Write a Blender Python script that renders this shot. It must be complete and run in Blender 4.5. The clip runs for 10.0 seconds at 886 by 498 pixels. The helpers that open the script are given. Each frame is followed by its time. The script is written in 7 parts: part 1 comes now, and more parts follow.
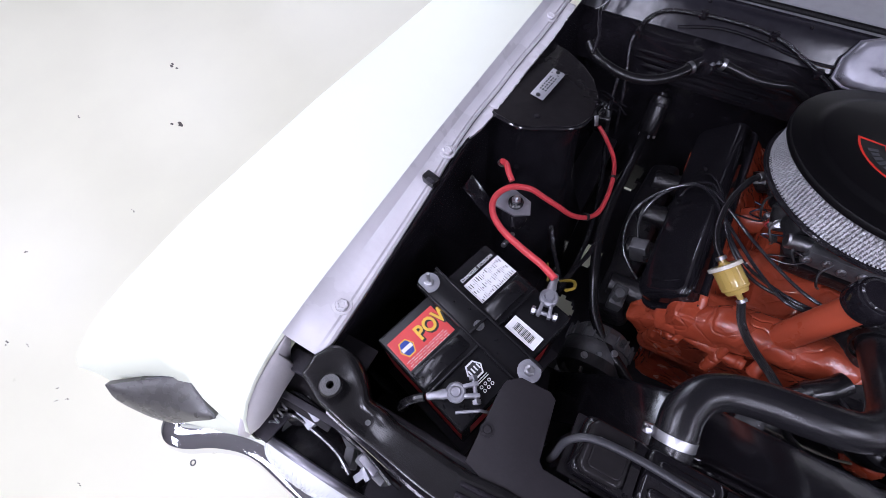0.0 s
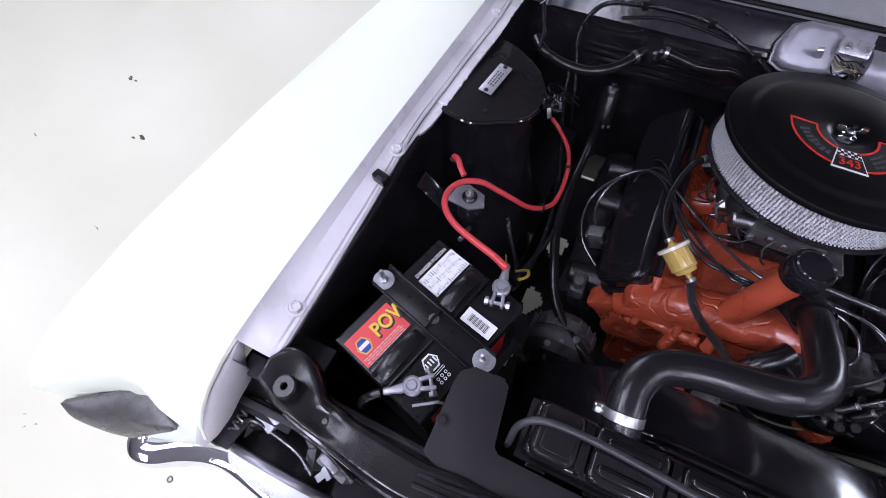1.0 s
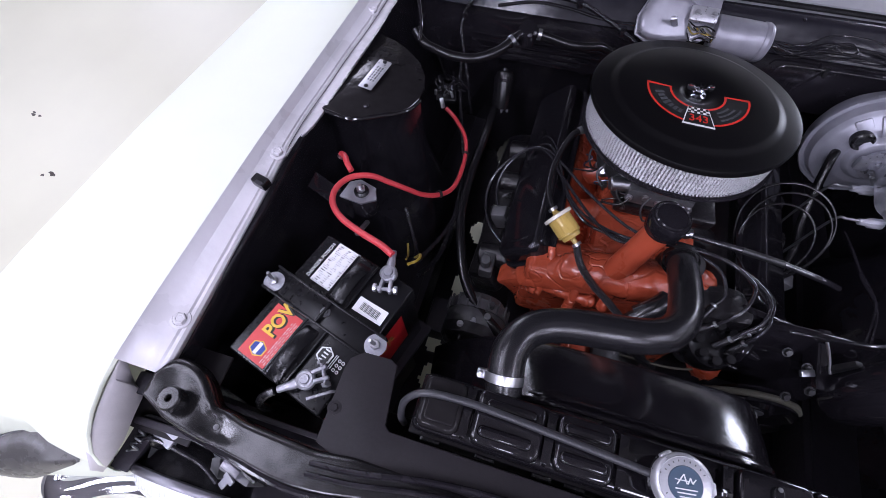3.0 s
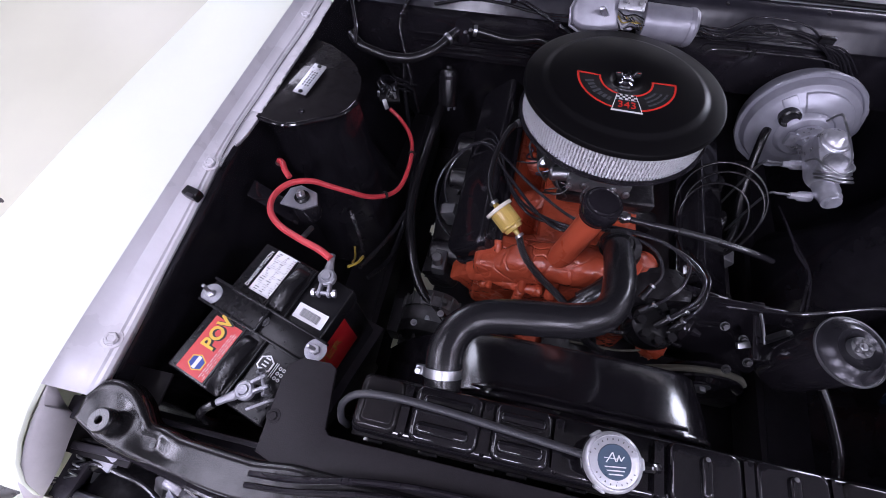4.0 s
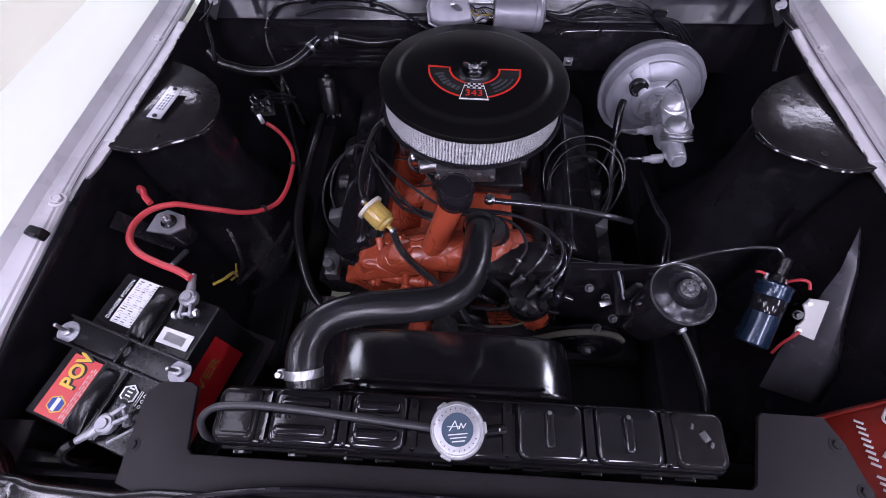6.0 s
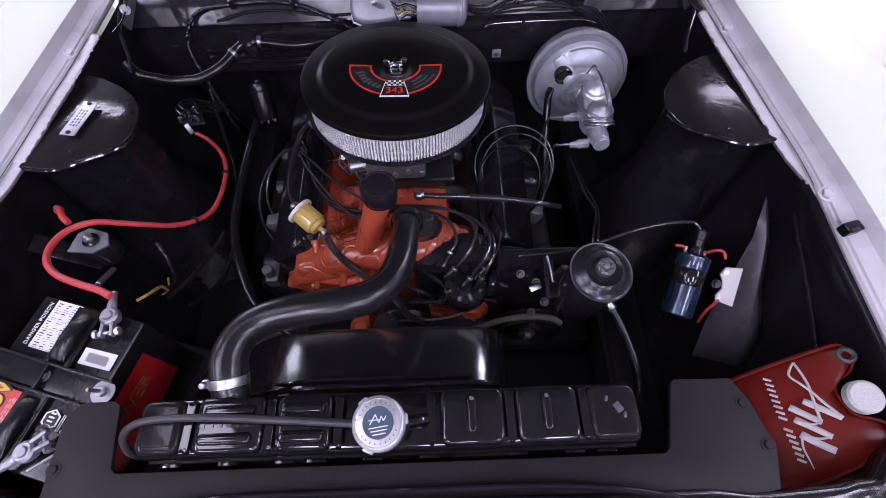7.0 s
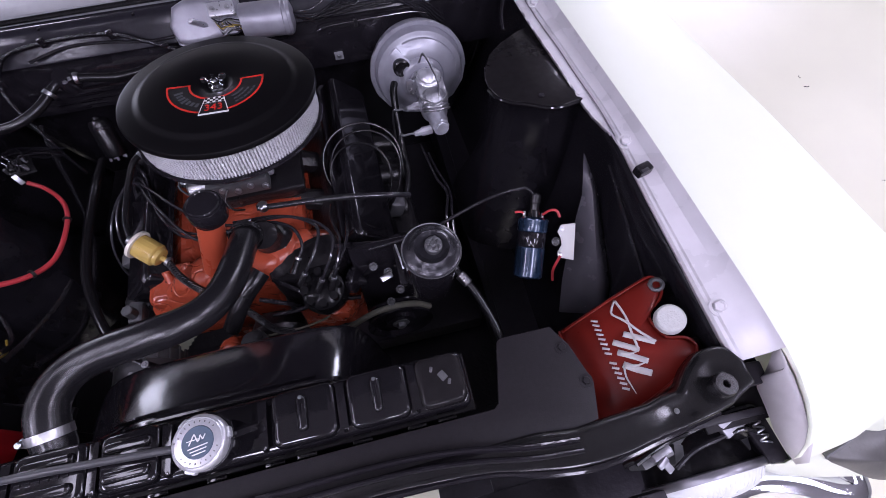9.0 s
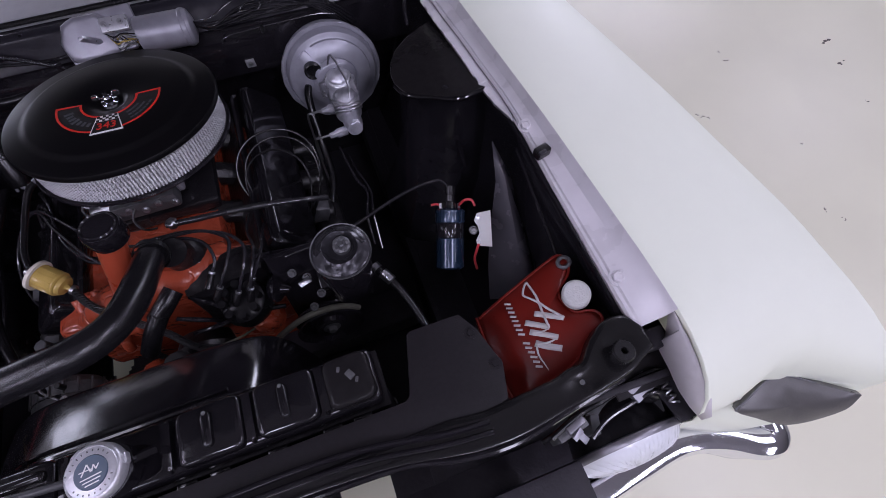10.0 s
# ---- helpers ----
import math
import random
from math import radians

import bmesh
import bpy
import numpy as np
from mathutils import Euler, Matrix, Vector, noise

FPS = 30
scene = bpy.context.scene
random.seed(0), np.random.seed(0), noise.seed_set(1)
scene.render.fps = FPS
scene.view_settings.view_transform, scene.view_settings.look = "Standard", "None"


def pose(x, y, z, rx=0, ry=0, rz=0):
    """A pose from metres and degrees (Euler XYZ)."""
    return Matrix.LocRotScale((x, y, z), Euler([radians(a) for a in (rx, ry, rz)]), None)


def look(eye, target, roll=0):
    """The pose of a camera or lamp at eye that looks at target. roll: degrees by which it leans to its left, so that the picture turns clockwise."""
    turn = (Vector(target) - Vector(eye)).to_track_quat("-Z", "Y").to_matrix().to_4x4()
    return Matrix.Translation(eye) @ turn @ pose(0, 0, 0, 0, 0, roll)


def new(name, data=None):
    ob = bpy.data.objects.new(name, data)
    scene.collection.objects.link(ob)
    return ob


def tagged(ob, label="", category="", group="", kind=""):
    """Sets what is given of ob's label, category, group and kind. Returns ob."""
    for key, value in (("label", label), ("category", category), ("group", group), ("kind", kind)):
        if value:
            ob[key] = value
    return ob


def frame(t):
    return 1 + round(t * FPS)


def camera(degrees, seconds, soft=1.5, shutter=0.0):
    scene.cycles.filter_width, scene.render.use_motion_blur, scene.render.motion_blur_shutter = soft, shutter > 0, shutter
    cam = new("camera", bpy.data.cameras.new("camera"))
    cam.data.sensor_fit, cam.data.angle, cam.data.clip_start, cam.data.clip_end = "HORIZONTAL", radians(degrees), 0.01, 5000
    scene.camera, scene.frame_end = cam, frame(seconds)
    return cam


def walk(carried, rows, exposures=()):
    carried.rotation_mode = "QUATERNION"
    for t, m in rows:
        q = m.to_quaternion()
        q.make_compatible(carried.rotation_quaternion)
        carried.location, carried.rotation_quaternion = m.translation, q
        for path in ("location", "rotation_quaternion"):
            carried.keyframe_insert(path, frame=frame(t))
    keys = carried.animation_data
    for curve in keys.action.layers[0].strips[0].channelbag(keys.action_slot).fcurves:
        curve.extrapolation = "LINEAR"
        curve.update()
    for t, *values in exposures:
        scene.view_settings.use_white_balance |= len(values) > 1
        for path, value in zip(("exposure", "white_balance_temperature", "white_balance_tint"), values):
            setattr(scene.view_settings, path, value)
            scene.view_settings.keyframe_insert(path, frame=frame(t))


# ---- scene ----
cam = camera(88.7, 10.0, soft=0.4)
PATH = [
    (0, (-0.419, -0.113, 1.522), (-0.954, 0.653, -0.246), -6.2),
    (0.5, (-0.395, -0.104, 1.522), (-0.899, 0.68, -0.247), -5.9),
    (1, (-0.371, -0.101, 1.523), (-0.845, 0.702, -0.247), -5.6),
    (1.5, (-0.343, -0.095, 1.521), (-0.784, 0.725, -0.249), -5.3),
    (2, (-0.312, -0.089, 1.523), (-0.719, 0.743, -0.249), -5.1),
    (2.5, (-0.278, -0.087, 1.526), (-0.65, 0.762, -0.246), -4.8),
    (4, (-0.174, -0.07, 1.523), (-0.44, 0.818, -0.249), -4.5),
    (4.5, (-0.137, -0.065, 1.523), (-0.364, 0.831, -0.251), -4.2),
    (5, (-0.097, -0.064, 1.523), (-0.286, 0.842, -0.25), -4.1),
    (5.5, (-0.058, -0.066, 1.523), (-0.204, 0.851, -0.248), -3.7),
    (5.7, (-0.037, -0.07, 1.524), (-0.17, 0.862, -0.24), -3.7),
    (6.8, (0.048, -0.072, 1.535), (0.031, 0.84, -0.245), -2.2),
    (7, (0.07, -0.077, 1.532), (0.069, 0.843, -0.244), -2.2),
    (7.5, (0.12, -0.086, 1.531), (0.166, 0.838, -0.243), -2.1),
    (8, (0.168, -0.099, 1.531), (0.262, 0.825, -0.241), -2.1),
    (8.5, (0.213, -0.115, 1.533), (0.358, 0.803, -0.238), -1.9),
    (9, (0.258, -0.123, 1.533), (0.46, 0.777, -0.241), -1.4),
    (9.5, (0.305, -0.136, 1.531), (0.565, 0.746, -0.246), -0.8),
    (10, (0.351, -0.16, 1.529), (0.67, 0.704, -0.246), -0.3),
]
EXPOSURES = [(0.0, -0.27, 6400, 3), (2.5, -0.27, 6400, 4), (4.5, -0.28, 6500, 8), (5.5, -0.28, 6500, 9), (7.5, -0.26, 6500, 11), (9.4, -0.30, 6500, 11), (10.0, -0.98, 6500, 10)]
walk(cam, [(t, look(eye, target, roll)) for t, eye, target, roll in PATH], EXPOSURES)

# ---- world and light ----
world = bpy.data.worlds.new("world")
scene.world = world
world.use_nodes = True
world.node_tree.nodes["Background"].inputs["Color"].default_value = (0.75, 0.8, 0.9, 1)
world.node_tree.nodes["Background"].inputs["Strength"].default_value = 0.05

LAMPS = [(sx * x, y, w, d) for sx in (-1, 1) for x, y, w, d in ((2.7, -3.6, 0.45, 1.6), (2.7, -0.7, 0.45, 1.6), (2.95, 4.1, 1.6, 0.45), (6.4, -0.7, 0.45, 1.6), (6.4, 2.4, 0.45, 1.6), (6.4, 5.2, 1.6, 0.45))] + [(-1.65, -0.1, 0.45, 1.6), (-1.0, -2.3, 0.45, 1.6), (1.0, -2.3, 0.45, 1.6), (0.0, -4.4, 0.45, 1.6)]
CEILING = 3.6
for lx, ly, lw, ld in LAMPS:
    lamp = bpy.data.lights.new("tube_light", "AREA")
    lamp.shape, lamp.size, lamp.size_y, lamp.energy, lamp.color = "RECTANGLE", lw, ld, 70 if abs(lx) != 1.65 else 22, (0.87, 0.83, 1.10)
    lo = new("tube_light", lamp)
    lo.location = (lx, ly, CEILING - 0.09)


# unseen rear windows with lamps, added so the black paint catches highlights
ADDED_WINDOWS = [(-5.3, 2.6), (6.3, 3.0)]
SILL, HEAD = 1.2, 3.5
for wx, ww in ADDED_WINDOWS:
    lamp = bpy.data.lights.new("highlight_fill", "AREA")
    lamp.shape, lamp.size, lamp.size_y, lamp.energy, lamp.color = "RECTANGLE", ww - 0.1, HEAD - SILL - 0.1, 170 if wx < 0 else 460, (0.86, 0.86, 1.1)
    lo = new("highlight_fill", lamp)
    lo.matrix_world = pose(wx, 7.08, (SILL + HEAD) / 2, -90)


# ---- materials ----
def mat(name, color, rough=0.5, metal=0.0, grain=40.0, vary=0.12, bump=0.1, bumpscale=120.0, coat=0.0, spec=0.5, rvary=0.1, trans=0.0, big=4.0):
    """A surface with colour and gloss that vary at two scales, and fine relief."""
    m = bpy.data.materials.new(name)
    m.use_nodes = True
    nt = m.node_tree
    b = nt.nodes["Principled BSDF"]
    tc = nt.nodes.new("ShaderNodeTexCoord")
    n1 = nt.nodes.new("ShaderNodeTexNoise")
    n1.inputs["Scale"].default_value, n1.inputs["Detail"].default_value = grain, 6
    n2 = nt.nodes.new("ShaderNodeTexNoise")
    n2.inputs["Scale"].default_value, n2.inputs["Detail"].default_value = big, 4
    add = nt.nodes.new("ShaderNodeMath")
    add.operation = "ADD"
    mr = nt.nodes.new("ShaderNodeMapRange")
    mr.inputs["From Min"].default_value, mr.inputs["From Max"].default_value = 0.6, 1.4
    mr.inputs["To Min"].default_value, mr.inputs["To Max"].default_value = 1 - vary, 1 + vary
    mul = nt.nodes.new("ShaderNodeVectorMath")
    mul.operation = "SCALE"
    mul.inputs[0].default_value = color[:3]
    for n in (n1, n2):
        nt.links.new(tc.outputs["Object"], n.inputs["Vector"])
    nt.links.new(n1.outputs[0], add.inputs[0])
    nt.links.new(n2.outputs[0], add.inputs[1])
    nt.links.new(add.outputs[0], mr.inputs["Value"])
    nt.links.new(mr.outputs[0], mul.inputs["Scale"])
    nt.links.new(mul.outputs[0], b.inputs["Base Color"])
    rr = nt.nodes.new("ShaderNodeMapRange")
    rr.inputs["From Min"].default_value, rr.inputs["From Max"].default_value = 0.6, 1.4
    rr.inputs["To Min"].default_value, rr.inputs["To Max"].default_value = max(0.02, rough - rvary), min(1, rough + rvary)
    nt.links.new(add.outputs[0], rr.inputs["Value"])
    nt.links.new(rr.outputs[0], b.inputs["Roughness"])
    if bump:
        n3 = nt.nodes.new("ShaderNodeTexNoise")
        n3.inputs["Scale"].default_value, n3.inputs["Detail"].default_value = bumpscale, 3
        bp = nt.nodes.new("ShaderNodeBump")
        bp.inputs["Strength"].default_value, bp.inputs["Distance"].default_value = bump, 0.002
        nt.links.new(tc.outputs["Object"], n3.inputs["Vector"])
        nt.links.new(n3.outputs[0], bp.inputs["Height"])
        nt.links.new(bp.outputs[0], b.inputs["Normal"])
    b.inputs["Metallic"].default_value = metal
    b.inputs["Coat Weight"].default_value, b.inputs["Coat Roughness"].default_value = coat, 0.06
    b.inputs["Specular IOR Level"].default_value = spec
    b.inputs["Transmission Weight"].default_value = trans
    return m


def ribbed(m, scale, strength=0.6, axis="Z"):
    """Adds fine ribs to a material's relief, across the given axis of the thing."""
    nt = m.node_tree
    w = nt.nodes.new("ShaderNodeTexWave")
    w.bands_direction = axis
    w.inputs["Scale"].default_value = scale
    tc = next(n for n in nt.nodes if n.type == "TEX_COORD")
    bp = nt.nodes.new("ShaderNodeBump")
    bp.inputs["Strength"].default_value, bp.inputs["Distance"].default_value = strength, 0.0015
    nt.links.new(tc.outputs["Object"], w.inputs["Vector"])
    nt.links.new(w.outputs[1], bp.inputs["Height"])
    nt.links.new(bp.outputs[0], nt.nodes["Principled BSDF"].inputs["Normal"])
    return m


WHITE = mat("white_car_paint", (0.78, 0.815, 0.69), 0.5, 0, 30, 0.015, 0.02, 300, spec=0.4)
# the nose flange's white, greyed in colour for the shade on its inward face
FLANGESHADE = mat("shaded_flange_white", (0.56, 0.53, 0.55), 0.45, 0, 60, 0.1, 0.1, 300)
# fender white made greyer in colour, so the gutter reads as shaded
LIPPAINT = mat("shaded_gutter_white", (0.62, 0.60, 0.625), 0.3, 0, 16, 0.13, 0.10, 90, spec=0.5, big=7)
SEAM = mat("seam_sealer", (0.72, 0.71, 0.7), 0.6, 0, 90, 0.15, 0.5, 160)
BLACK = mat("gloss_black_paint", (0.0125, 0.0112, 0.0138), 0.11, 0, 30, 0.4, 0.16, 38, spec=0.5, rvary=0.05)
DEEP = mat("black_undercoat", (0.021, 0.0188, 0.0235), 0.5, 0, 40, 0.4, 0.5, 90, spec=0.3)
SATIN = mat("satin_black_paint", (0.0145, 0.0128, 0.0145), 0.5, 0, 200, 0.25, 0.10, 500, spec=0.2)
LID = mat("wrinkle_black_paint", (0.0045, 0.0042, 0.0048), 0.32, 0, 300, 0.2, 0.04, 900, spec=0.30, rvary=0.03)
RUBBER = mat("black_rubber", (0.0085, 0.008, 0.009), 0.24, 0, 100, 0.3, 0.03, 300, spec=0.5, rvary=0.03)
HOSE = mat("woven_rubber_hose", (0.011, 0.0105, 0.012), 0.23, 0, 100, 0.2, 0.06, 900, spec=0.5, rvary=0.02)
TANK = mat("black_tank_enamel", (0.0075, 0.0068, 0.0083), 0.08, 0, 30, 0.4, 0.12, 34, spec=0.6, rvary=0.04)
WIRE = mat("black_wire_jacket", (0.017, 0.016, 0.019), 0.16, 0, 80, 0.3, 0.06, 300, spec=0.9)
TAPE = mat("glossy_tape", (0.010, 0.0095, 0.0115), 0.1, 0, 40, 0.3, 1.0, 110, spec=0.6)
next(n for n in TAPE.node_tree.nodes if n.type == "BUMP").inputs["Distance"].default_value = 0.006
GREYHOSE = mat("grey_rubber_hose", (0.034, 0.034, 0.038), 0.4, 0, 80, 0.2, 0.1, 300)
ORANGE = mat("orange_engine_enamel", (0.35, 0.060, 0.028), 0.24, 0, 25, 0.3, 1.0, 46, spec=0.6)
next(n for n in ORANGE.node_tree.nodes if n.type == "BUMP").inputs["Distance"].default_value = 0.002
SILVER = mat("silver_paint", (0.36, 0.36, 0.405), 0.36, 0.45, 50, 0.14, 0.15, 400)
CAST = mat("cast_aluminium", (0.58, 0.58, 0.63), 0.33, 0.7, 60, 0.35, 0.6, 160)
DULL = mat("dull_grey_casting", (0.12, 0.12, 0.125), 0.5, 0.6, 60, 0.3, 0.6, 150)
STEEL = mat("zinc_plated_steel", (0.48, 0.48, 0.50), 0.34, 1.0, 80, 0.12, 0.2, 300)
LEAD = mat("lead_terminal", (0.34, 0.34, 0.37), 0.45, 0.8, 60, 0.25, 0.6, 200)
ZINC = mat("smooth_zinc_plate", (0.22, 0.215, 0.235), 0.34, 0.6, 40, 0.2, 0.08, 120)
CHROME = mat("chrome", (0.84, 0.84, 0.90), 0.07, 1.0, 20, 0.05, 0.05, 30, rvary=0.03)
REDWIRE = mat("red_cable_jacket", (0.52, 0.045, 0.055), 0.4, 0, 60, 0.12, 0.1, 300)
PLASTIC = mat("black_battery_case", (0.0085, 0.0082, 0.0092), 0.24, 0, 120, 0.2, 0.05, 500, spec=0.28, rvary=0.04)
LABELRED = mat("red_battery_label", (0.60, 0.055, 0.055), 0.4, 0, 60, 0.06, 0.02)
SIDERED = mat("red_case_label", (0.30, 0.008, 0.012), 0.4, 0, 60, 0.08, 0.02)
YELLOW = mat("yellow_print", (0.72, 0.46, 0.06), 0.5, 0, 60, 0.06, 0.0)
INK = mat("black_print", (0.012, 0.012, 0.012), 0.5, 0, 60, 0.1, 0.0)
DULLYELLOW = mat("dull_yellow_wire", (0.30, 0.21, 0.03), 0.45, 0, 90, 0.3, 0.2, 200)
PAPER = mat("white_print", (0.74, 0.74, 0.74), 0.5, 0, 90, 0.05, 0.0)
BLUE = mat("blue_print", (0.02, 0.05, 0.28), 0.5, 0, 60, 0.05, 0.0)
REDINK = mat("red_print", (0.62, 0.03, 0.02), 0.45, 0, 60, 0.05, 0.0)
GREYINK = mat("dark_grey_print", (0.06, 0.065, 0.07), 0.5, 0, 60, 0.1, 0.0)
AMBER = mat("amber_filter_plastic", (0.46, 0.32, 0.09), 0.12, 0, 40, 0.15, 0.1, 80, spec=0.5)
FILTERRIM = mat("clear_yellow_plastic", (0.62, 0.58, 0.50), 0.15, 0, 40, 0.08, 0.05, 80)
BAGRED = mat("red_vinyl", (0.135, 0.0095, 0.006), 0.33, 0, 22, 0.25, 0.9, 26, spec=0.45)
COILBLUE = mat("blue_metallic_paint", (0.015, 0.030, 0.058), 0.25, 0.4, 60, 0.12, 0.05, 200, coat=0.4)
CERAMIC = mat("white_ceramic", (0.66, 0.65, 0.63), 0.55, 0, 60, 0.06, 0.1, 300)
LENSGREY = mat("dark_lamp_lens", (0.075, 0.072, 0.07), 0.3, 0, 60, 0.12, 0.1, 200)
GLASS = mat("headlamp_glass", (0.75, 0.77, 0.8), 0.12, 0.0, 60, 0.03, 0.1, 60, spec=0.8)
CAPBLUE = mat("slate_enamel", (0.06, 0.09, 0.13), 0.3, 0, 60, 0.15, 0.05)
CAPSILVER = mat("brushed_cap_metal", (0.60, 0.60, 0.63), 0.32, 0.6, 120, 0.16, 0.3, 260)
BELT = mat("worn_belt_rubber", (0.095, 0.092, 0.07), 0.7, 0, 120, 0.3, 0.3, 300)
COVER = mat("black_cover_paint", (0.0085, 0.0078, 0.0095), 0.09, 0, 30, 0.4, 0.10, 38, spec=0.5, rvary=0.04)
COWL = mat("grey_cowl_paint", (0.30, 0.30, 0.31), 0.4, 0, 60, 0.1, 0.1, 200)
RAIL = mat("dark_grey_rail_paint", (0.020, 0.019, 0.024), 0.17, 0, 60, 0.2, 0.10, 70, spec=0.28)
# near-black casting; on the cylinder head and runners it paints in shade
CASTDARK = mat("dark_casting", (0.010, 0.009, 0.0105), 0.34, 0.0, 60, 0.4, 0.8, 120)
WIPER = mat("grey_motor_paint", (0.29, 0.285, 0.32), 0.34, 0.3, 40, 0.25, 0.06, 200)
SHROUD = mat("black_shroud_paint", (0.0095, 0.0085, 0.0105), 0.15, 0, 30, 0.4, 0.10, 60, spec=0.95, rvary=0.05)
GUSSET = mat("satin_grey_paint", (0.085, 0.080, 0.092), 0.27, 0, 30, 0.10, 0.05, 300, rvary=0.03)
DARKMETAL = mat("dark_oily_metal", (0.05, 0.05, 0.052), 0.38, 0.7, 80, 0.4, 0.5, 160)
APRON = mat("aged_black_paint", (0.0115, 0.0105, 0.013), 0.18, 0, 30, 0.4, 0.3, 18, spec=0.36, rvary=0.08)
TOWERTOP = mat("streaked_black_enamel", (0.014, 0.0128, 0.0135), 0.13, 0, 60, 0.3, 0.34, 34, spec=0.18, rvary=0.05)
MESH = mat("aluminium_filter_mesh", (0.45, 0.45, 0.46), 0.4, 0.8, 300, 0.2, 0.3, 800)


def floor_material():
    m = mat("sealed_floor", (0.65, 0.64, 0.50), 0.35, 0, 3.0, 0.05, 0.06, 60, spec=0.4, big=0.7)
    nt = m.node_tree
    b = nt.nodes["Principled BSDF"]
    tc = next(n for n in nt.nodes if n.type == "TEX_COORD")
    vo = nt.nodes.new("ShaderNodeTexNoise")
    vo.inputs["Scale"].default_value, vo.inputs["Detail"].default_value, vo.inputs["Roughness"].default_value = 7.0, 9, 0.72
    ramp = nt.nodes.new("ShaderNodeMapRange")
    ramp.inputs["From Min"].default_value, ramp.inputs["From Max"].default_value = 0.735, 0.775
    mix = nt.nodes.new("ShaderNodeMix")
    mix.data_type = "RGBA"
    mix.inputs["B"].default_value = (0.16, 0.13, 0.10, 1)
    old = b.inputs["Base Color"].links[0].from_socket
    nt.links.new(tc.outputs["Object"], vo.inputs["Vector"])
    nt.links.new(vo.outputs[0], ramp.inputs["Value"])
    nt.links.new(ramp.outputs[0], mix.inputs["Factor"])
    nt.links.new(old, mix.inputs["A"])
    nt.links.new(mix.outputs["Result"], b.inputs["Base Color"])
    return m


def wrinkle(m, scale, depth):
    """Adds worm-like ridges of thick, hand-brushed enamel to a material's relief."""
    nt = m.node_tree
    tc = next(n for n in nt.nodes if n.type == "TEX_COORD")
    old = next(n for n in nt.nodes if n.type == "BUMP")
    ns = nt.nodes.new("ShaderNodeTexNoise")
    ns.inputs["Scale"].default_value = 14
    mx = nt.nodes.new("ShaderNodeVectorMath")
    mx.operation = "MULTIPLY_ADD"
    mx.inputs[1].default_value = (0.13, 0.13, 0.13)
    vo = nt.nodes.new("ShaderNodeTexVoronoi")
    vo.feature = "DISTANCE_TO_EDGE"
    vo.inputs["Scale"].default_value = scale
    mr = nt.nodes.new("ShaderNodeMapRange")
    mr.inputs["From Max"].default_value = 0.12
    bp = nt.nodes.new("ShaderNodeBump")
    bp.inputs["Strength"].default_value, bp.inputs["Distance"].default_value = 1.0, depth
    nt.links.new(tc.outputs["Object"], ns.inputs["Vector"])
    nt.links.new(ns.outputs["Color"], mx.inputs[0])
    nt.links.new(tc.outputs["Object"], mx.inputs[2])
    nt.links.new(mx.outputs[0], vo.inputs["Vector"])
    nt.links.new(vo.outputs["Distance"], mr.inputs["Value"])
    nt.links.new(mr.outputs[0], bp.inputs["Height"])
    nt.links.new(old.outputs[0], bp.inputs["Normal"])
    nt.links.new(bp.outputs[0], nt.nodes["Principled BSDF"].inputs["Normal"])


wrinkle(ORANGE, 19, 0.0015)
FLOOR = floor_material()
WALL = mat("painted_wall", (0.78, 0.78, 0.78), 0.7, 0, 20, 0.05, 0.2, 80)
SOFFIT = mat("ceiling_board", (0.24, 0.23, 0.275), 0.8, 0, 20, 0.05, 0.2, 80)


# ---- mesh helpers ----
def thing(name, loc, label, category, group="", kind=""):
    ob = new(name)
    ob.location = loc
    ob.empty_display_size = 0.05
    return tagged(ob, label, category, group, kind)


def root_of(ob):
    while ob.parent:
        ob = ob.parent
    return ob


def part(name, bm, material, parent=None, label="", smooth=True, angle=35):
    """Links a bmesh built in world places as one mesh object under parent."""
    me = bpy.data.meshes.new(name)
    if parent:
        bmesh.ops.translate(bm, verts=bm.verts, vec=-Vector(root_of(parent).location))
    bm.normal_update()
    if smooth:
        for f in bm.faces:
            f.smooth = True
        for e in bm.edges:
            if len(e.link_faces) == 2 and e.calc_face_angle(0) > radians(angle):
                e.smooth = False
    bm.to_mesh(me)
    bm.free()
    me.materials.append(material)
    ob = new(name, me)
    if parent:
        ob.parent = parent
    if label:
        ob["label"] = label
    return ob


def axes(origin, zdir, xdir=(1, 0, 0)):
    z = Vector(zdir).normalized()
    x = Vector(xdir) - z * Vector(xdir).dot(z)
    if x.length < 1e-4:
        x = Vector((0, 1, 0)) - z * z.y
    x.normalize()
    y = z.cross(x)
    m = Matrix((x, y, z)).transposed().to_4x4()
    m.translation = origin
    return m


def box(size, m=None, bevel=0.0, seg=2, bm=None):
    bm2 = bmesh.new()
    bmesh.ops.create_cube(bm2, size=1)
    bmesh.ops.scale(bm2, verts=bm2.verts, vec=size)
    if bevel:
        bmesh.ops.bevel(bm2, geom=list(bm2.edges), offset=bevel, segments=seg, profile=0.6, affect="EDGES")
    if m is not None:
        bmesh.ops.transform(bm2, matrix=m, verts=bm2.verts)
    return join(bm, bm2)


def join(bm, other):
    if bm is None:
        return other
    me = bpy.data.meshes.new("tmp")
    other.to_mesh(me)
    other.free()
    bm.from_mesh(me)
    bpy.data.meshes.remove(me)
    return bm


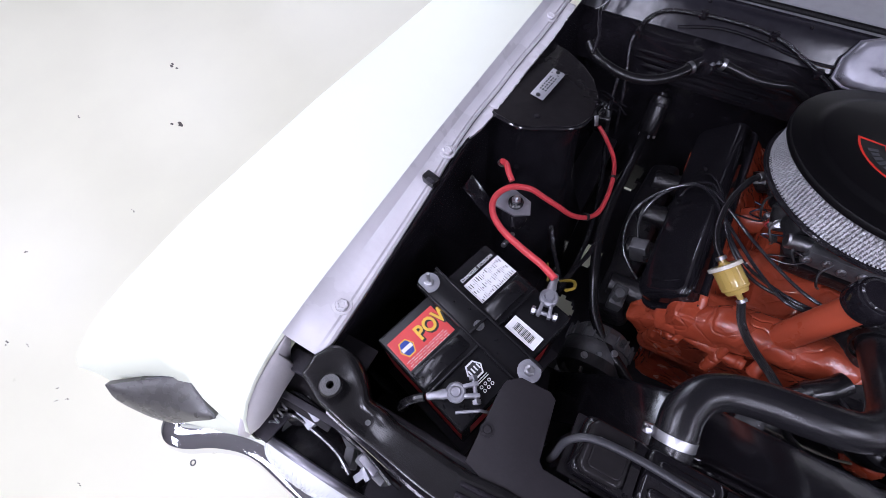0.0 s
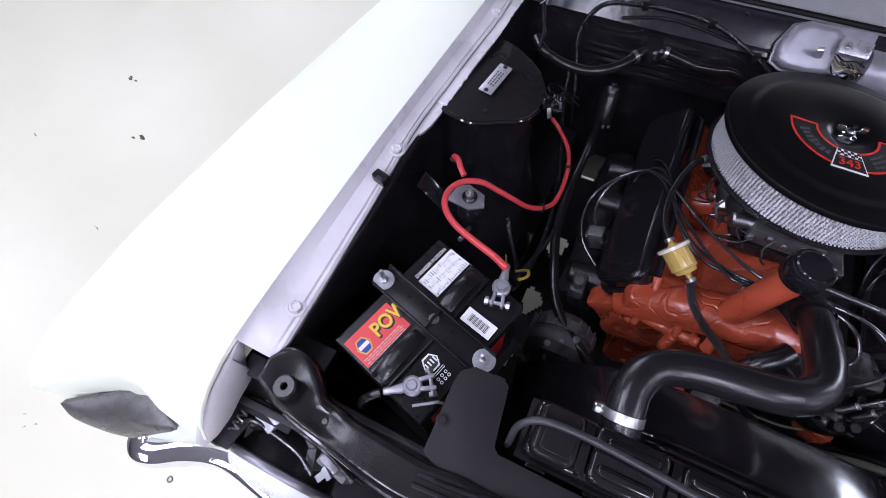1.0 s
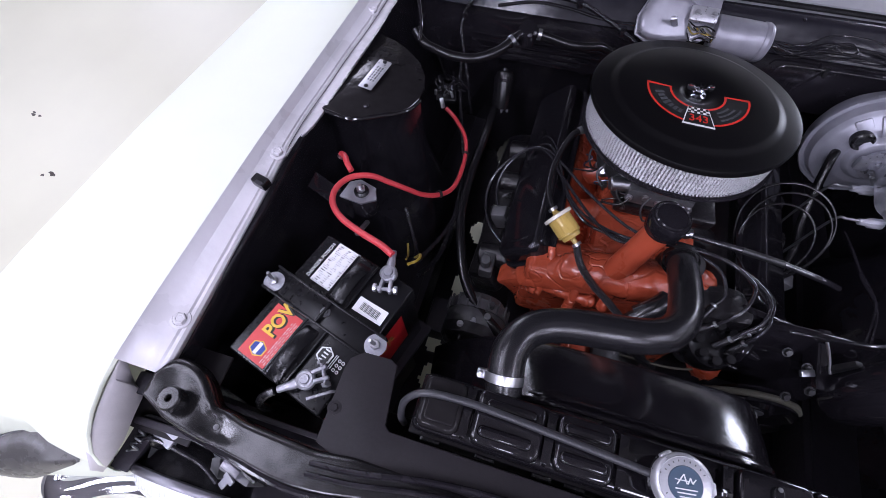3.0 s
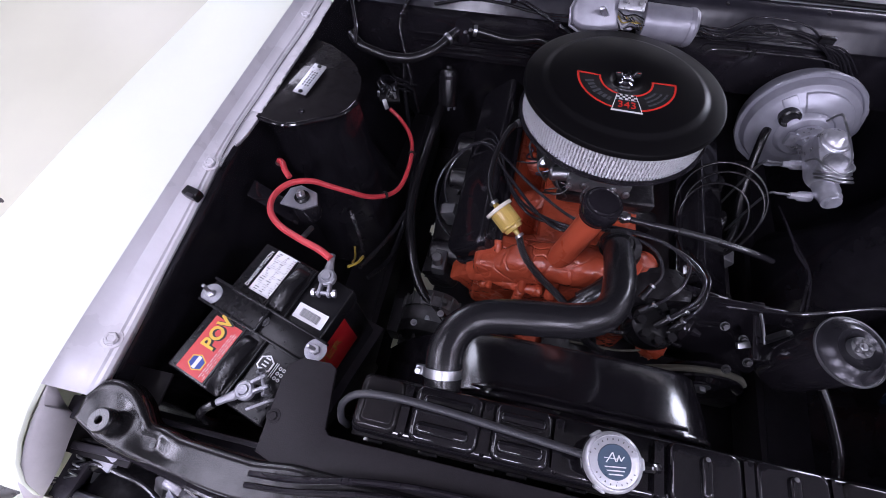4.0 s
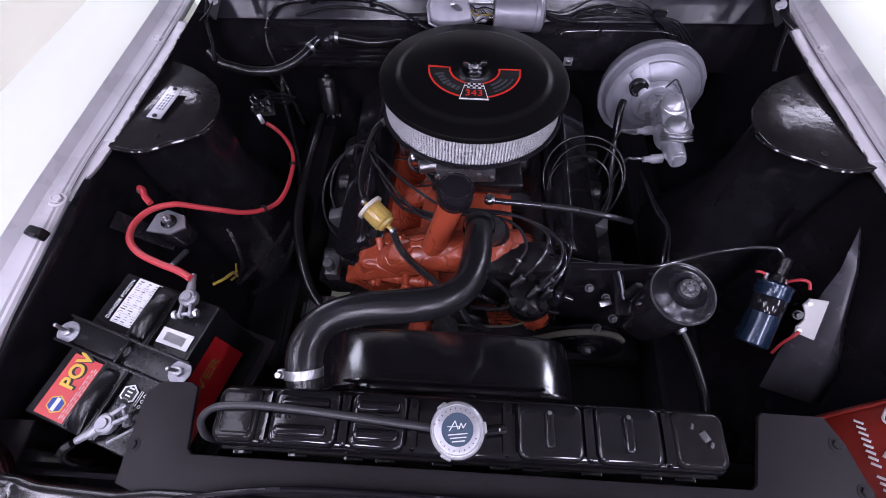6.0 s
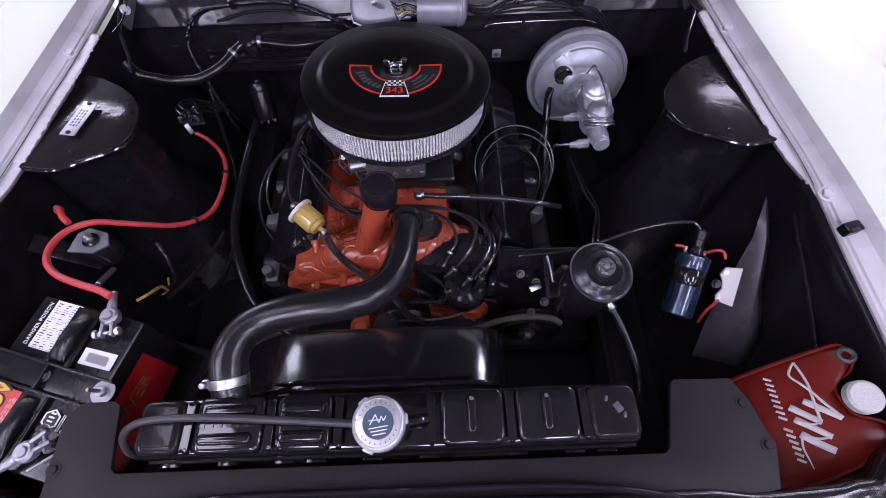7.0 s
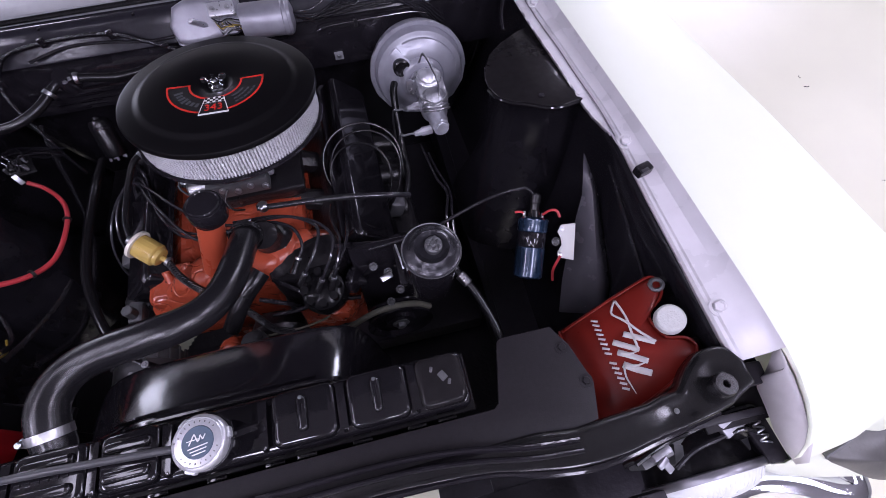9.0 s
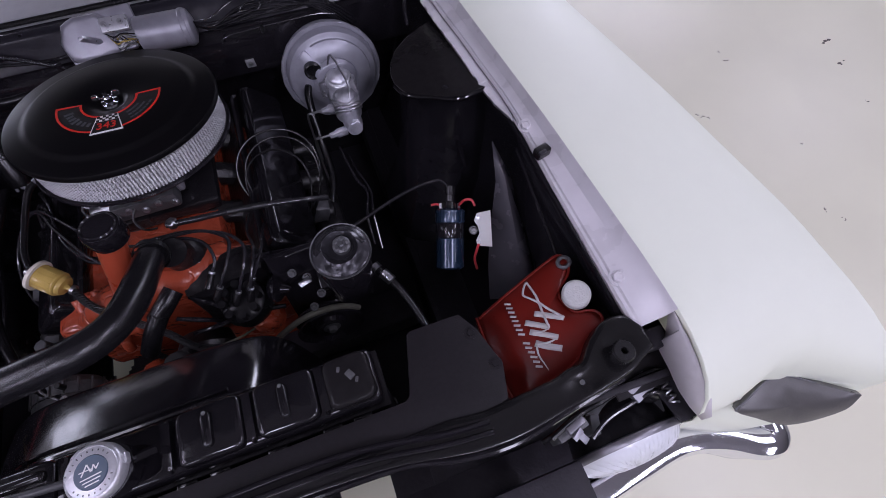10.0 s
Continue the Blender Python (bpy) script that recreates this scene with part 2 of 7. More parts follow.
def lathe(profile, m, seg=32, bm=None, sweep=360, start=0):
    """Turns (radius, height) pairs round the pose's z axis."""
    b = bmesh.new()
    full = sweep >= 360
    n = seg if full else seg + 1
    rings = []
    for r, h in profile:
        if r < 1e-6:
            rings.append([b.verts.new((0, 0, h))])
        else:
            rings.append([b.verts.new((r * math.cos(radians(start) + radians(sweep) * i / seg), r * math.sin(radians(start) + radians(sweep) * i / seg), h)) for i in range(n)])
    for a, c in zip(rings, rings[1:]):
        for i in range(seg):
            j = (i + 1) % n
            q = [a[i % len(a)], a[j % len(a)], c[j % len(c)], c[i % len(c)]]
            u = []
            for v in q:
                if v not in u:
                    u.append(v)
            if len(u) > 2:
                b.faces.new(u)
    bmesh.ops.recalc_face_normals(b, faces=b.faces)
    bmesh.ops.transform(b, matrix=m, verts=b.verts)
    return join(bm, b)


def cyl(r, h, m, seg=24, bevel=0.0, bm=None):
    k = min(bevel, r * 0.5, h * 0.4)
    p = [(0, 0), (r - k, 0), (r, k), (r, h - k), (r - k, h), (0, h)] if k else [(0, 0), (r, 0), (r, h), (0, h)]
    return lathe(p, m, seg, bm)


def smooth_path(pts, step=6):
    p = [Vector(q) for q in pts]
    p = [p[0] * 2 - p[1]] + p + [p[-1] * 2 - p[-2]]
    out = []
    for a, b, c, d in zip(p, p[1:], p[2:], p[3:]):
        for i in range(step):
            t = i / step
            out.append(0.5 * ((2 * b) + (c - a) * t + (2 * a - 5 * b + 4 * c - d) * t * t + (3 * b - a - 3 * c + d) * t ** 3))
    out.append(p[-2])
    return out


def tube(pts, r, seg=10, step=6, bm=None, wobble=0.0, flat=1.0):
    """A round hose or wire along the points; r may be one radius or a function of 0..1."""
    path = smooth_path(pts, step)
    b = bmesh.new()
    t0 = (path[1] - path[0]).normalized()
    n = t0.orthogonal().normalized()
    rings = []
    for i, c in enumerate(path):
        t = (path[min(i + 1, len(path) - 1)] - path[max(i - 1, 0)]).normalized()
        n = (n - t * n.dot(t)).normalized()
        k = t.cross(n)
        rad = r(i / (len(path) - 1)) if callable(r) else r
        if wobble:
            rad *= 1 + wobble * noise.noise(c * 160)
        rings.append([b.verts.new(c + (n * math.cos(6.28318 * j / seg) + k * flat * math.sin(6.28318 * j / seg)) * rad) for j in range(seg)])
    for a, c in zip(rings, rings[1:]):
        for j in range(seg):
            b.faces.new((a[j], a[(j + 1) % seg], c[(j + 1) % seg], c[j]))
    b.faces.new(rings[0][::-1])
    b.faces.new(rings[-1])
    bmesh.ops.recalc_face_normals(b, faces=b.faces)
    return join(bm, b)


def prism(outline, z0, z1, m=None, bevel=0.0, seg=2, bm=None, top=None):
    """An outline of (x, y) pairs pulled from z0 to z1; top(x, y) may give the upper height."""
    b = bmesh.new()
    lo = [b.verts.new((x, y, z0 if top is None else top(x, y) - (z1 - z0))) for x, y in outline]
    hi = [b.verts.new((x, y, z1 if top is None else top(x, y))) for x, y in outline]
    f1 = b.faces.new(hi)
    b.faces.new(lo[::-1])
    n = len(outline)
    for i in range(n):
        b.faces.new((lo[i], lo[(i + 1) % n], hi[(i + 1) % n], hi[i]))
    bmesh.ops.recalc_face_normals(b, faces=b.faces)
    if bevel:
        edges = [e for e in b.edges if all(v in hi for v in e.verts)]
        bmesh.ops.bevel(b, geom=edges, offset=bevel, segments=seg, profile=0.6, affect="EDGES")
    if m is not None:
        bmesh.ops.transform(b, matrix=m, verts=b.verts)
    return join(bm, b)


def arc(cx, cy, r, a0, a1, n=8):
    return [(cx + r * math.cos(radians(a0 + (a1 - a0) * i / n)), cy + r * math.sin(radians(a0 + (a1 - a0) * i / n))) for i in range(n + 1)]


def rounded(w, h, r, n=4):
    return arc(w / 2 - r, h / 2 - r, r, 0, 90, n) + arc(-w / 2 + r, h / 2 - r, r, 90, 180, n) + arc(-w / 2 + r, -h / 2 + r, r, 180, 270, n) + arc(w / 2 - r, -h / 2 + r, r, 270, 360, n)


def loft(rows, closed=False, bm=None):
    b = bmesh.new()
    vs = [[b.verts.new(p) for p in row] for row in rows]
    for a, c in zip(vs, vs[1:]):
        for j in range(len(a) - (0 if closed else 1)):
            k = (j + 1) % len(a)
            b.faces.new((a[j], a[k], c[k], c[j]))
    bmesh.ops.recalc_face_normals(b, faces=b.faces)
    return join(bm, b)


def mirror(bm):
    bmesh.ops.scale(bm, verts=bm.verts, vec=(-1, 1, 1))
    bmesh.ops.reverse_faces(bm, faces=bm.faces)
    return bm


def sheet(ob, thickness):
    s = ob.modifiers.new("thickness", "SOLIDIFY")
    s.thickness, s.offset = thickness, -1
    return ob


def lumpy(bm, amount, scale, cuts=3):
    """Gives a casting its uneven, hand-made skin."""
    bmesh.ops.subdivide_edges(bm, edges=bm.edges, cuts=cuts, use_grid_fill=True)
    bm.normal_update()
    for v in bm.verts:
        v.co += v.normal * amount * noise.noise(v.co * scale)
    return bm


def text_bm(words, size, m, depth=0.0004, bold=0.0):
    c = bpy.data.curves.new("words", "FONT")
    c.body, c.size, c.align_x, c.align_y, c.extrude = words, size, "CENTER", "CENTER", depth
    c.resolution_u, c.offset = 3, bold
    ob = bpy.data.objects.new("words", c)
    scene.collection.objects.link(ob)
    me = bpy.data.meshes.new_from_object(ob.evaluated_get(bpy.context.evaluated_depsgraph_get()))
    bpy.data.objects.remove(ob)
    bpy.data.curves.remove(c)
    bm = bmesh.new()
    bm.from_mesh(me)
    bpy.data.meshes.remove(me)
    bmesh.ops.transform(bm, matrix=m, verts=bm.verts)
    return bm


def bolt(m, r=0.008, washer=0.0, h=0.005, bm=None):
    if washer:
        bm = lathe([(0, 0), (washer, 0), (washer, 0.0012), (0, 0.0014)], m, 20, bm)
    bm = lathe([(r, 0.001), (r, h * 0.8), (r * 0.85, h), (0, h)], m, 6, bm)
    return bm


# ---- the room ----
part("floor", box((24, 19, 0.2), pose(0, -2.5, -0.1)), FLOOR, smooth=False)
tagged(bpy.data.objects["floor"], "cream sealed concrete floor with small dark specks", "floor", kind="structure")
for name, size, at in (("wall_south", (24.4, 0.2, CEILING), (0, -12.1, CEILING / 2)),
                       ("wall_east", (0.2, 19, CEILING), (12.1, -2.5, CEILING / 2)), ("wall_west", (0.2, 19, CEILING), (-12.1, -2.5, CEILING / 2))):
    tagged(part(name, box(size, pose(*at)), WALL, smooth=False), "plain pale painted wall of the showroom", "wall", kind="structure")
tagged(part("ceiling", box((24.4, 19.4, 0.2), pose(0, -2.5, CEILING + 0.1)), SOFFIT, smooth=False), "plain grey board ceiling", "ceiling", kind="structure")

# rear wall with the two added windows
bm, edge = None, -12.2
for wx, ww in ADDED_WINDOWS:
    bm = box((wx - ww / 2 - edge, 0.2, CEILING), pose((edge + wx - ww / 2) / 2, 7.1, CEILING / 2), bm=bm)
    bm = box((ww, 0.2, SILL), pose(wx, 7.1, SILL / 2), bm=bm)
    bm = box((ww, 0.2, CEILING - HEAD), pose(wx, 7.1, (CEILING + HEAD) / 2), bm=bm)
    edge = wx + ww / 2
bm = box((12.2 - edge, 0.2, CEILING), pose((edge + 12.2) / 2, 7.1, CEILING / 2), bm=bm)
tagged(part("wall_north", bm, WALL, smooth=False), "plain pale painted wall with two added window openings", "wall", kind="structure")
for k, (wx, ww) in enumerate(ADDED_WINDOWS):
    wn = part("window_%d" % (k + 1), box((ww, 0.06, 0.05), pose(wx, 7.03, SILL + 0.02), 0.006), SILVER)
    tagged(wn, "unseen window in the rear wall, added for highlights", "window", kind="structure")
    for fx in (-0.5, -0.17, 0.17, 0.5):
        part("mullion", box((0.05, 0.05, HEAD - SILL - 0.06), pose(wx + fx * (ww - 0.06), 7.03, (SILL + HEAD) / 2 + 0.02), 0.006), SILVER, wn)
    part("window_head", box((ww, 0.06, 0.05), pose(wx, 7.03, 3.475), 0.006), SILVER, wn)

# dark flecks and a dropped washer on the floor
SPOTS = [(-2.602, 0.812, 0.026), (-2.282, 0.549, 0.03), (-1.75, 0.62, 0.012), (-2.75, 0.35, 0.012), (-2.1, 0.1, 0.009), (-2.35, -0.25, 0.008), (-1.72, -0.02, 0.007),
         (-2.082, -0.521, 0.010), (-2.012, -0.491, 0.009), (-1.778, -0.536, 0.006), (-1.748, -0.567, 0.006), (-1.717, -0.545, 0.006), (-1.477, -0.698, 0.008),
         (2.835, 1.008, 0.030), (2.766, 0.857, 0.022), (2.272, 1.133, 0.011), (2.259, 1.066, 0.012), (1.927, 0.821, 0.008), (1.949, 0.802, 0.009), (1.969, 0.787, 0.009), (2.703, 0.613, 0.009), (2.108, 0.216, 0.011), (2.151, 0.153, 0.010), (2.255, 0.517, 0.006), (1.62, -0.62, 0.008), (1.75, -0.5, 0.008)]
bm = None
for sx, sy, sr in SPOTS:
    for k in range(3):
        a = random.uniform(0, 6.28)
        px, py, pr = sx + math.cos(a) * sr * 0.7 * k, sy + math.sin(a) * sr * 0.5 * k, sr * (0.5 if k else 0.62) * random.uniform(0.5, 1)
        pts = [(px + math.cos(j * 0.7) * pr * random.uniform(0.5, 1.2), py + math.sin(j * 0.7) * pr * 0.55 * random.uniform(0.5, 1.2)) for j in range(9)]
        bm = prism(pts, 0.0, 0.0012, bm=bm)
tagged(part("floor_flecks", bm, mat("dark_fleck", (0.07, 0.06, 0.05), 0.7)), "dark grit and scuff marks on the floor", "flecks", kind="stuff")
w = thing("washer", (-1.199, -0.476, 0), "small dark metal washer lying on the floor", "washer")
part("ring", lathe([(0.0062, 0.0), (0.0095, 0.0), (0.0095, 0.002), (0.0062, 0.002), (0.0062, 0.0)], pose(-1.199, -0.476, 0.001), 20), DULL, w)

for lx, ly, lw, ld in LAMPS:
    cl = thing("ceiling_light", (lx, ly, CEILING), "white fluorescent ceiling fixture, switched on", "ceiling light", "ceiling lights")
    part("housing", box((lw + 0.07, ld + 0.08, 0.07), pose(lx, ly, CEILING - 0.037), 0.01), WALL, cl)

# ---- the car body ----
car = thing("car", (0, 0.4, 0), "white vintage car with its hood open over a black engine bay", "car")


def top_z(y):
    return 0.953 - 0.02 * max(0, y - 0.3) / 0.5


def along(table, x):
    """Straight-line interpolation in a table of (x, y) pairs."""
    for (x0, y0), (x1, y1) in zip(table, table[1:]):
        if x <= x1:
            return y0 + (y1 - y0) * max(0.0, x - x0) / (x1 - x0)
    return table[-1][1]


LIP = ((0.22, 0.664), (0.33, 0.668), (0.40, 0.668), (0.44, 0.6645), (0.48, 0.660), (0.58, 0.655), (0.66, 0.646), (0.755, 0.641), (0.90, 0.636), (1.3, 0.62))


def lip_inner(y):
    return sum(along(LIP, y + d) for d in (-0.03, 0, 0.03)) / 3


def skew(side, y):
    """Sideways drift of the gutters along the car, which stands a little crooked."""
    return (0.012 if side > 0 else -0.028) * max(0.0, y)


def fender(side):
    rows = []
    for i in range(28):
        y = -0.075 + 1.30 * i / 27
        li, dz, s = lip_inner(y), top_z(y) - 0.953, 0.04 * max(0, y) / 0.7
        so = 0.135 * max(0, y)
        step_x = lambda k: (li + 0.003) * (1 - k) + (0.7145 - s) * k
        prof = [(li + 0.002, 0.908), (li, 0.920), (li + 0.003, 0.9245), (step_x(0.10), 0.9255), (step_x(0.15), 0.9288), (step_x(0.48), 0.9325), (step_x(0.74), 0.937), (0.7145 - s, 0.949), (0.7175 - s, 0.9535), (0.723 - s, 0.955),
                (0.76 - s, 0.9565), (0.80 - s, 0.957), (0.85 - so * 0.7, 0.955), (0.90 - so, 0.951), (0.965 - so, 0.938), (0.997 - so, 0.921), (1.014 - so, 0.897), (1.022 - so, 0.85), (1.025 - so, 0.75), (1.01 - so, 0.55), (0.98 - so, 0.30)]
        rows.append([(-x, y, z + dz) for x, z in prof])
    bm = loft(rows)
    for i, face in enumerate(bm.faces):
        face.material_index = 1 if i % 20 < 8 else 0
    # nose, from the hood line down over the lamp's slope to the bumper
    prof = [(0.7145, 0.949), (0.7175, 0.9535), (0.723, 0.955), (0.76, 0.9565), (0.80, 0.957), (0.85, 0.955), (0.90, 0.951), (0.965, 0.938), (0.997, 0.921), (1.014, 0.897), (1.022, 0.85), (1.025, 0.75), (1.01, 0.55), (0.98, 0.30)]
    rows = []
    for k, drop in ((0, 0), (0.25, 0.004), (0.5, 0.015), (0.7, 0.032), (0.85, 0.055), (0.95, 0.084), (1.0, 0.115)):
        row = []
        for x, z in prof:
            w = max(0.0, (x - 0.88) / 0.14)
            reach = -0.210 - 0.058 * w + 0.026 * max(0.0, 1 - abs(x - 0.885) / 0.10)
            row.append((-(x + 0.014 * k * w), -0.075 + (reach + 0.075) * k, z - drop * (1 - 0.5 * min(1, w)) if z > 0.6 else z))
        rows.append(row)
    last = rows[-1]
    for zt in (0.80, 0.77, 0.745, 0.715, 0.68, 0.64, 0.60):
        rows.append([(x, max(-0.222 - 0.048 * min(1, max(0, (-x - 0.79) / 0.09)), min(y, (0.29 * x + 0.67 * zt - 0.420) / 0.69)) if z > 0.6 else y, min(z, zt)) for x, y, z in last])
    bm = loft(rows, bm=bm)
    bmesh.ops.remove_doubles(bm, verts=bm.verts, dist=0.0004)
    bmesh.ops.recalc_face_normals(bm, faces=bm.faces)
    for v in bm.verts:
        v.co.x -= side * skew(side, v.co.y)
    if side > 0:
        mirror(bm)
    f = sheet(part("fender", bm, WHITE, car, "glossy white front fender with a bolted hood gutter", angle=25), 0.0015)
    f.data.materials.append(LIPPAINT)
    # flange that folds down behind the nose edge
    rows = []
    for y, xo, zo, xi, zi in ((-0.074, 0.7155, 0.947, 0.712, 0.936), (-0.085, 0.716, 0.945, 0.711, 0.920), (-0.098, 0.7165, 0.941, 0.710, 0.900), (-0.100, 0.7165, 0.9405, 0.701, 0.894), (-0.110, 0.717, 0.939, 0.699, 0.888), (-0.135, 0.7175, 0.931, 0.701, 0.881), (-0.165, 0.719, 0.916, 0.701, 0.873), (-0.19, 0.722, 0.898, 0.706, 0.866), (-0.211, 0.726, 0.868, 0.720, 0.850)):
        rows.append([(-xo, y, zo), (-(xo * 0.8 + xi * 0.2), y, zo * 0.85 + zi * 0.15), (-xi, y, zi)])
    b2 = loft(rows)
    if side > 0:
        mirror(b2)
    nf = sheet(part("nose_flange", b2, FLANGESHADE, f, "white inner flange, greyed for its shade"), 0.002)
    for hy, hx, hz in ((-0.150, 0.705, 0.889), (-0.178, 0.709, 0.880)):
        part("hole", lathe([(0, 0.0012), (0.0028, 0.0012), (0.0030, 0)], axes((side * hx, hy, hz), (side * -0.93, 0.0, 0.36)), 12), DEEP, nf)
    # hem strip that hangs below the gutter's edge, in two overlapping lengths with a ragged end
    hem_noise = lambda y, k: noise.noise(Vector((y * k, side * 3.0, 0.5)))
    for y0, y1, widths, dz in ((0.315, 0.452, ((0.315, 0.0), (0.350, 0.004), (0.395, 0.016), (0.43, 0.0185), (0.46, 0.019)), 0.0), (0.446, 0.80, ((0.446, 0.0165), (0.60, 0.0185), (0.66, 0.0165), (0.80, 0.016)), 0.0022)):
        rows = []
        for i in range(60):
            u = i / 59
            y = y0 + (y1 - y0) * u
            wide = along(widths, y) + 0.0009 * hem_noise(y, 90) + 0.0007 * hem_noise(y, 320) * min(1, u * 8)
            li, zt = lip_inner(y), 0.917 + dz + top_z(y) - 0.953
            rows.append([(q + skew(side, y), *r) for q, *r in [(side * (li + 0.003), y, zt), (side * (li - 0.0012), y, zt - 0.0005), (side * (li - wide * 0.6), y, zt - 0.0012), (side * (li - max(0.0014, wide)), y, zt - 0.003), (side * (li - max(0.0014, wide) + 0.001), y, zt - 0.010)]])
        sheet(part("hem_strip", loft(rows), LIPPAINT, f, "pale painted hem strip"), 0.0008)
    seam_ys = [0.33 + 0.025 * i for i in range(19)]
    # thin dark tube along the seam, drawn for the shade in its gap
    part("seam_shade", tube([(side * (lip_inner(y) - 0.0006) + skew(side, y), y, 0.9215 + top_z(y) - 0.953) for y in seam_ys], 0.0006, 6, 3), DEEP, f)
    # crumbs and runs of sealer on the hem's lower edge
    sealer = random.Random(40 + side)
    for i in range(22):
        y = 0.455 + 0.0155 * i + sealer.uniform(-0.006, 0.006)
        run = box((0.0026, sealer.uniform(0.004, 0.016), 0.003), pose(side * (lip_inner(y) - 0.0165 - sealer.uniform(0, 0.0015)) + skew(side, y), y, 0.9150 + top_z(y) - 0.953), 0.0012, 1)
        part("seam_bead", lumpy(run, 0.001, 300, 1), SEAM, f, "lumpy white seam sealer")
    for by in (0.0, 0.308, 0.722):
        bx = side * along(((0.0, 0.68), (0.30, 0.6755), (0.74, 0.6525)), by) + skew(side, by)
        m = pose(bx, by, 0.9285 + top_z(by) - 0.953, 0, side * -14, 15)
        b4 = lathe([(0.0145, -0.001), (0.0140, 0.0012), (0.0105, 0.0018), (0.0098, 0.0010)], m, 24)
        wsh = part("washer", b4, LIPPAINT, f)
        part("bolt", lathe([(0.0090, 0.0008), (0.0088, 0.0048), (0.0078, 0.0058), (0.0058, 0.0058), (0.0052, 0.0050), (0, 0.0050)], m, 6), LIPPAINT, wsh)
    for k, by in enumerate((0.075, 0.19, 0.418, 0.59)):
        bx = side * (0.7085 - 0.055 * by) + skew(side, by)
        # pressed half-moon tab, raised on one edge
        b5 = lathe([(0.0068, -0.0012), (0.0058, 0.0002), (0.0036, 0.0014), (0.0014, 0.0018), (0, 0.0018)], pose(bx, by, 0.9343 + top_z(by) - 0.953, 0, side * -27, side * 10) @ Matrix.Diagonal((0.7, 1.0, 1, 1)), 18)
        bmesh.ops.bisect_plane(b5, geom=b5.verts[:] + b5.edges[:] + b5.faces[:], plane_co=(bx, by - 0.002, 0.93), plane_no=(0, -1, 0), clear_outer=True)
        part("dimple", b5, LIPPAINT, f)
    b6 = box((0.027, 0.017, 0.018), pose(side * 0.672, 0.238, 0.941, 0, 0, side * 14), 0.004, 3)
    bs = part("bump_stop", b6, RUBBER, f, "black rubber hood bump stop")
    part("slot", box((0.014, 0.006, 0.004), pose(side * 0.668, 0.230, 0.9505, 0, 0, side * 14), 0.001), DEEP, bs)
    # turn lamp under the nose
    rim = smooth_path([(x, y, z) for x, y, z in ((0.994, -0.269, 0.806), (0.955, -0.241, 0.8075), (0.910, -0.209, 0.808), (0.884, -0.200, 0.805), (0.858, -0.206, 0.797), (0.834, -0.216, 0.786), (0.816, -0.224, 0.778), (0.850, -0.245, 0.761), (0.885, -0.266, 0.746), (0.908, -0.275, 0.742), (0.938, -0.281, 0.752), (0.975, -0.281, 0.783), (0.994, -0.269, 0.806))], 3)[:-1]
    mid, out = Vector((0.905, -0.242, 0.776)), Vector((-0.29, -0.69, 0.67)).normalized()
    lamp_rows = []
    for k in range(6):
        fade = 1 - k / 6
        lamp_rows.append([mid + (p - mid) * fade + out * (0.003 + 0.009 * (1 - fade ** 3)) for p in rim])
    lamp_rows.append([mid + out * 0.012 for p in rim])
    lamp_rows.insert(0, [p - out * 0.008 for p in rim])
    b7 = loft([[(side * p.x, p.y, p.z) for p in row] for row in lamp_rows], closed=True)
    bmesh.ops.remove_doubles(b7, verts=b7.verts, dist=0.0003)
    bmesh.ops.recalc_face_normals(b7, faces=b7.faces)
    tl = part("turn_lamp", b7, LENSGREY, f, "dark grey wraparound turn lamp")
    part("bezel", tube([(side * p.x, p.y, p.z) for p in [q + out * 0.002 for q in rim[4:19]]], 0.002, 8, 2), DULL, tl)
    part("screw", lathe([(0, 0.003), (0.005, 0.002), (0.005, 0), (0, 0)], axes((side * 0.925, -0.258, 0.786), (side * -0.29, -0.69, 0.67)), 12), DULL, tl)
    return f


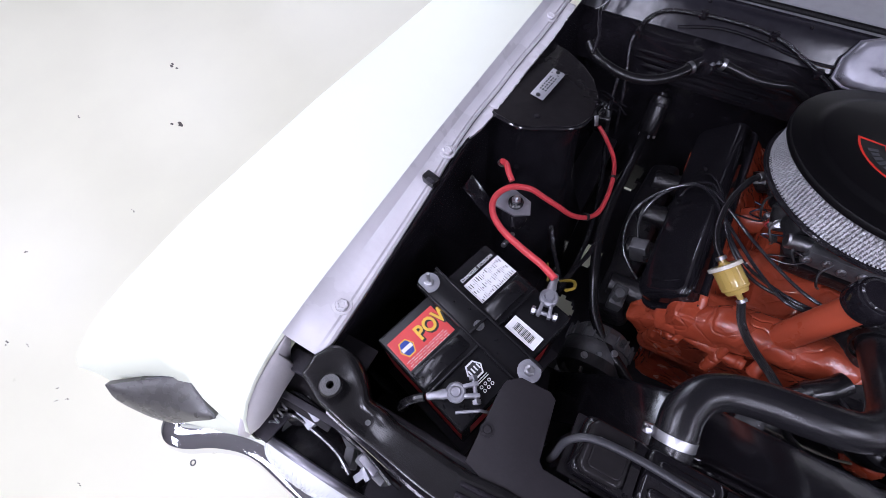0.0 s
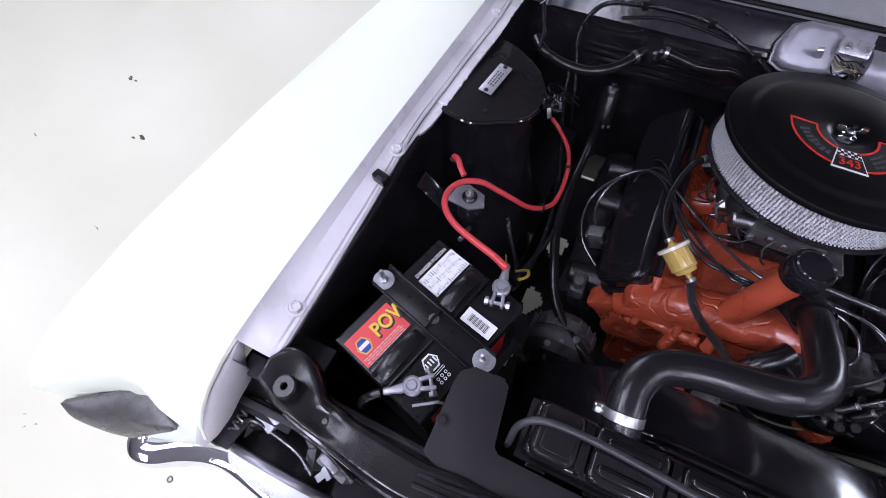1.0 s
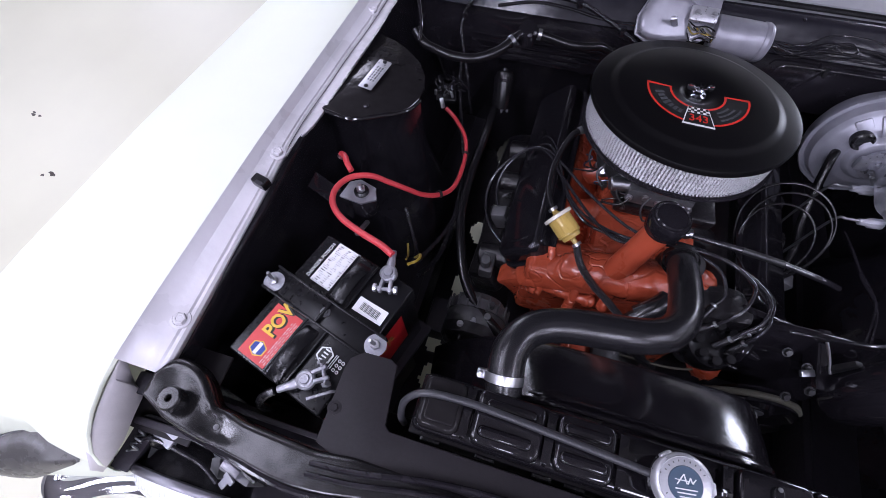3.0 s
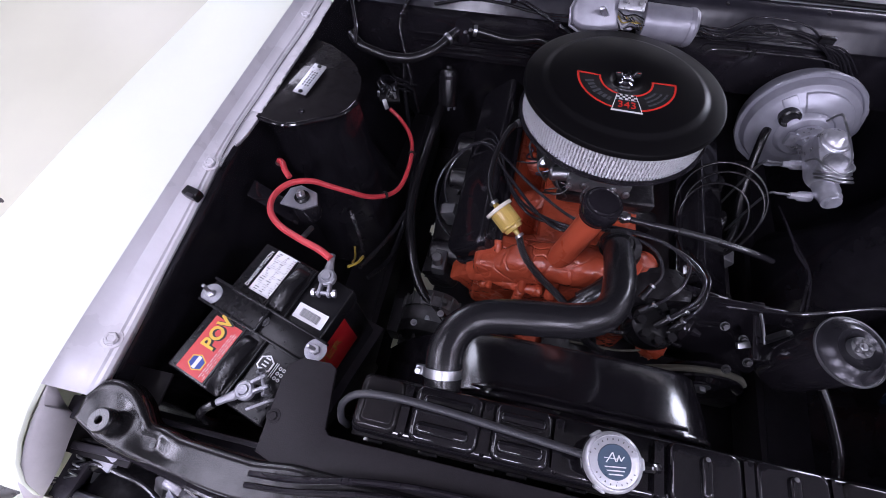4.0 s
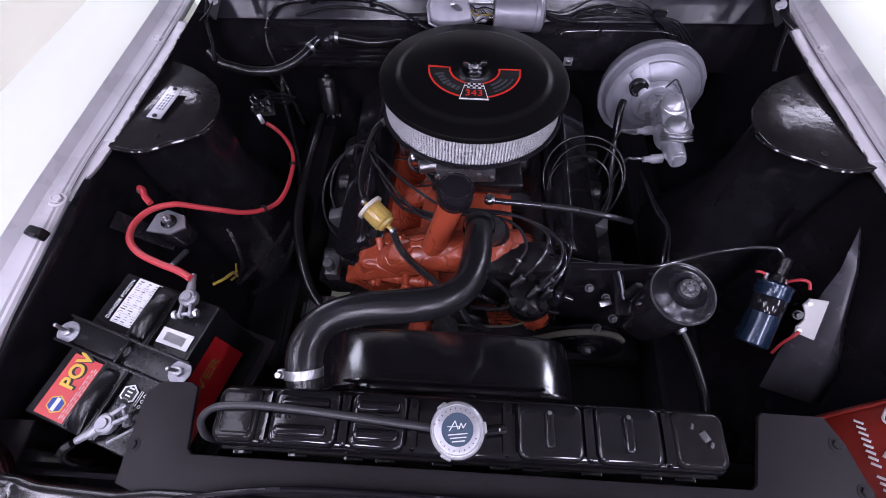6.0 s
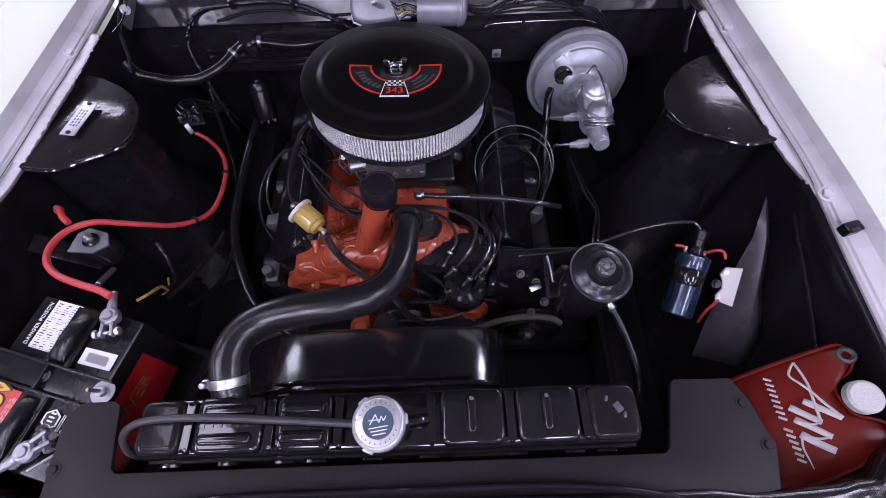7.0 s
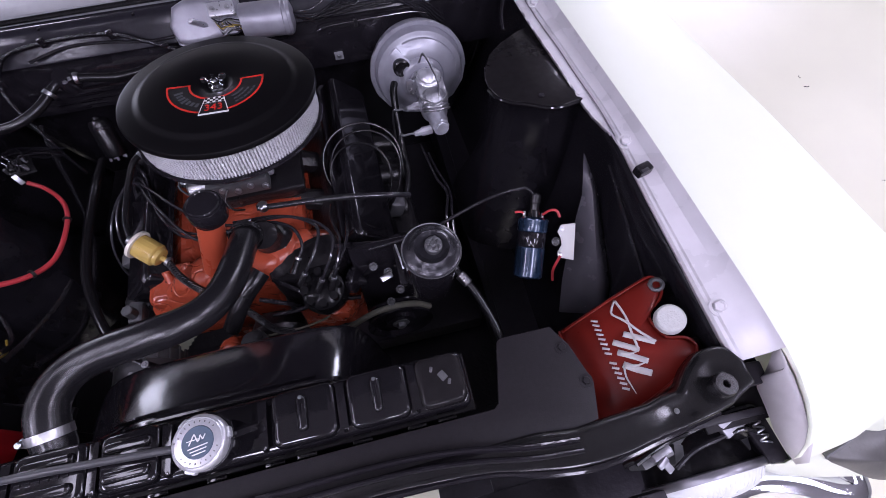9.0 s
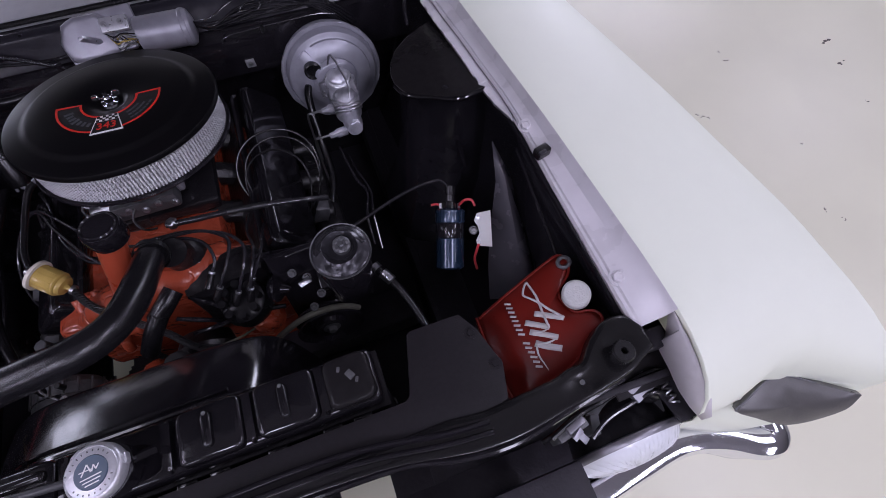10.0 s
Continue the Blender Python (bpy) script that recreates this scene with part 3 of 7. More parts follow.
def apron(side):
    """Inner fender wall with the shock tower."""
    rows = []
    for i in range(24):
        y = -0.072 + 1.042 * i / 23
        li = lip_inner(y) + 0.004
        n = 0.006 * noise.noise(Vector((y * 6, side, 0)))
        rows.append([(side * x, y, z) for x, z in ((li, 0.915 + top_z(y) - 0.953), (li - 0.002, 0.895), (li + 0.012 + n, 0.84), (li + 0.008 + n, 0.74), (li - 0.01 + n, 0.62), (li - 0.05, 0.50), (li - 0.09, 0.40), (li - 0.13, 0.34))])
    ap = sheet(part("inner_fender", loft(rows), APRON, car, "gloss black inner fender wall"), 0.002)
    if side > 0:
        ap.data.flip_normals()
    out = [(0.71, 0.450), (0.665, 0.440), (0.640, 0.434), (0.610, 0.433), (0.585, 0.444), (0.562, 0.461), (0.535, 0.478), (0.515, 0.500), (0.506, 0.530), (0.507, 0.562), (0.516, 0.596), (0.538, 0.632), (0.570, 0.660), (0.610, 0.682), (0.650, 0.694), (0.71, 0.70)]
    tz = lambda x, y: 0.906 - 0.11 * (y - 0.45) - 0.10 * max(0.0, 0.64 - abs(x))
    rows = []
    for k, (g, drop) in enumerate(((0.006, 0.004), (0.014, 0.010), (0.018, 0.03), (0.020, 0.08), (0.03, 0.18), (0.055, 0.32), (0.09, 0.46))):
        rows.append([(side * (x + (g if k < 4 else 0.040 - g) * (1 if x < 0.65 else 0.0)), y + (g if k < 4 else 0.040 - g) * (-1.0 if y > 0.58 else 1.0), tz(x, y) - drop) for x, y in out])
    tw = part("shock_tower", loft(rows), APRON, car, "gloss black shock tower")
    cap = prism([(side * x, y) for x, y in out], 0, 0.006, top=tz, bevel=0.003)
    bmesh.ops.translate(cap, verts=cap.verts, vec=(0, 0, 0.003))
    pl = part("tower_plate", cap, TOWERTOP, tw, "glossy black tower top plate")
    part("front_flange", tube([(side * x, y - 0.001, tz(x, y) - 0.002) for x, y in out[1:9]], 0.0048, 10, 5), TANK, tw)
    part("tower_bolt", bolt(pose(side * 0.590, 0.470, tz(0.590, 0.470) + 0.003), 0.004, 0.006, 0.003), BLACK, tw)
    part("spring_seat", tube([(side * (0.60 + 0.012 * k), 0.428 + 0.004 * (k % 2), 0.80 - 0.05 * k) for k in range(3)], 0.006, 8), BLACK, tw)
    return tw


for side in (-1, 1):
    fender(side)
    tw = apron(side)
    if side < 0:
        # riveted data plate on the tower
        m = pose(-0.6045, 0.556, 0.9005, -6.3, 5.7, -6)
        dp = part("data_plate", box((0.027, 0.092, 0.0015), m, 0.0005), CAPSILVER, tw, "small riveted aluminium data plate")
        for ky in (-0.040, 0.040):
            part("rivet", lathe([(0.0045, 0), (0.004, 0.002), (0.0022, 0.003), (0, 0.003)], m @ pose(0, ky, 0.0008), 12), DARKMETAL, dp)
        bm = None
        for k in range(3):
            for n in range(6):
                bm = box((0.0026, 0.0040 + 0.0012 * ((n + k) % 2), 0.0006), m @ pose(-0.0055 + 0.0055 * k, -0.0205 + 0.0080 * n, 0.001), bm=bm)
        part("print", bm, GREYINK, dp)

# pressed gusset and brace rod on the driver's side apron
g = part("gusset", loft([[(0.640, 0.352, 0.858), (0.640, 0.352, 0.857), (0.642, 0.350, 0.856)], [(0.632, 0.30, 0.80), (0.648, 0.295, 0.812), (0.664, 0.30, 0.80)], [(0.596, 0.23, 0.72), (0.642, 0.215, 0.745), (0.668, 0.225, 0.73)], [(0.582, 0.19, 0.66), (0.642, 0.165, 0.69), (0.662, 0.15, 0.685)], [(0.57, 0.14, 0.60), (0.64, 0.11, 0.62), (0.66, 0.11, 0.62)]]), GUSSET, car, "satin grey pressed gusset")
part("brace_rod", tube([(0.676, 0.315, 0.855), (0.672, 0.20, 0.825), (0.668, 0.10, 0.795), (0.66, 0.03, 0.77)], 0.004, 8), BLACK, car)
sheet(g, 0.003)

# firewall, its sloped upper shelf and the cowl
fw = part("firewall", box((1.34, 0.02, 0.62), pose(0, 0.985, 0.50), 0.004), BLACK, car, "gloss black firewall")
part("shelf", loft([[(x, 0.900, 0.700), (x, 0.905, 0.778), (x, 0.925, 0.812), (x, 0.945, 0.862), (x, 0.952, 0.876), (x, 0.968, 0.880), (x, 0.985, 0.872)] for x in (-0.66, -0.50, -0.49, -0.2, 0.0, 0.2, 0.5, 0.66)]), BLACK, fw, "gloss black upper shelf")
part("cowl_rail", loft([[(x, 0.917, 0.820), (x, 0.914, 0.826), (x, 0.917, 0.830), (x, 0.934, 0.856), (x, 0.948, 0.876), (x, 0.955, 0.8815), (x, 0.975, 0.884), (x, 0.984, 0.880)] for x in (-0.66, 0.0, 0.66)]), RAIL, fw, "dark rail below the cowl")
for k, (x0, x1, y, z) in enumerate(((-0.50, -0.16, 0.899, 0.765), (-0.50, -0.18, 0.897, 0.748), (-0.48, -0.2, 0.897, 0.730), (-0.46, -0.22, 0.898, 0.713))):
    part("rib", box((x1 - x0, 0.006, 0.006), pose((x0 + x1) / 2, y, z), 0.002), BLACK, fw)
cw = part("cowl", loft([[(x, 0.966, 0.8805), (x, 0.985, 0.8815), (x, 1.0, 0.878), (x, 1.004, 0.889), (x, 1.03, 0.895), (x, 1.2, 0.905), (x, 1.35, 0.915)] for x in (-0.72, -0.4, 0, 0.4, 0.72)]), COWL, car, "pale grey cowl panel in front of the windshield")
sheet(cw, 0.002)
part("cowl_seal", tube([(-0.66, 0.985, 0.886), (-0.3, 0.988, 0.888), (0, 0.988, 0.889), (0.3, 0.988, 0.888), (0.66, 0.985, 0.886)], 0.006, 8), RUBBER, car)
for k in range(7):
    part("screw", lathe([(0.006, 0), (0.006, 0.002), (0.003, 0.004), (0, 0.004)], pose(-0.6 + 0.2 * k, 0.958, 0.8785), 10), BLACK, cw)

# hood, standing open on its hinges
hm = pose(0, 1.02, 0.96, 128)
hood = part("hood", box((1.34, 1.25, 0.03), hm @ pose(0, 0.64, 0), 0.012), DEEP, car, "raised hood with a black underside")
part("hood_skin", box((1.36, 1.27, 0.006), hm @ pose(0, 0.64, -0.02), 0.003), WHITE, hood, "white outer skin")
for side in (-1, 1):
    hx, sk = side * 0.600, 0.012
    hg = part("hood_hinge", box((0.006, 0.075, 0.030), pose(hx + sk, 0.850, 0.914, 20, 0, side * 6), 0.002), DULL, car, "dark steel hood hinge arm")
    part("arm", box((0.006, 0.20, 0.022), pose(hx + sk, 0.94, 0.935, 14), 0.002), DULL, hg)
    part("strap", tube([(hx + sk + side * 0.010, 0.775, 0.916), (hx + sk - side * 0.004, 0.800, 0.922), (hx + sk - side * 0.012, 0.830, 0.932), (hx + sk - side * 0.010, 0.865, 0.948), (hx + sk, 0.90, 0.960)], 0.006, 10, 6, flat=0.3), BLACK, hg)
    part("strap", tube([(hx + sk - side * 0.022, 0.705, 0.872), (hx + sk - side * 0.018, 0.735, 0.890), (hx + sk - side * 0.006, 0.765, 0.902), (hx + sk + side * 0.004, 0.80, 0.915), (hx + sk, 0.885, 0.95)], 0.004, 10, 6), BLACK, hg)
    part("pivot", bolt(axes((hx + sk - side * 0.012, 0.825, 0.932), (side * -0.6, -0.5, 0.6)), 0.006, 0.010, 0.006), STEEL, hg)

# frame rails, cross member and dark pans added to hide the lit floor
for side in (-1, 1):
    part("frame_rail", box((0.07, 1.5, 0.12), pose(side * 0.50, 0.35, 0.33), 0.01), DEEP, car)
    pan = [(side * 0.66, -0.2), (side * 0.66, 1.0), (side * 0.50, 1.0), (side * 0.47, -0.2)]
    part("splash_pan", prism(pan, 0.385, 0.395), DEEP, car)
part("blackout_pan", prism([(-0.25, -0.25), (0.10, -0.25), (0.10, -0.055), (0.23, -0.055), (0.23, -0.25), (0.70, -0.25), (0.70, 1.0), (-0.25, 1.0)], 0.235, 0.245), DEEP, car)
holes = [(-0.383, 0.965), (-0.388, 0.64), (-0.400, 0.43), (-0.415, 0.33), (-0.42, 0.255), (-0.406, 0.15)]
bm = loft([[(-0.67 + 0.00725 * i, -0.25 + 0.0104 * j, 0.242) for j in range(121)] for i in range(59)])
torn = [f for f in bm.faces if any(math.hypot((f.calc_center_median().x - hx) / 0.030, (f.calc_center_median().y - hy) / 0.045) < 1 + 0.45 * noise.noise(f.calc_center_median() * 28) for hx, hy in holes)]
bmesh.ops.delete(bm, geom=torn, context="FACES")
sheet(part("blackout_shield", bm, DEEP, car), 0.006)
part("cross_member", box((0.9, 0.10, 0.08), pose(0, 0.30, 0.30), 0.01), DEEP, car)
part("lower_support", box((1.2, 0.06, 0.12), pose(0, -0.02, 0.42), 0.01), DEEP, car)
for side in (-1, 1):
    # black plates added behind the nose, so its gaps stay dark
    sb = part("front_baffle", box((0.30, 0.008, 0.42), pose(side * 0.51, -0.085, 0.60), 0.002), DEEP, car)
    part("closing_plate", prism([(side * 0.695, -0.205), (side * 0.675, -0.10), (side * 0.675, -0.06), (side * 0.714, -0.06), (side * 0.722, -0.205)], 0.836, 0.840), DEEP, car)
    part("blackout_plate", box((0.40, 0.14, 0.006), pose(side * 0.535, -0.118, 0.588), 0.001), DEEP, car)
    part("blackout_side", box((0.004, 0.145, 0.26), pose(side * 0.716, -0.135, 0.705), 0.001), DEEP, car)
    wh = part("wheel", lathe([(0.20, -0.10), (0.31, -0.09), (0.33, -0.05), (0.33, 0.05), (0.31, 0.09), (0.20, 0.10)], axes((side * 0.80, 0.45, 0.33), (1, 0, 0)), 40), RUBBER, car)
    part("rim", lathe([(0, -0.02), (0.12, -0.03), (0.20, -0.09), (0.20, 0.09), (0.12, 0.03), (0, 0.02)], axes((side * 0.80, 0.45, 0.33), (1, 0, 0)), 32), SILVER, wh)

# radiator support panel with the cut-out for the tank
wing = [(-0.436, -0.090), (-0.437, 0.005), (-0.434, 0.022), (-0.418, 0.035), (-0.378, 0.036), (-0.368, 0.030), (-0.357, -0.046), (-0.350, -0.052),
        (0.338, -0.052), (0.345, -0.046), (0.366, 0.032), (0.372, 0.037), (0.446, 0.036), (0.463, 0.006), (0.478, -0.050), (0.466, -0.096), (0.40, -0.108), (0.2, -0.102), (0, -0.100), (-0.2, -0.102), (-0.38, -0.108)]
rs = part("radiator_support", prism(wing, 0.902, 0.908, bevel=0.002), SATIN, car, "satin black radiator support panel")
part("front_wall", box((0.70, 0.006, 0.42), pose(-0.006, -0.055, 0.69), 0.001), DEEP, rs)
for bx, by in ((-0.429, -0.045), (0.468, -0.047), (0.452, 0.004)):
    part("bolt", bolt(pose(bx, by, 0.9075), 0.006, 0.0095, 0.004), SATIN, rs)

# hood latch bar across the nose
BARPAINT = mat("brushed_black_paint", (0.0095, 0.009, 0.0095), 0.2, 0, 60, 0.3, 0.18, 48, spec=0.55, rvary=0.05)
next(n for n in BARPAINT.node_tree.nodes if n.type == "BUMP").inputs["Distance"].default_value = 0.002
BACK = ((0, -0.092), (0.38, -0.092), (0.43, -0.0985), (0.50, -0.0955), (0.535, -0.0935), (0.557, -0.0882), (0.570, -0.0880), (0.580, -0.0865), (0.588, -0.078), (0.594, -0.0705), (0.602, -0.063), (0.6115, -0.0565), (0.622, -0.050), (0.636, -0.0462), (0.650, -0.046), (0.660, -0.0495), (0.668, -0.060), (0.672, -0.0745))
FRONT = ((0, -0.116), (0.2, -0.117), (0.30, -0.124), (0.38, -0.140), (0.42, -0.147), (0.47, -0.147), (0.54, -0.137), (0.566, -0.1355), (0.588, -0.132), (0.60, -0.129), (0.63, -0.1255), (0.655, -0.1165), (0.672, -0.100))


def bar_z(x):
    return 0.916 + 0.012 * max(0, (abs(x) - 0.56) / 0.1)


rows = []
for i in range(361):
    x = -0.672 + 1.344 * i / 360
    ax = abs(x)
    b = (along(BACK, max(0, ax - 0.004)) + along(BACK, ax) + along(BACK, min(0.672, ax + 0.004))) / 3
    f, z = (along(FRONT, max(0, ax - 0.02)) + along(FRONT, ax) + along(FRONT, min(0.672, ax + 0.02))) / 3, bar_z(x)
    dent = math.exp(-((ax - 0.572) / 0.022) ** 2)
    dish = 0.0035 * math.exp(-((ax - 0.568) / 0.026) ** 2) + 0.0030 * math.exp(-((ax - 0.632) / 0.026) ** 2) + 0.0008
    row = [(x, b + 0.001, z - 0.030), (x, b, z - 0.010), (x, b - 0.0014, z - 0.0055), (x, b - 0.0042, z - 0.0020)]
    for j in range(9):
        u = (j + 0.5) / 9
        y = b - 0.0075 + (f - b + 0.0130) * u
        row.append((x, y, z - dish * math.sin(math.pi * u) + (0.0003 + 0.0015 * dent) * noise.noise(Vector((x * 40, y * 190, 2)))))
    rows.append(row + [(x, f + 0.004, z), (x, f + 0.0012, z - 0.002), (x, f, z - 0.007), (x, f + 0.001, z - 0.030)])
lb = sheet(part("latch_bar", loft(rows), BARPAINT, car, "black painted hood latch bar with creased ends", angle=60), 0.002)
for y0, y1, z, r in ((-0.083, -0.108, 0.917, 0.0042), (-0.097, -0.121, 0.919, 0.0036)):
    part("bead", tube([(-0.43, y1 - 0.006, z - 0.004), (-0.37, y1, z), (-0.28, y0 - 0.008, z), (-0.18, y0, z), (0, y0, z), (0.18, y0, z), (0.28, y0 - 0.008, z), (0.37, y1, z), (0.43, y1 - 0.006, z - 0.004)], r, 10, 6), BLACK, lb)
part("bead", tube([(-0.62, -0.126, 0.908), (-0.54, -0.137, 0.912), (-0.45, -0.149, 0.912), (-0.38, -0.142, 0.912), (-0.28, -0.122, 0.912), (0, -0.117, 0.912), (0.28, -0.122, 0.912), (0.38, -0.142, 0.912), (0.45, -0.149, 0.912), (0.54, -0.137, 0.912), (0.62, -0.126, 0.908)], 0.0045, 8, 5), BLACK, lb)
for side in (-1, 1):
    part("stop_bracket", box((0.06, 0.030, 0.022), pose(side * 0.682, -0.091, 0.890, 0, 0, side * -4), 0.003), DEEP, lb, "black box bracket")
    # dark plate added in place of the black well beneath
    part("filler_plate", box((0.120, 0.130, 0.004), pose(side * 0.682, -0.085, 0.852), 0.001), SATIN, lb)
    sm = pose(side * 0.624, -0.098, 0.920) @ Matrix.Diagonal((0.72, 0.72, 0.95, 1))
    rb = part("rubber_stop", lathe([(0.005, 0.02), (0.005, 0.027), (0.007, 0.029), (0.0185, 0.029), (0.0215, 0.026), (0.0215, 0.012), (0.017, 0.010), (0.017, -0.006), (0, -0.006)], sm, 28), RUBBER, lb, "black rubber hood stop")
    part("stem", lathe([(0.0045, 0.012), (0.003, 0.016), (0, 0.016)], sm, 6), DULL, rb)
    for bx in (0.50, 0.565):
        part("screw", bolt(pose(side * bx, -0.112, bar_z(bx) - 0.004), 0.0022, 0.0036, 0.002), DULL, lb)

# headlamps, grille and bumper
for side in (-1, 1):
    c = (side * 0.642, -0.214, 0.742)
    m = axes(c, (0, -1, 0.10))
    lens = lathe([(0, 0.026), (0.012, 0.026), (0.024, 0.0255), (0.036, 0.0245), (0.048, 0.023), (0.060, 0.0205), (0.069, 0.017), (0.077, 0.013), (0.083, 0.008), (0.088, 0.002), (0.091, -0.006)], pose(0, 0, 0), 180)
    for v in lens.verts:
        v.co.z += 0.0030 * math.cos(v.co.x * 2 * math.pi / 0.0075) * min(1, max(0, (0.090 - v.co.xy.length) / 0.01))
    bmesh.ops.transform(lens, matrix=m, verts=lens.verts)
    hl = part("headlamp", lens, GLASS, car, "round fluted glass headlamp", angle=80)
    part("bezel", lathe([(0.089, -0.006), (0.0912, 0.000), (0.0940, 0.0008), (0.0958, -0.002), (0.0962, -0.006), (0.0950, -0.010), (0.092, -0.012), (0.086, -0.012)], m, 64), ZINC, hl, "satin silver headlamp ring")
    part("bucket", lathe([(0.088, -0.012), (0.085, -0.02), (0.080, -0.05), (0.055, -0.085), (0.03, -0.095), (0.0, -0.097)], m, 32), RUBBER, hl, "black headlamp bucket")
    part("bulb_socket", box((0.035, 0.03, 0.03), m @ pose(0, 0.0, -0.11), 0.004), RUBBER, hl)
    part("wiring", tube([(side * 0.625, -0.115, 0.74), (side * 0.60, -0.10, 0.78), (side * 0.62, -0.12, 0.83), (side * 0.67, -0.14, 0.84), (side * 0.70, -0.16, 0.82)], 0.005, 8), RUBBER, hl)
    part("wiring", tube([(side * 0.64, -0.12, 0.74), (side * 0.58, -0.13, 0.80), (side * 0.55, -0.15, 0.84), (side * 0.50, -0.16, 0.83)], 0.004, 8), RUBBER, hl)
    part("bracket", box((0.05, 0.014, 0.06), pose(side * 0.545, -0.160, 0.815, 0, 0, side * 10), 0.003), DULL, hl)
    part("bracket", box((0.014, 0.028, 0.05), pose(side * 0.585, -0.165, 0.80, 0, 0, side * -20), 0.003), DULL, hl)
    part("clip", box((0.030, 0.010, 0.022), pose(side * 0.548, -0.156, 0.848, 0, 0, side * 16), 0.002), ZINC, hl, "bright metal clip")
    part("mounting_plate", prism([(side * x, y) for x, y in ((0.575, -0.16), (0.60, -0.13), (0.69, -0.13), (0.705, -0.16), (0.70, -0.185), (0.59, -0.185))], 0.800, 0.803), DULL, hl)
    part("socket", lathe([(0, 0), (0.022, 0), (0.024, 0.01), (0.020, 0.035), (0.012, 0.045), (0, 0.045)], axes((side * 0.69, -0.150, 0.815), (side * -0.5, 0.5, 0.6)), 18), RUBBER, hl)
    part("tab", box((0.010, 0.022, 0.004), pose(side * 0.552, -0.172, 0.846, 20, 0, side * 30), 0.001), LEAD, hl)
    part("tab", box((0.018, 0.008, 0.004), pose(side * 0.547, -0.168, 0.850, 20, 0, side * 30), 0.001), LEAD, hl)
    part("wiring", tube([(side * 0.70, -0.165, 0.842), (side * 0.675, -0.155, 0.850), (side * 0.64, -0.158, 0.846), (side * 0.60, -0.165, 0.838), (side * 0.57, -0.18, 0.83)], 0.0035, 8), WIRE, hl)
    part("wiring", tube([(side * 0.71, -0.14, 0.85), (side * 0.69, -0.13, 0.86), (side * 0.65, -0.132, 0.858), (side * 0.60, -0.14, 0.85), (side * 0.56, -0.145, 0.855), (side * 0.51, -0.16, 0.85)], 0.0045, 8), RUBBER, hl)
    part("tie_bar", box((0.20, 0.010, 0.014), pose(side * 0.605, -0.135, 0.862, 0, 0, side * -2), 0.002), DEEP, hl)
    part("adjuster", box((0.04, 0.028, 0.012), pose(side * 0.662, -0.142, 0.848, 10, 0, side * 20), 0.003), LEAD, hl)
    part("spring", tube([(side * (0.700 + 0.006 * math.cos(k * 1.3)), -0.150 - 0.002 * k, 0.845 + 0.006 * math.sin(k * 1.3)) for k in range(16)], 0.0016, 6, 2), STEEL, hl)
# black pan added to keep the gap behind the bumper dark
part("gravel_pan", box((1.27, 0.16, 0.006), pose(0, -0.235, 0.596), 0.001), DEEP, car)
for side in (-1, 1):
    part("gravel_pan", box((0.13, 0.11, 0.006), pose(side * 0.705, -0.180, 0.590), 0.001), WHITE, car, "white painted gravel pan below the headlamp")
gr = part("grille", box((0.98, 0.012, 0.012), pose(0, -0.225, 0.80), 0.003), DEEP, car, "black grille")
for k in range(8):
    part("bar", box((0.98, 0.018, 0.006), pose(0, -0.222, 0.78 - 0.024 * k), 0.002), DULL, gr)
part("top_rail", box((1.07, 0.05, 0.030), pose(0, -0.222, 0.835), 0.004), DEEP, gr, "dark grey grille surround")
half = smooth_path([(0.0, -0.312, 0), (0.35, -0.306, 0), (0.59, -0.292, 0), (0.70, -0.279, 0), (0.80, -0.270, 0), (0.87, -0.290, 0), (0.925, -0.322, 0), (0.965, -0.332, 0), (0.992, -0.318, 0), (1.002, -0.29, 0), (1.003, -0.24, 0)], 5)
path = [Vector((-p.x, p.y, 0)) for p in half[:0:-1]] + half
rows = []
for i, p in enumerate(path):
    d = (path[min(i + 1, len(path) - 1)] - path[max(i - 1, 0)]).normalized()
    n = Vector((d.y, -d.x, 0))
    rows.append([p + n * o + Vector((0, 0, z)) for o, z in ((-0.055, 0.598), (-0.034, 0.606), (-0.014, 0.606), (0.002, 0.598), (0.009, 0.580), (-0.004, 0.560), (-0.008, 0.545), (0.002, 0.530), (0.004, 0.505), (-0.004, 0.480), (-0.03, 0.462), (-0.06, 0.46))])
sheet(part("bumper", loft(rows), CHROME, car, "chrome front bumper with wrapped ends"), 0.003)


# ---- radiator ----
rad = thing("radiator", (-0.012, 0.0, 0.45), "gloss black radiator with an embossed top tank", "radiator")
part("core", box((0.63, 0.055, 0.44), pose(-0.007, 0.0, 0.66), 0.002), DEEP, rad)
tank = part("top_tank", box((0.640, 0.074, 0.05), pose(-0.007, -0.002, 0.893), 0.014, 4), TANK, rad, "gloss black top tank")
part("flange", box((0.650, 0.081, 0.006), pose(-0.007, -0.002, 0.872), 0.003, 3), SATIN, tank)


def raised(x0, x1, y0, y1, z, h, mt, name="pressed_panel", r=0.012):
    m = pose((x0 + x1) / 2, (y0 + y1) / 2, z)
    return part(name, prism(rounded(x1 - x0, y1 - y0, r), 0, h, m, bevel=min(h * 0.7, 0.009), seg=4), mt, tank)


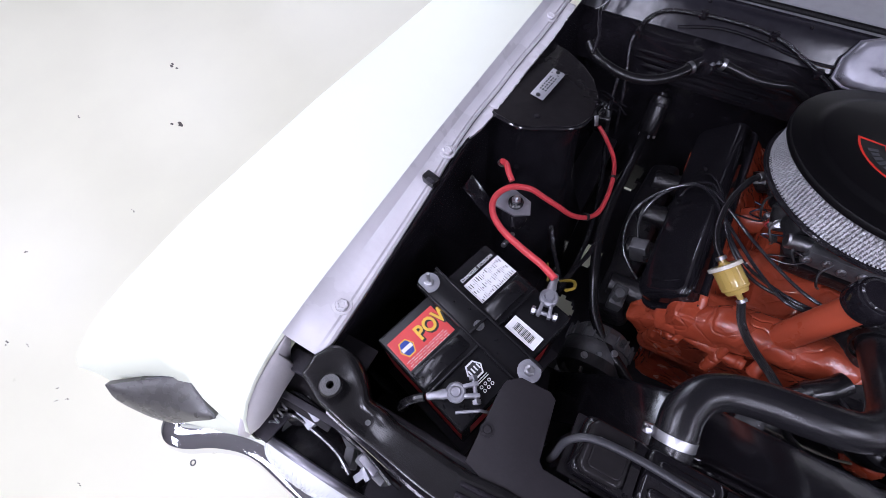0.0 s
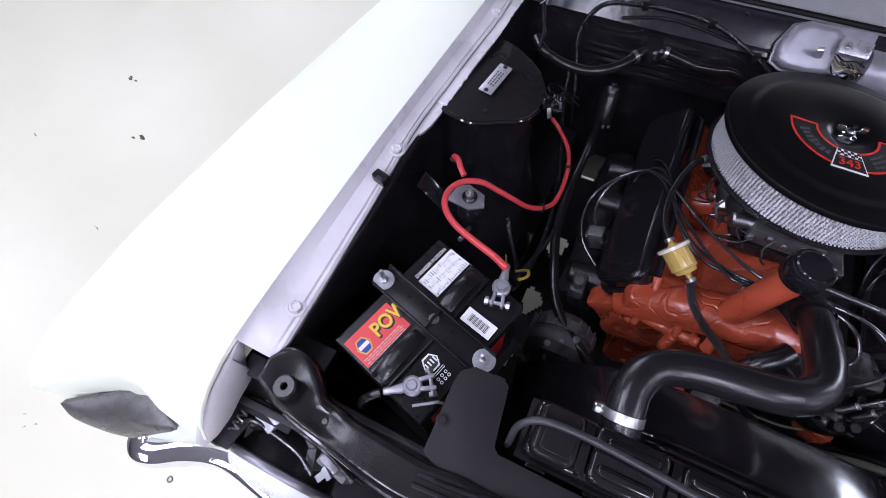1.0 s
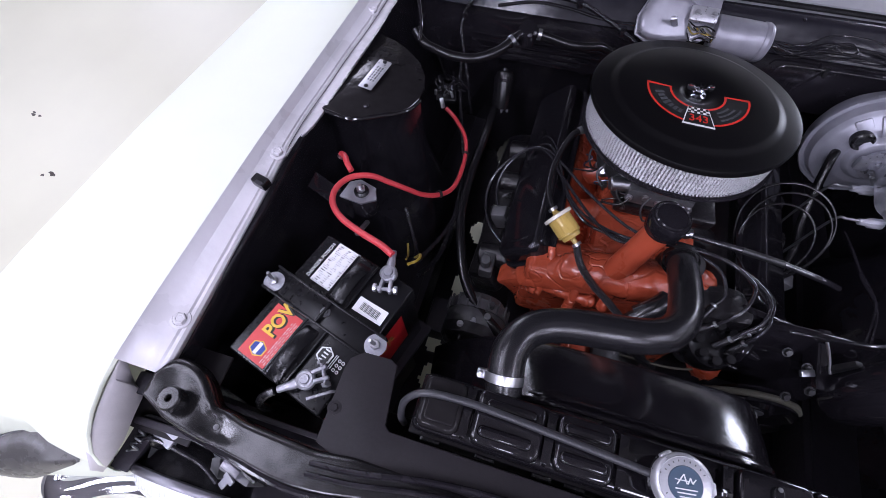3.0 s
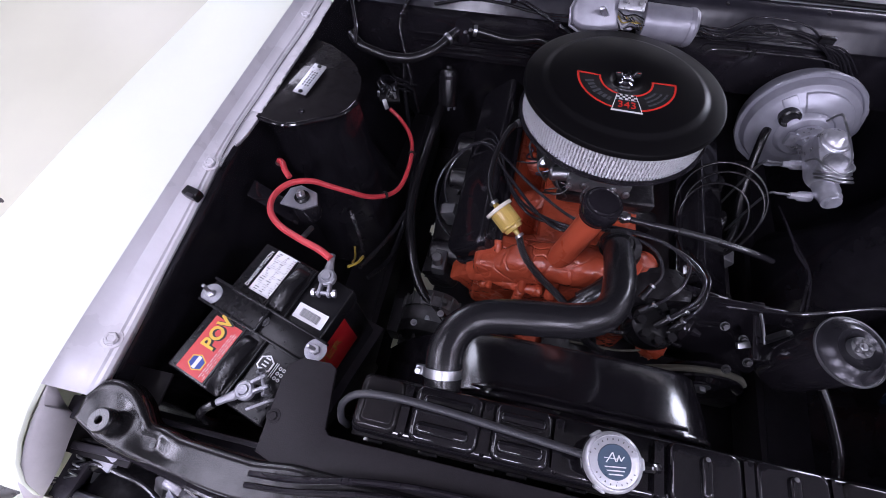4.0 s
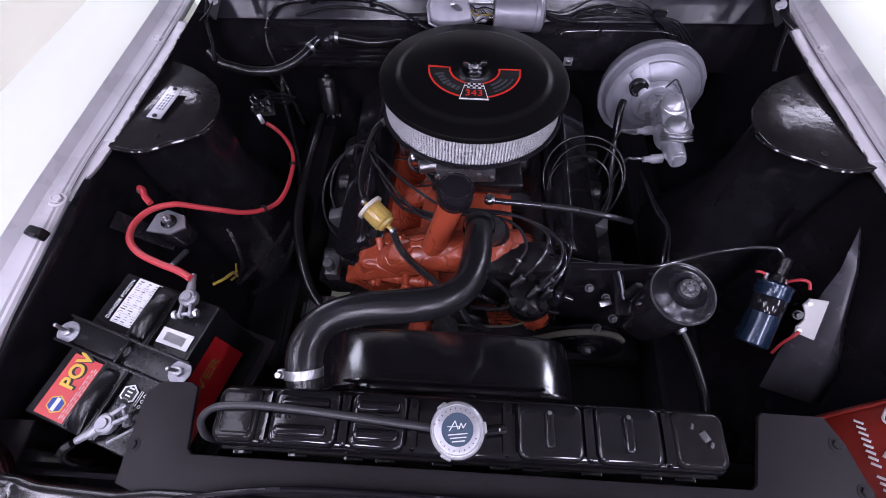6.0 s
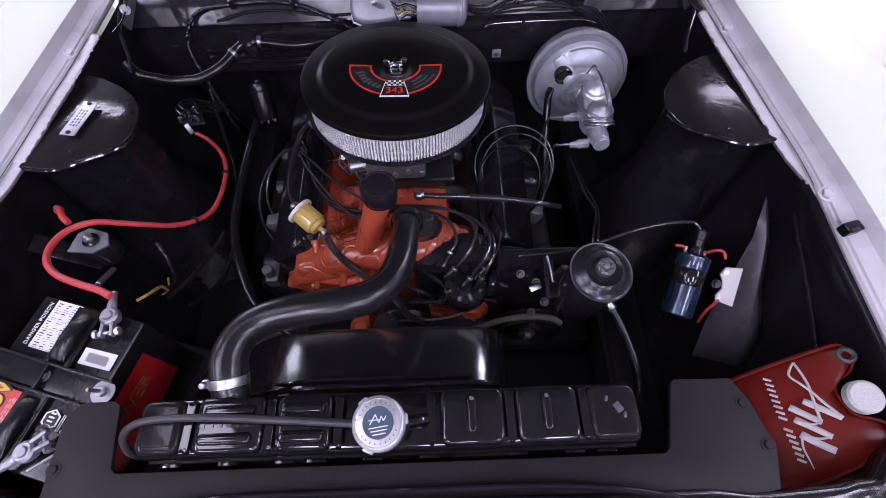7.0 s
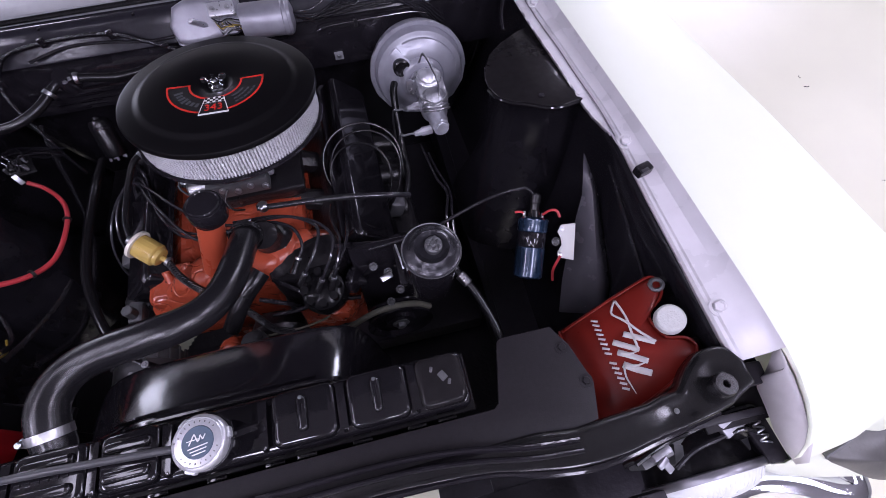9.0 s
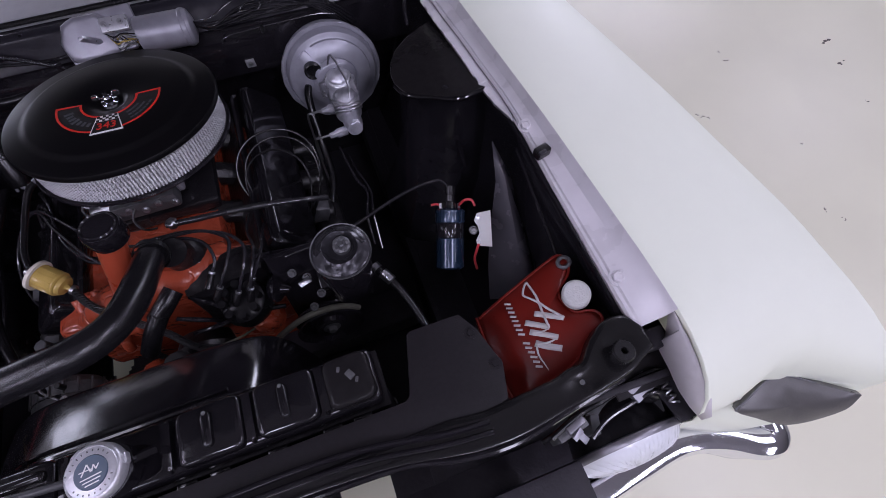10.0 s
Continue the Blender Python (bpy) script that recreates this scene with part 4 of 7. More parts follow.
for x0, x1 in ((-0.252, -0.164), (-0.150, -0.078), (0.058, 0.140), (0.154, 0.234)):
    raised(x0, x1, -0.036, 0.032, 0.914, 0.017, TANK)
for x0, x1 in ((-0.322, -0.266), (0.246, 0.308)):
    raised(x0, x1, -0.035, 0.030, 0.914, 0.019, TOWERTOP, "end_pad", 0.012)
raised(-0.312, -0.272, -0.026, 0.008, 0.931, 0.004, TOWERTOP, "pad_step", 0.006)
for x0, x1, y in ((-0.240, -0.176, 0.014), (-0.243, -0.176, -0.019), (-0.143, -0.086, 0.014), (-0.143, -0.086, -0.019)):
    raised(x0, x1, y - 0.007, y + 0.007, 0.929, 0.008, TANK, "rib", 0.0065)
for x in (0.098, 0.193):
    raised(x - 0.0065, x + 0.0065, -0.023, 0.021, 0.929, 0.008, TANK, "rib", 0.006)
    part("rivet", lathe([(0.0028, 0), (0.0025, 0.0012), (0, 0.0016)], pose(x, 0.018, 0.9366), 10), DULL, tank)
for x in (0.047, 0.147, 0.241, -0.157, -0.260, -0.070):
    raised(x - 0.003, x + 0.003, -0.035, 0.030, 0.916, 0.012, TANK, "rib", 0.0028)
for x in (-0.305, -0.315):
    part("bracket", box((0.012, 0.008, 0.004), pose(x + 0.012, 0.006, 0.936), 0.001), STEEL, tank)
part("clip", box((0.009, 0.012, 0.004), pose(0.281, 0.001, 0.9345, 0, 0, 30), 0.001), DULL, tank)
for x, y in ((0.268, 0.012), (0.288, -0.008)):
    part("clip_tab", box((0.004, 0.007, 0.003), pose(x, y, 0.9345, 0, 0, -20), 0.001), DULL, tank)
for k in range(10):
    part("solder_tab", box((0.026, 0.006, 0.003), pose(-0.30 + 0.064 * k + 0.011 * (k % 3), -0.0440, 0.873), 0.001), TANK, tank)
bm = None
for k in range(6):
    bm = box((0.006, 0.005, 0.001), pose(-0.240 + 0.011 * k, -0.003, 0.9315), bm=bm)
part("stamping", bm, TANK, tank)
part("filler_neck", lathe([(0.03, 0.0), (0.026, 0.012), (0.026, 0.024), (0.034, 0.028), (0, 0.028)], pose(-0.013, -0.009, 0.921), 28), TANK, tank)
part("overflow_pipe", tube([(0.008, -0.009, 0.943), (0.030, -0.006, 0.943), (0.042, -0.004, 0.938)], 0.006, 10), TANK, tank)
part("outlet", tube([(-0.218, 0.006, 0.893), (-0.221, 0.030, 0.900), (-0.224, 0.052, 0.910)], 0.0235, 24, 3), TANK, tank)
# bottom tank hidden below the core
part("bottom_tank", box((0.65, 0.09, 0.05), pose(-0.012, 0.002, 0.44), 0.012), TANK, rad)

cap_tilt = pose(-0.0145, -0.010, 0.949, 2, 0, 8) @ Matrix.Diagonal((0.95, 0.95, 1, 1))
cap = part("cap", lathe([(0, 0.0168), (0.0285, 0.0168), (0.0315, 0.0155), (0.0335, 0.0125), (0.0338, 0.004), (0.033, 0.0), (0, 0.0)], cap_tilt, 72), CAPSILVER, rad, "round silver filler cap with a dark blue centre")
for k in range(3):
    part("ear", box((0.014, 0.006, 0.011), cap_tilt @ pose(0, 0, 0, 0, 0, 30 + 120 * k) @ pose(0, 0.0335, 0.0065), 0.0028, 3), CAPSILVER, cap)
part("ring", lathe([(0.0285, 0.0168), (0.0292, 0.0178), (0.030, 0.0168)], cap_tilt, 36), CAPSILVER, cap)
part("centre_disc", lathe([(0, 0.0182), (0.0185, 0.0182), (0.0195, 0.0168)], cap_tilt, 32), CAPBLUE, cap, "slate blue enamel centre")
bm = None
for k in range(24):
    if k not in (5, 6, 7, 17, 18, 19):
        part("letter_bar", box((0.0011, 0.0020, 0.0006), cap_tilt @ pose(0, 0, 0, 0, 0, 15 * k) @ pose(0, 0.0245, 0.0172)), DULL, cap)
bm = None
for x0, y0, x1, y1, w in ((-0.010, -0.002, -0.002, 0.009, 0.0022), (-0.002, 0.009, 0.001, -0.001, 0.0022), (0.002, -0.001, 0.005, 0.006, 0.002), (0.005, 0.006, 0.007, 0.0, 0.002), (0.007, 0.0, 0.011, 0.005, 0.002), (-0.012, 0.003, 0.003, 0.002, 0.0016)):
    a = math.atan2(y1 - y0, x1 - x0)
    bm = box((math.hypot(x1 - x0, y1 - y0), w * 0.6, 0.0006), cap_tilt @ pose((x0 + x1) / 2, (y0 + y1) / 2 + 0.001, 0.0186, 0, 0, math.degrees(a)), bm=bm)
for k in range(3):
    bm = box((0.024 - 0.004 * k, 0.0013, 0.0006), cap_tilt @ pose(0, -0.0055 - 0.004 * k, 0.0186), bm=bm)
part("emblem", bm, PAPER, cap, "white printed emblem")

oh = thing("overflow_hose", (-0.2, 0.0, 0.94), "thin grey rubber overflow hose lying on the tank", "hose")
part("hose", tube([(-0.040, -0.009, 0.948), (-0.10, -0.004, 0.946), (-0.152, 0.0, 0.944), (-0.21, 0.004, 0.944), (-0.270, 0.006, 0.944), (-0.318, 0.002, 0.940), (-0.340, -0.012, 0.926), (-0.343, -0.028, 0.900), (-0.342, -0.032, 0.86)], 0.0048, 12), GREYHOSE, oh)

uh = thing("radiator_hose", (-0.1, 0.15, 0.93), "thick black woven upper radiator hose", "hose")
hose_pts = [(-0.222, 0.036, 0.902), (-0.226, 0.062, 0.914), (-0.2265, 0.090, 0.920), (-0.214, 0.118, 0.922), (-0.190, 0.136, 0.923), (-0.154, 0.1455, 0.925), (-0.102, 0.1515, 0.927), (-0.062, 0.158, 0.926), (-0.032, 0.171, 0.921), (-0.011, 0.195, 0.911), (0.000, 0.229, 0.896), (0.0055, 0.275, 0.875), (0.0075, 0.318, 0.854), (0.008, 0.346, 0.838)]
part("hose", tube(hose_pts, lambda u: 0.0245 - 0.0012 * u + 0.0006 * math.sin(u * 17) + 0.00003 * math.sin(u * 6.28318 * 190), 28, 70), HOSE, uh, angle=70)
clampm = axes((-0.2258, 0.056, 0.911), (-0.10, 0.90, 0.40))
cl = part("hose_clamp", lathe([(0.0250, -0.0060), (0.0262, -0.0060), (0.0264, -0.0048), (0.0260, 0.0), (0.0264, 0.0048), (0.0262, 0.0060), (0.0250, 0.0060)], clampm, 48), STEEL, uh, "steel band clamp")
part("screw_housing", box((0.013, 0.010, 0.013), clampm @ pose(-0.030, 0.002, 0), 0.003), STEEL, cl)
part("screw", cyl(0.0045, 0.018, clampm @ pose(-0.032, -0.012, 0, -90), 10, 0.001), STEEL, cl)

# ---- fan shroud and fan ----
sh = thing("fan_shroud", (-0.015, 0.12, 0.6), "gloss black sheet metal fan shroud", "fan shroud")
rows = []
for k in range(9):
    u = k / 8
    y = 0.052 + 0.104 * u
    zt, wl, wr = 0.868 - 0.045 * u - 0.012 * u ** 2, 0.150 + 0.02 * u, 0.122 + 0.004 * u
    outl = [(-wl - 0.20, zt - 0.24), (-wl - 0.155, zt - 0.14), (-wl - 0.10, zt - 0.066), (-wl - 0.055, zt - 0.026), (-wl - 0.018, zt - 0.007), (-wl + 0.025, zt)]
    outl += [(-0.08, zt + 0.002), (0.0, zt + 0.003), (0.06, zt + 0.002), (wr - 0.040, zt), (wr - 0.015, zt - 0.004), (wr + 0.008, zt - 0.013), (wr + 0.026, zt - 0.028), (wr + 0.040, zt - 0.055), (wr + 0.050, zt - 0.10), (wr + 0.058, zt - 0.18), (wr + 0.07, zt - 0.30)]
    rows.append([(x - 0.002, y, z) for x, z in outl])
rows.append([(x, y - 0.002, z - 0.012) for x, y, z in rows[-1]])
shr = part("shroud_body", loft(rows), SHROUD, sh, angle=60)
sub = shr.modifiers.new("smooth", "SUBSURF")
sub.levels = sub.render_levels = 2
sheet(shr, 0.003)
part("rim", tube([(-0.225, 0.050, 0.80), (-0.185, 0.050, 0.845), (-0.145, 0.050, 0.868), (-0.08, 0.050, 0.872), (0.06, 0.050, 0.872), (0.110, 0.050, 0.867), (0.138, 0.050, 0.850), (0.152, 0.050, 0.80)], 0.0045, 8, 5), BLACK, sh)
part("bead", tube([(-0.20, 0.060, 0.835), (-0.155, 0.060, 0.864), (-0.08, 0.060, 0.870), (0.06, 0.060, 0.870), (0.105, 0.060, 0.866)], 0.003, 8, 5), SHROUD, sh)

fan = thing("cooling_fan", (-0.018, 0.14, 0.56), "dark metal cooling fan inside the shroud", "fan")
part("hub", cyl(0.05, 0.03, axes((-0.018, 0.13, 0.56), (0, 1, 0)), 20, 0.003), DULL, fan)
for k in range(5):
    m = axes((-0.018, 0.145, 0.56), (0, 1, 0)) @ pose(0, 0, 0, 0, 0, 72 * k + 15) @ pose(0.12, 0, 0, 25)
    part("blade", box((0.16, 0.07, 0.003), m, 0.001), DULL, fan)

# ---- engine ----
eng = thing("engine", (0, 0.5, 0.4), "orange painted V8 engine with black valve covers", "engine")
block = part("block", lumpy(box((0.34, 0.55, 0.34), pose(-0.015, 0.60, 0.47), 0.03), 0.006, 14), ORANGE, eng, "orange engine block")
for side in (-1, 1):
    cx = -0.015
    hm2 = pose(cx + side * 0.178, 0.575, 0.610, 0, side * 44)
    # driver's side orange is darkened in colour, for clutter and shade there
    part("cylinder_head", lumpy(box((0.15, 0.50, 0.11), hm2, 0.012), 0.005, 20), ORANGE if side < 0 else CASTDARK, eng, "orange cylinder head" if side < 0 else "cylinder head with its orange darkened to near black")
    vm = pose(cx + side * 0.214, 0.58, 0.682, 0, side * 44)
    vc = part("valve_cover", prism(rounded(0.108, 0.47, 0.026), 0, 0.044, vm, bevel=0.016, seg=5), COVER, eng, "gloss black valve cover")
    part("cover_flange", prism(rounded(0.122, 0.484, 0.030), -0.004, 0.004, vm, bevel=0.002), BLACK, vc)
    for k in range(3):
        part("cover_rib", tube([vm @ Vector((-0.040, -0.215 + 0.009 * k, 0.020 + 0.010 * k)), vm @ Vector((0.0, -0.226 + 0.010 * k, 0.024 + 0.010 * k)), vm @ Vector((0.040, -0.215 + 0.009 * k, 0.020 + 0.010 * k))], 0.0028, 8, 5), COVER, vc)
    em = part("exhaust_manifold", lumpy(box((0.07, 0.44, 0.07), pose(cx + side * 0.300, 0.55, 0.555, 0, side * 20), 0.02, 3), 0.010, 16), CASTDARK, eng, "near-black cast exhaust manifold")
    for k in range(4):
        part("port", lumpy(cyl(0.026, 0.09, axes((cx + side * 0.235, 0.39 + 0.105 * k, 0.60), (side, 0, -0.15)), 12, 0.004), 0.003, 30, 1), CASTDARK, em)
    part("support", box((0.03, 0.05, 0.035), pose(cx + side * 0.297, 0.357, 0.602), 0.005), DULL, eng)
    part("bracket", lumpy(box((0.035, 0.030, 0.05), pose(cx + side * 0.295, 0.475, 0.625, 0, side * 20), 0.005), 0.003, 40), DULL, eng)
    part("stud", cyl(0.012, 0.045, pose(cx + side * 0.300, 0.350, 0.60), 8, 0.002), DULL, eng)

# intake manifold: valley, runners and the water crossover at the front
im = part("intake_manifold", lumpy(box((0.20, 0.46, 0.08), pose(-0.015, 0.58, 0.672), 0.02), 0.006, 18), ORANGE, eng, "orange intake manifold")
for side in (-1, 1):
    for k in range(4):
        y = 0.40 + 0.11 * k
        # runners towards the rear are coloured near black, for the shade there
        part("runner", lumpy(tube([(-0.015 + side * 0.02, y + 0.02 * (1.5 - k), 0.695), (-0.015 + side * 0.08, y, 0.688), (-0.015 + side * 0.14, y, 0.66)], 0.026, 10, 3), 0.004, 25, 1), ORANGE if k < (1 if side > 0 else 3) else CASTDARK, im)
part("crossover", lumpy(tube([(-0.235, 0.330, 0.650), (-0.16, 0.335, 0.700), (-0.09, 0.335, 0.735), (-0.015, 0.335, 0.748), (0.04, 0.345, 0.740), (0.085, 0.36, 0.72)], lambda u: 0.042 * (0.55 + 0.45 * min(1, u * 4)), 24, 10), 0.006, 20, 1), ORANGE, im, angle=120)
part("front_cover", lumpy(box((0.25, 0.09, 0.20), pose(-0.11, 0.352, 0.625), 0.025, 4), 0.007, 16), ORANGE, eng, angle=120)
for (x, y, z, r) in ((-0.19, 0.285, 0.672, 0.014), (-0.13, 0.27, 0.690, 0.011), (-0.225, 0.30, 0.648, 0.012), (-0.165, 0.296, 0.704, 0.012), (-0.10, 0.262, 0.690, 0.013), (-0.205, 0.275, 0.645, 0.010)):
    part("boss", lumpy(lathe([(r * 1.5, -0.012), (r * 1.05, 0.004), (r, 0.012), (r * 0.7, 0.018), (0, 0.019)], axes((x, y + 0.035, z), (0.1, -0.5, 0.8)), 20), 0.002, 50, 1), ORANGE, eng, angle=120)
for pts, r in (([(-0.235, 0.315, 0.665), (-0.18, 0.300, 0.708), (-0.12, 0.290, 0.738), (-0.05, 0.30, 0.752)], 0.010), ([(-0.21, 0.29, 0.655), (-0.15, 0.268, 0.688), (-0.09, 0.258, 0.702)], 0.012), ([(-0.14, 0.335, 0.752), (-0.13, 0.295, 0.73), (-0.13, 0.262, 0.70), (-0.135, 0.24, 0.66)], 0.011), ([(-0.19, 0.34, 0.73), (-0.185, 0.30, 0.70), (-0.195, 0.265, 0.66)], 0.009), ([(-0.075, 0.33, 0.765), (-0.070, 0.29, 0.745), (-0.075, 0.25, 0.70)], 0.013)):
    part("casting_rib", lumpy(tube([(x, y + 0.03, z) for x, y, z in pts], r * 0.9, 14, 8), 0.0022, 40, 1), ORANGE, eng, angle=120)
# lumpy black block, added to darken the orange front beside the hose
part("dark_front_block", lumpy(box((0.15, 0.07, 0.16), pose(0.085, 0.318, 0.690, 0, 0, 6), 0.02), 0.008, 24), CASTDARK, eng, "black block added over the orange engine front")
for pts in (([(0.00, 0.24, 0.70), (0.05, 0.235, 0.71), (0.10, 0.245, 0.70), (0.17, 0.24, 0.69)]), ([(0.02, 0.29, 0.75), (0.06, 0.262, 0.745), (0.08, 0.25, 0.72), (0.10, 0.25, 0.66)]), ([(-0.01, 0.26, 0.74), (0.03, 0.247, 0.73), (0.055, 0.25, 0.69)])):
    part("line", tube(pts, 0.0045, 8), BLACK, eng)
part("water_pump", lumpy(lathe([(0.05, 0), (0.06, 0.03), (0.045, 0.06), (0.03, 0.09), (0, 0.09)], axes((-0.018, 0.27, 0.60), (0, -1, 0)), 20), 0.004, 30, 1), CASTDARK, eng)
part("pump_neck", lumpy(lathe([(0.022, 0), (0.02, 0.05), (0.026, 0.06), (0.026, 0.07), (0, 0.07)], axes((-0.055, 0.225, 0.605), (0.1, -0.3, 0.9)), 16), 0.002, 50, 1), CASTDARK, eng)
for px, py, pz, ax in ((0.125, 0.236, 0.672, (-0.25, -0.35, 0.9)), (-0.098, 0.212, 0.640, (0.0, -0.3, 0.95))):
    fm = axes((px, py, pz), ax)
    oc = part("fuel_pump" if px > 0 else "pump_boss", lathe([(0.027, -0.03), (0.026, 0.0), (0.024, 0.016), (0.017, 0.024), (0.012, 0.030), (0, 0.031)], fm, 24), ORANGE, eng, "orange ribbed pump housing")
    for k in range(12):
        part("rib", box((0.0035, 0.006, 0.030), fm @ pose(0, 0, 0, 0, 0, 30 * k) @ pose(0, 0.0245, 0.002, 8), 0.0014, 1), ORANGE, oc)
part("ground_strap", tube([(-0.03, 0.215, 0.665), (0.03, 0.212, 0.672), (0.075, 0.214, 0.676), (0.11, 0.222, 0.68)], 0.0022, 8), BELT, eng)
th = part("thermostat_housing", lumpy(lathe([(0.04, 0), (0.036, 0.02), (0.028, 0.03), (0.026, 0.06), (0, 0.06)], axes((0.03, 0.365, 0.765), (0, -0.35, 1)), 20), 0.003, 40, 1), CASTDARK, eng, "dark cast thermostat housing")
part("clamp", lathe([(0.0275, -0.006), (0.0287, -0.006), (0.0287, 0.006), (0.0275, 0.006)], axes((0.008, 0.338, 0.842), (-0.02, -0.90, 0.42)), 32), RUBBER, th)
part("vacuum_switch", lathe([(0.018, -0.03), (0.018, 0.0), (0.020, 0.003), (0.017, 0.010), (0.010, 0.014), (0.006, 0.022), (0, 0.022)], axes((0.045, 0.345, 0.762), (0.3, -0.5, 0.8)), 24), LEAD, th, "bright metal vacuum switch")
fp = part("filler_tube", lathe([(0.024, 0), (0.023, 0.02), (0.0225, 0.17), (0, 0.17)], axes((-0.085, 0.322, 0.735), (0.30, 0.27, 0.92)), 24), mat("smooth_orange_enamel", (0.35, 0.060, 0.028), 0.3, 0, 40, 0.15, 0.15, 160, spec=0.5), eng, "orange oil filler tube")
cap_m = axes((-0.036, 0.368, 0.878), (0.06, 0.05, 1)) @ Matrix.Diagonal((0.89, 0.89, 1, 1))
fc = part("filler_cap", lathe([(0, 0.036), (0.026, 0.036), (0.0335, 0.034), (0.036, 0.030), (0.036, 0.008), (0.034, 0.004), (0.034, 0.0), (0, 0.0)], cap_m, 32), BLACK, fp, "gloss black oil filler cap")
part("crown_ring", lathe([(0.0265, 0.0355), (0.0285, 0.038), (0.0305, 0.0355)], cap_m, 32), BLACK, fc)
# bypass hose below the thermostat
part("bypass_hose", tube([(-0.030, 0.255, 0.77), (-0.005, 0.272, 0.785), (0.012, 0.290, 0.79)], 0.017, 14), RUBBER, eng)
part("bypass_hose", tube([(-0.070, 0.225, 0.72), (-0.045, 0.238, 0.755), (-0.02, 0.258, 0.778)], 0.016, 14), RUBBER, eng)
# vacuum valve and heater pipe on the intake
part("hose_fitting", cyl(0.010, 0.016, axes((0.028, 0.421, 0.795), (0, 0, 1)), 8, 0.002), STEEL, eng)

# dark plate, added to black out the intake under the air cleaner
part("dark_intake_plate", lumpy(box((0.19, 0.17, 0.030), pose(0.005, 0.575, 0.738), 0.006), 0.006, 34), CASTDARK, im, "dark plate added over the orange intake")
car_b = thing("carburetor", (-0.02, 0.60, 0.76), "grey metal carburetor under the air cleaner", "carburetor")
part("body", lumpy(box((0.13, 0.15, 0.06), pose(-0.02, 0.60, 0.792), 0.008), 0.004, 40), CAST, car_b)
for side in (-1, 1):
    part("linkage", box((0.010, 0.06, 0.03), pose(-0.02 + side * 0.075, 0.56, 0.80), 0.003), DARKMETAL, car_b)
part("fuel_bowl", box((0.12, 0.035, 0.04), pose(-0.02, 0.50, 0.79), 0.008), DULL, car_b)
for k in range(5):
    part("screw", bolt(axes((-0.075 + 0.027 * k, 0.481, 0.79 + 0.008 * (k % 2)), (0, -1, 0.3)), 0.005, 0.007), STEEL, car_b)
part("idle_valve", cyl(0.014, 0.05, axes((-0.115, 0.50, 0.795), (1, 0.2, 0)), 12, 0.003), STEEL, car_b)

for k, (x, y, z, r, h) in enumerate(((-0.115, 0.545, 0.765, 0.018, 0.05), (-0.135, 0.585, 0.77, 0.016, 0.045), (-0.095, 0.505, 0.755, 0.014, 0.05), (-0.14, 0.63, 0.77, 0.020, 0.05))):
    part("control", lumpy(cyl(r, h, axes((x, y, z), (0.4 * (k % 3 - 1), 0.5, 0.8)), 14, 0.004), 0.003, 50, 1), (DARKMETAL, CASTDARK, CASTDARK)[k % 3], car_b)
for k in range(4):
    a = radians(193 + 23 * k)
    x, y = -0.018 + 0.135 * math.cos(a), 0.62 + 0.135 * math.sin(a)
    part("link_rod", tube([(x, y, 0.80), (x - 0.012, y - 0.018, 0.79 - 0.006 * (k % 2)), (x - 0.004 + 0.008 * (k % 3), y - 0.03, 0.765), (x + 0.01, y - 0.02, 0.745)], 0.0022, 6), DARKMETAL, car_b)
mess = random.Random(77)
for k in range(14):
    a = radians(188 + 62 * mess.random())
    rr = mess.uniform(0.115, 0.150)
    p = Vector((-0.018 + rr * math.cos(a), 0.62 + rr * math.sin(a), mess.uniform(0.745, 0.80)))
    if k % 2:
        part("fitting", bolt(axes(p, (mess.uniform(-1, 1), -0.8, mess.uniform(0, 1))), mess.uniform(0.003, 0.006), 0.0075, 0.008), (STEEL, DARKMETAL, CASTDARK)[k % 3], car_b)
    else:
        part("small_lead", tube([p, p + Vector((mess.uniform(-0.02, 0.02), -0.012, 0.006)), p + Vector((mess.uniform(-0.04, 0.04), -0.02, -0.012)), p + Vector((mess.uniform(-0.05, 0.05), -0.01, -0.03))], 0.0016, 6), (WIRE, COILBLUE, REDWIRE, WIRE)[(k // 2) % 4], car_b)
part("choke_box", lumpy(box((0.05, 0.04, 0.035), pose(-0.10, 0.535, 0.80, 0, 12, 30), 0.006), 0.003, 40), DARKMETAL, car_b)

# ---- air cleaner ----
AC = pose(-0.010, 0.652, 0.908, -7, 2, 0) @ Matrix.Diagonal((1.055, 1.055, 1.0, 1))
ac = thing("air_cleaner", (-0.018, 0.614, 0.83), "round black open-element air cleaner with a silver mesh filter", "air cleaner")
lid = part("lid", lathe([(0, -0.007), (0.018, -0.007), (0.026, -0.002), (0.032, 0.001), (0.09, 0.0015), (0.132, 0.0005), (0.138, -0.001), (0.143, -0.0055), (0.150, -0.007), (0.170, -0.0085), (0.176, -0.0105), (0.178, -0.015), (0.1775, -0.021), (0.174, -0.022)], AC, 128), LID, ac, "satin black domed lid")
part("base", lathe([(0.05, -0.09), (0.15, -0.093), (0.165, -0.087), (0.175, -0.087), (0.177, -0.084), (0.175, -0.080), (0.166, -0.081)], AC, 96), BLACK, ac, "gloss black base pan")
b = bmesh.new()
NS, NH = 720, 30
mesh_rng = random.Random(8)
rings = []
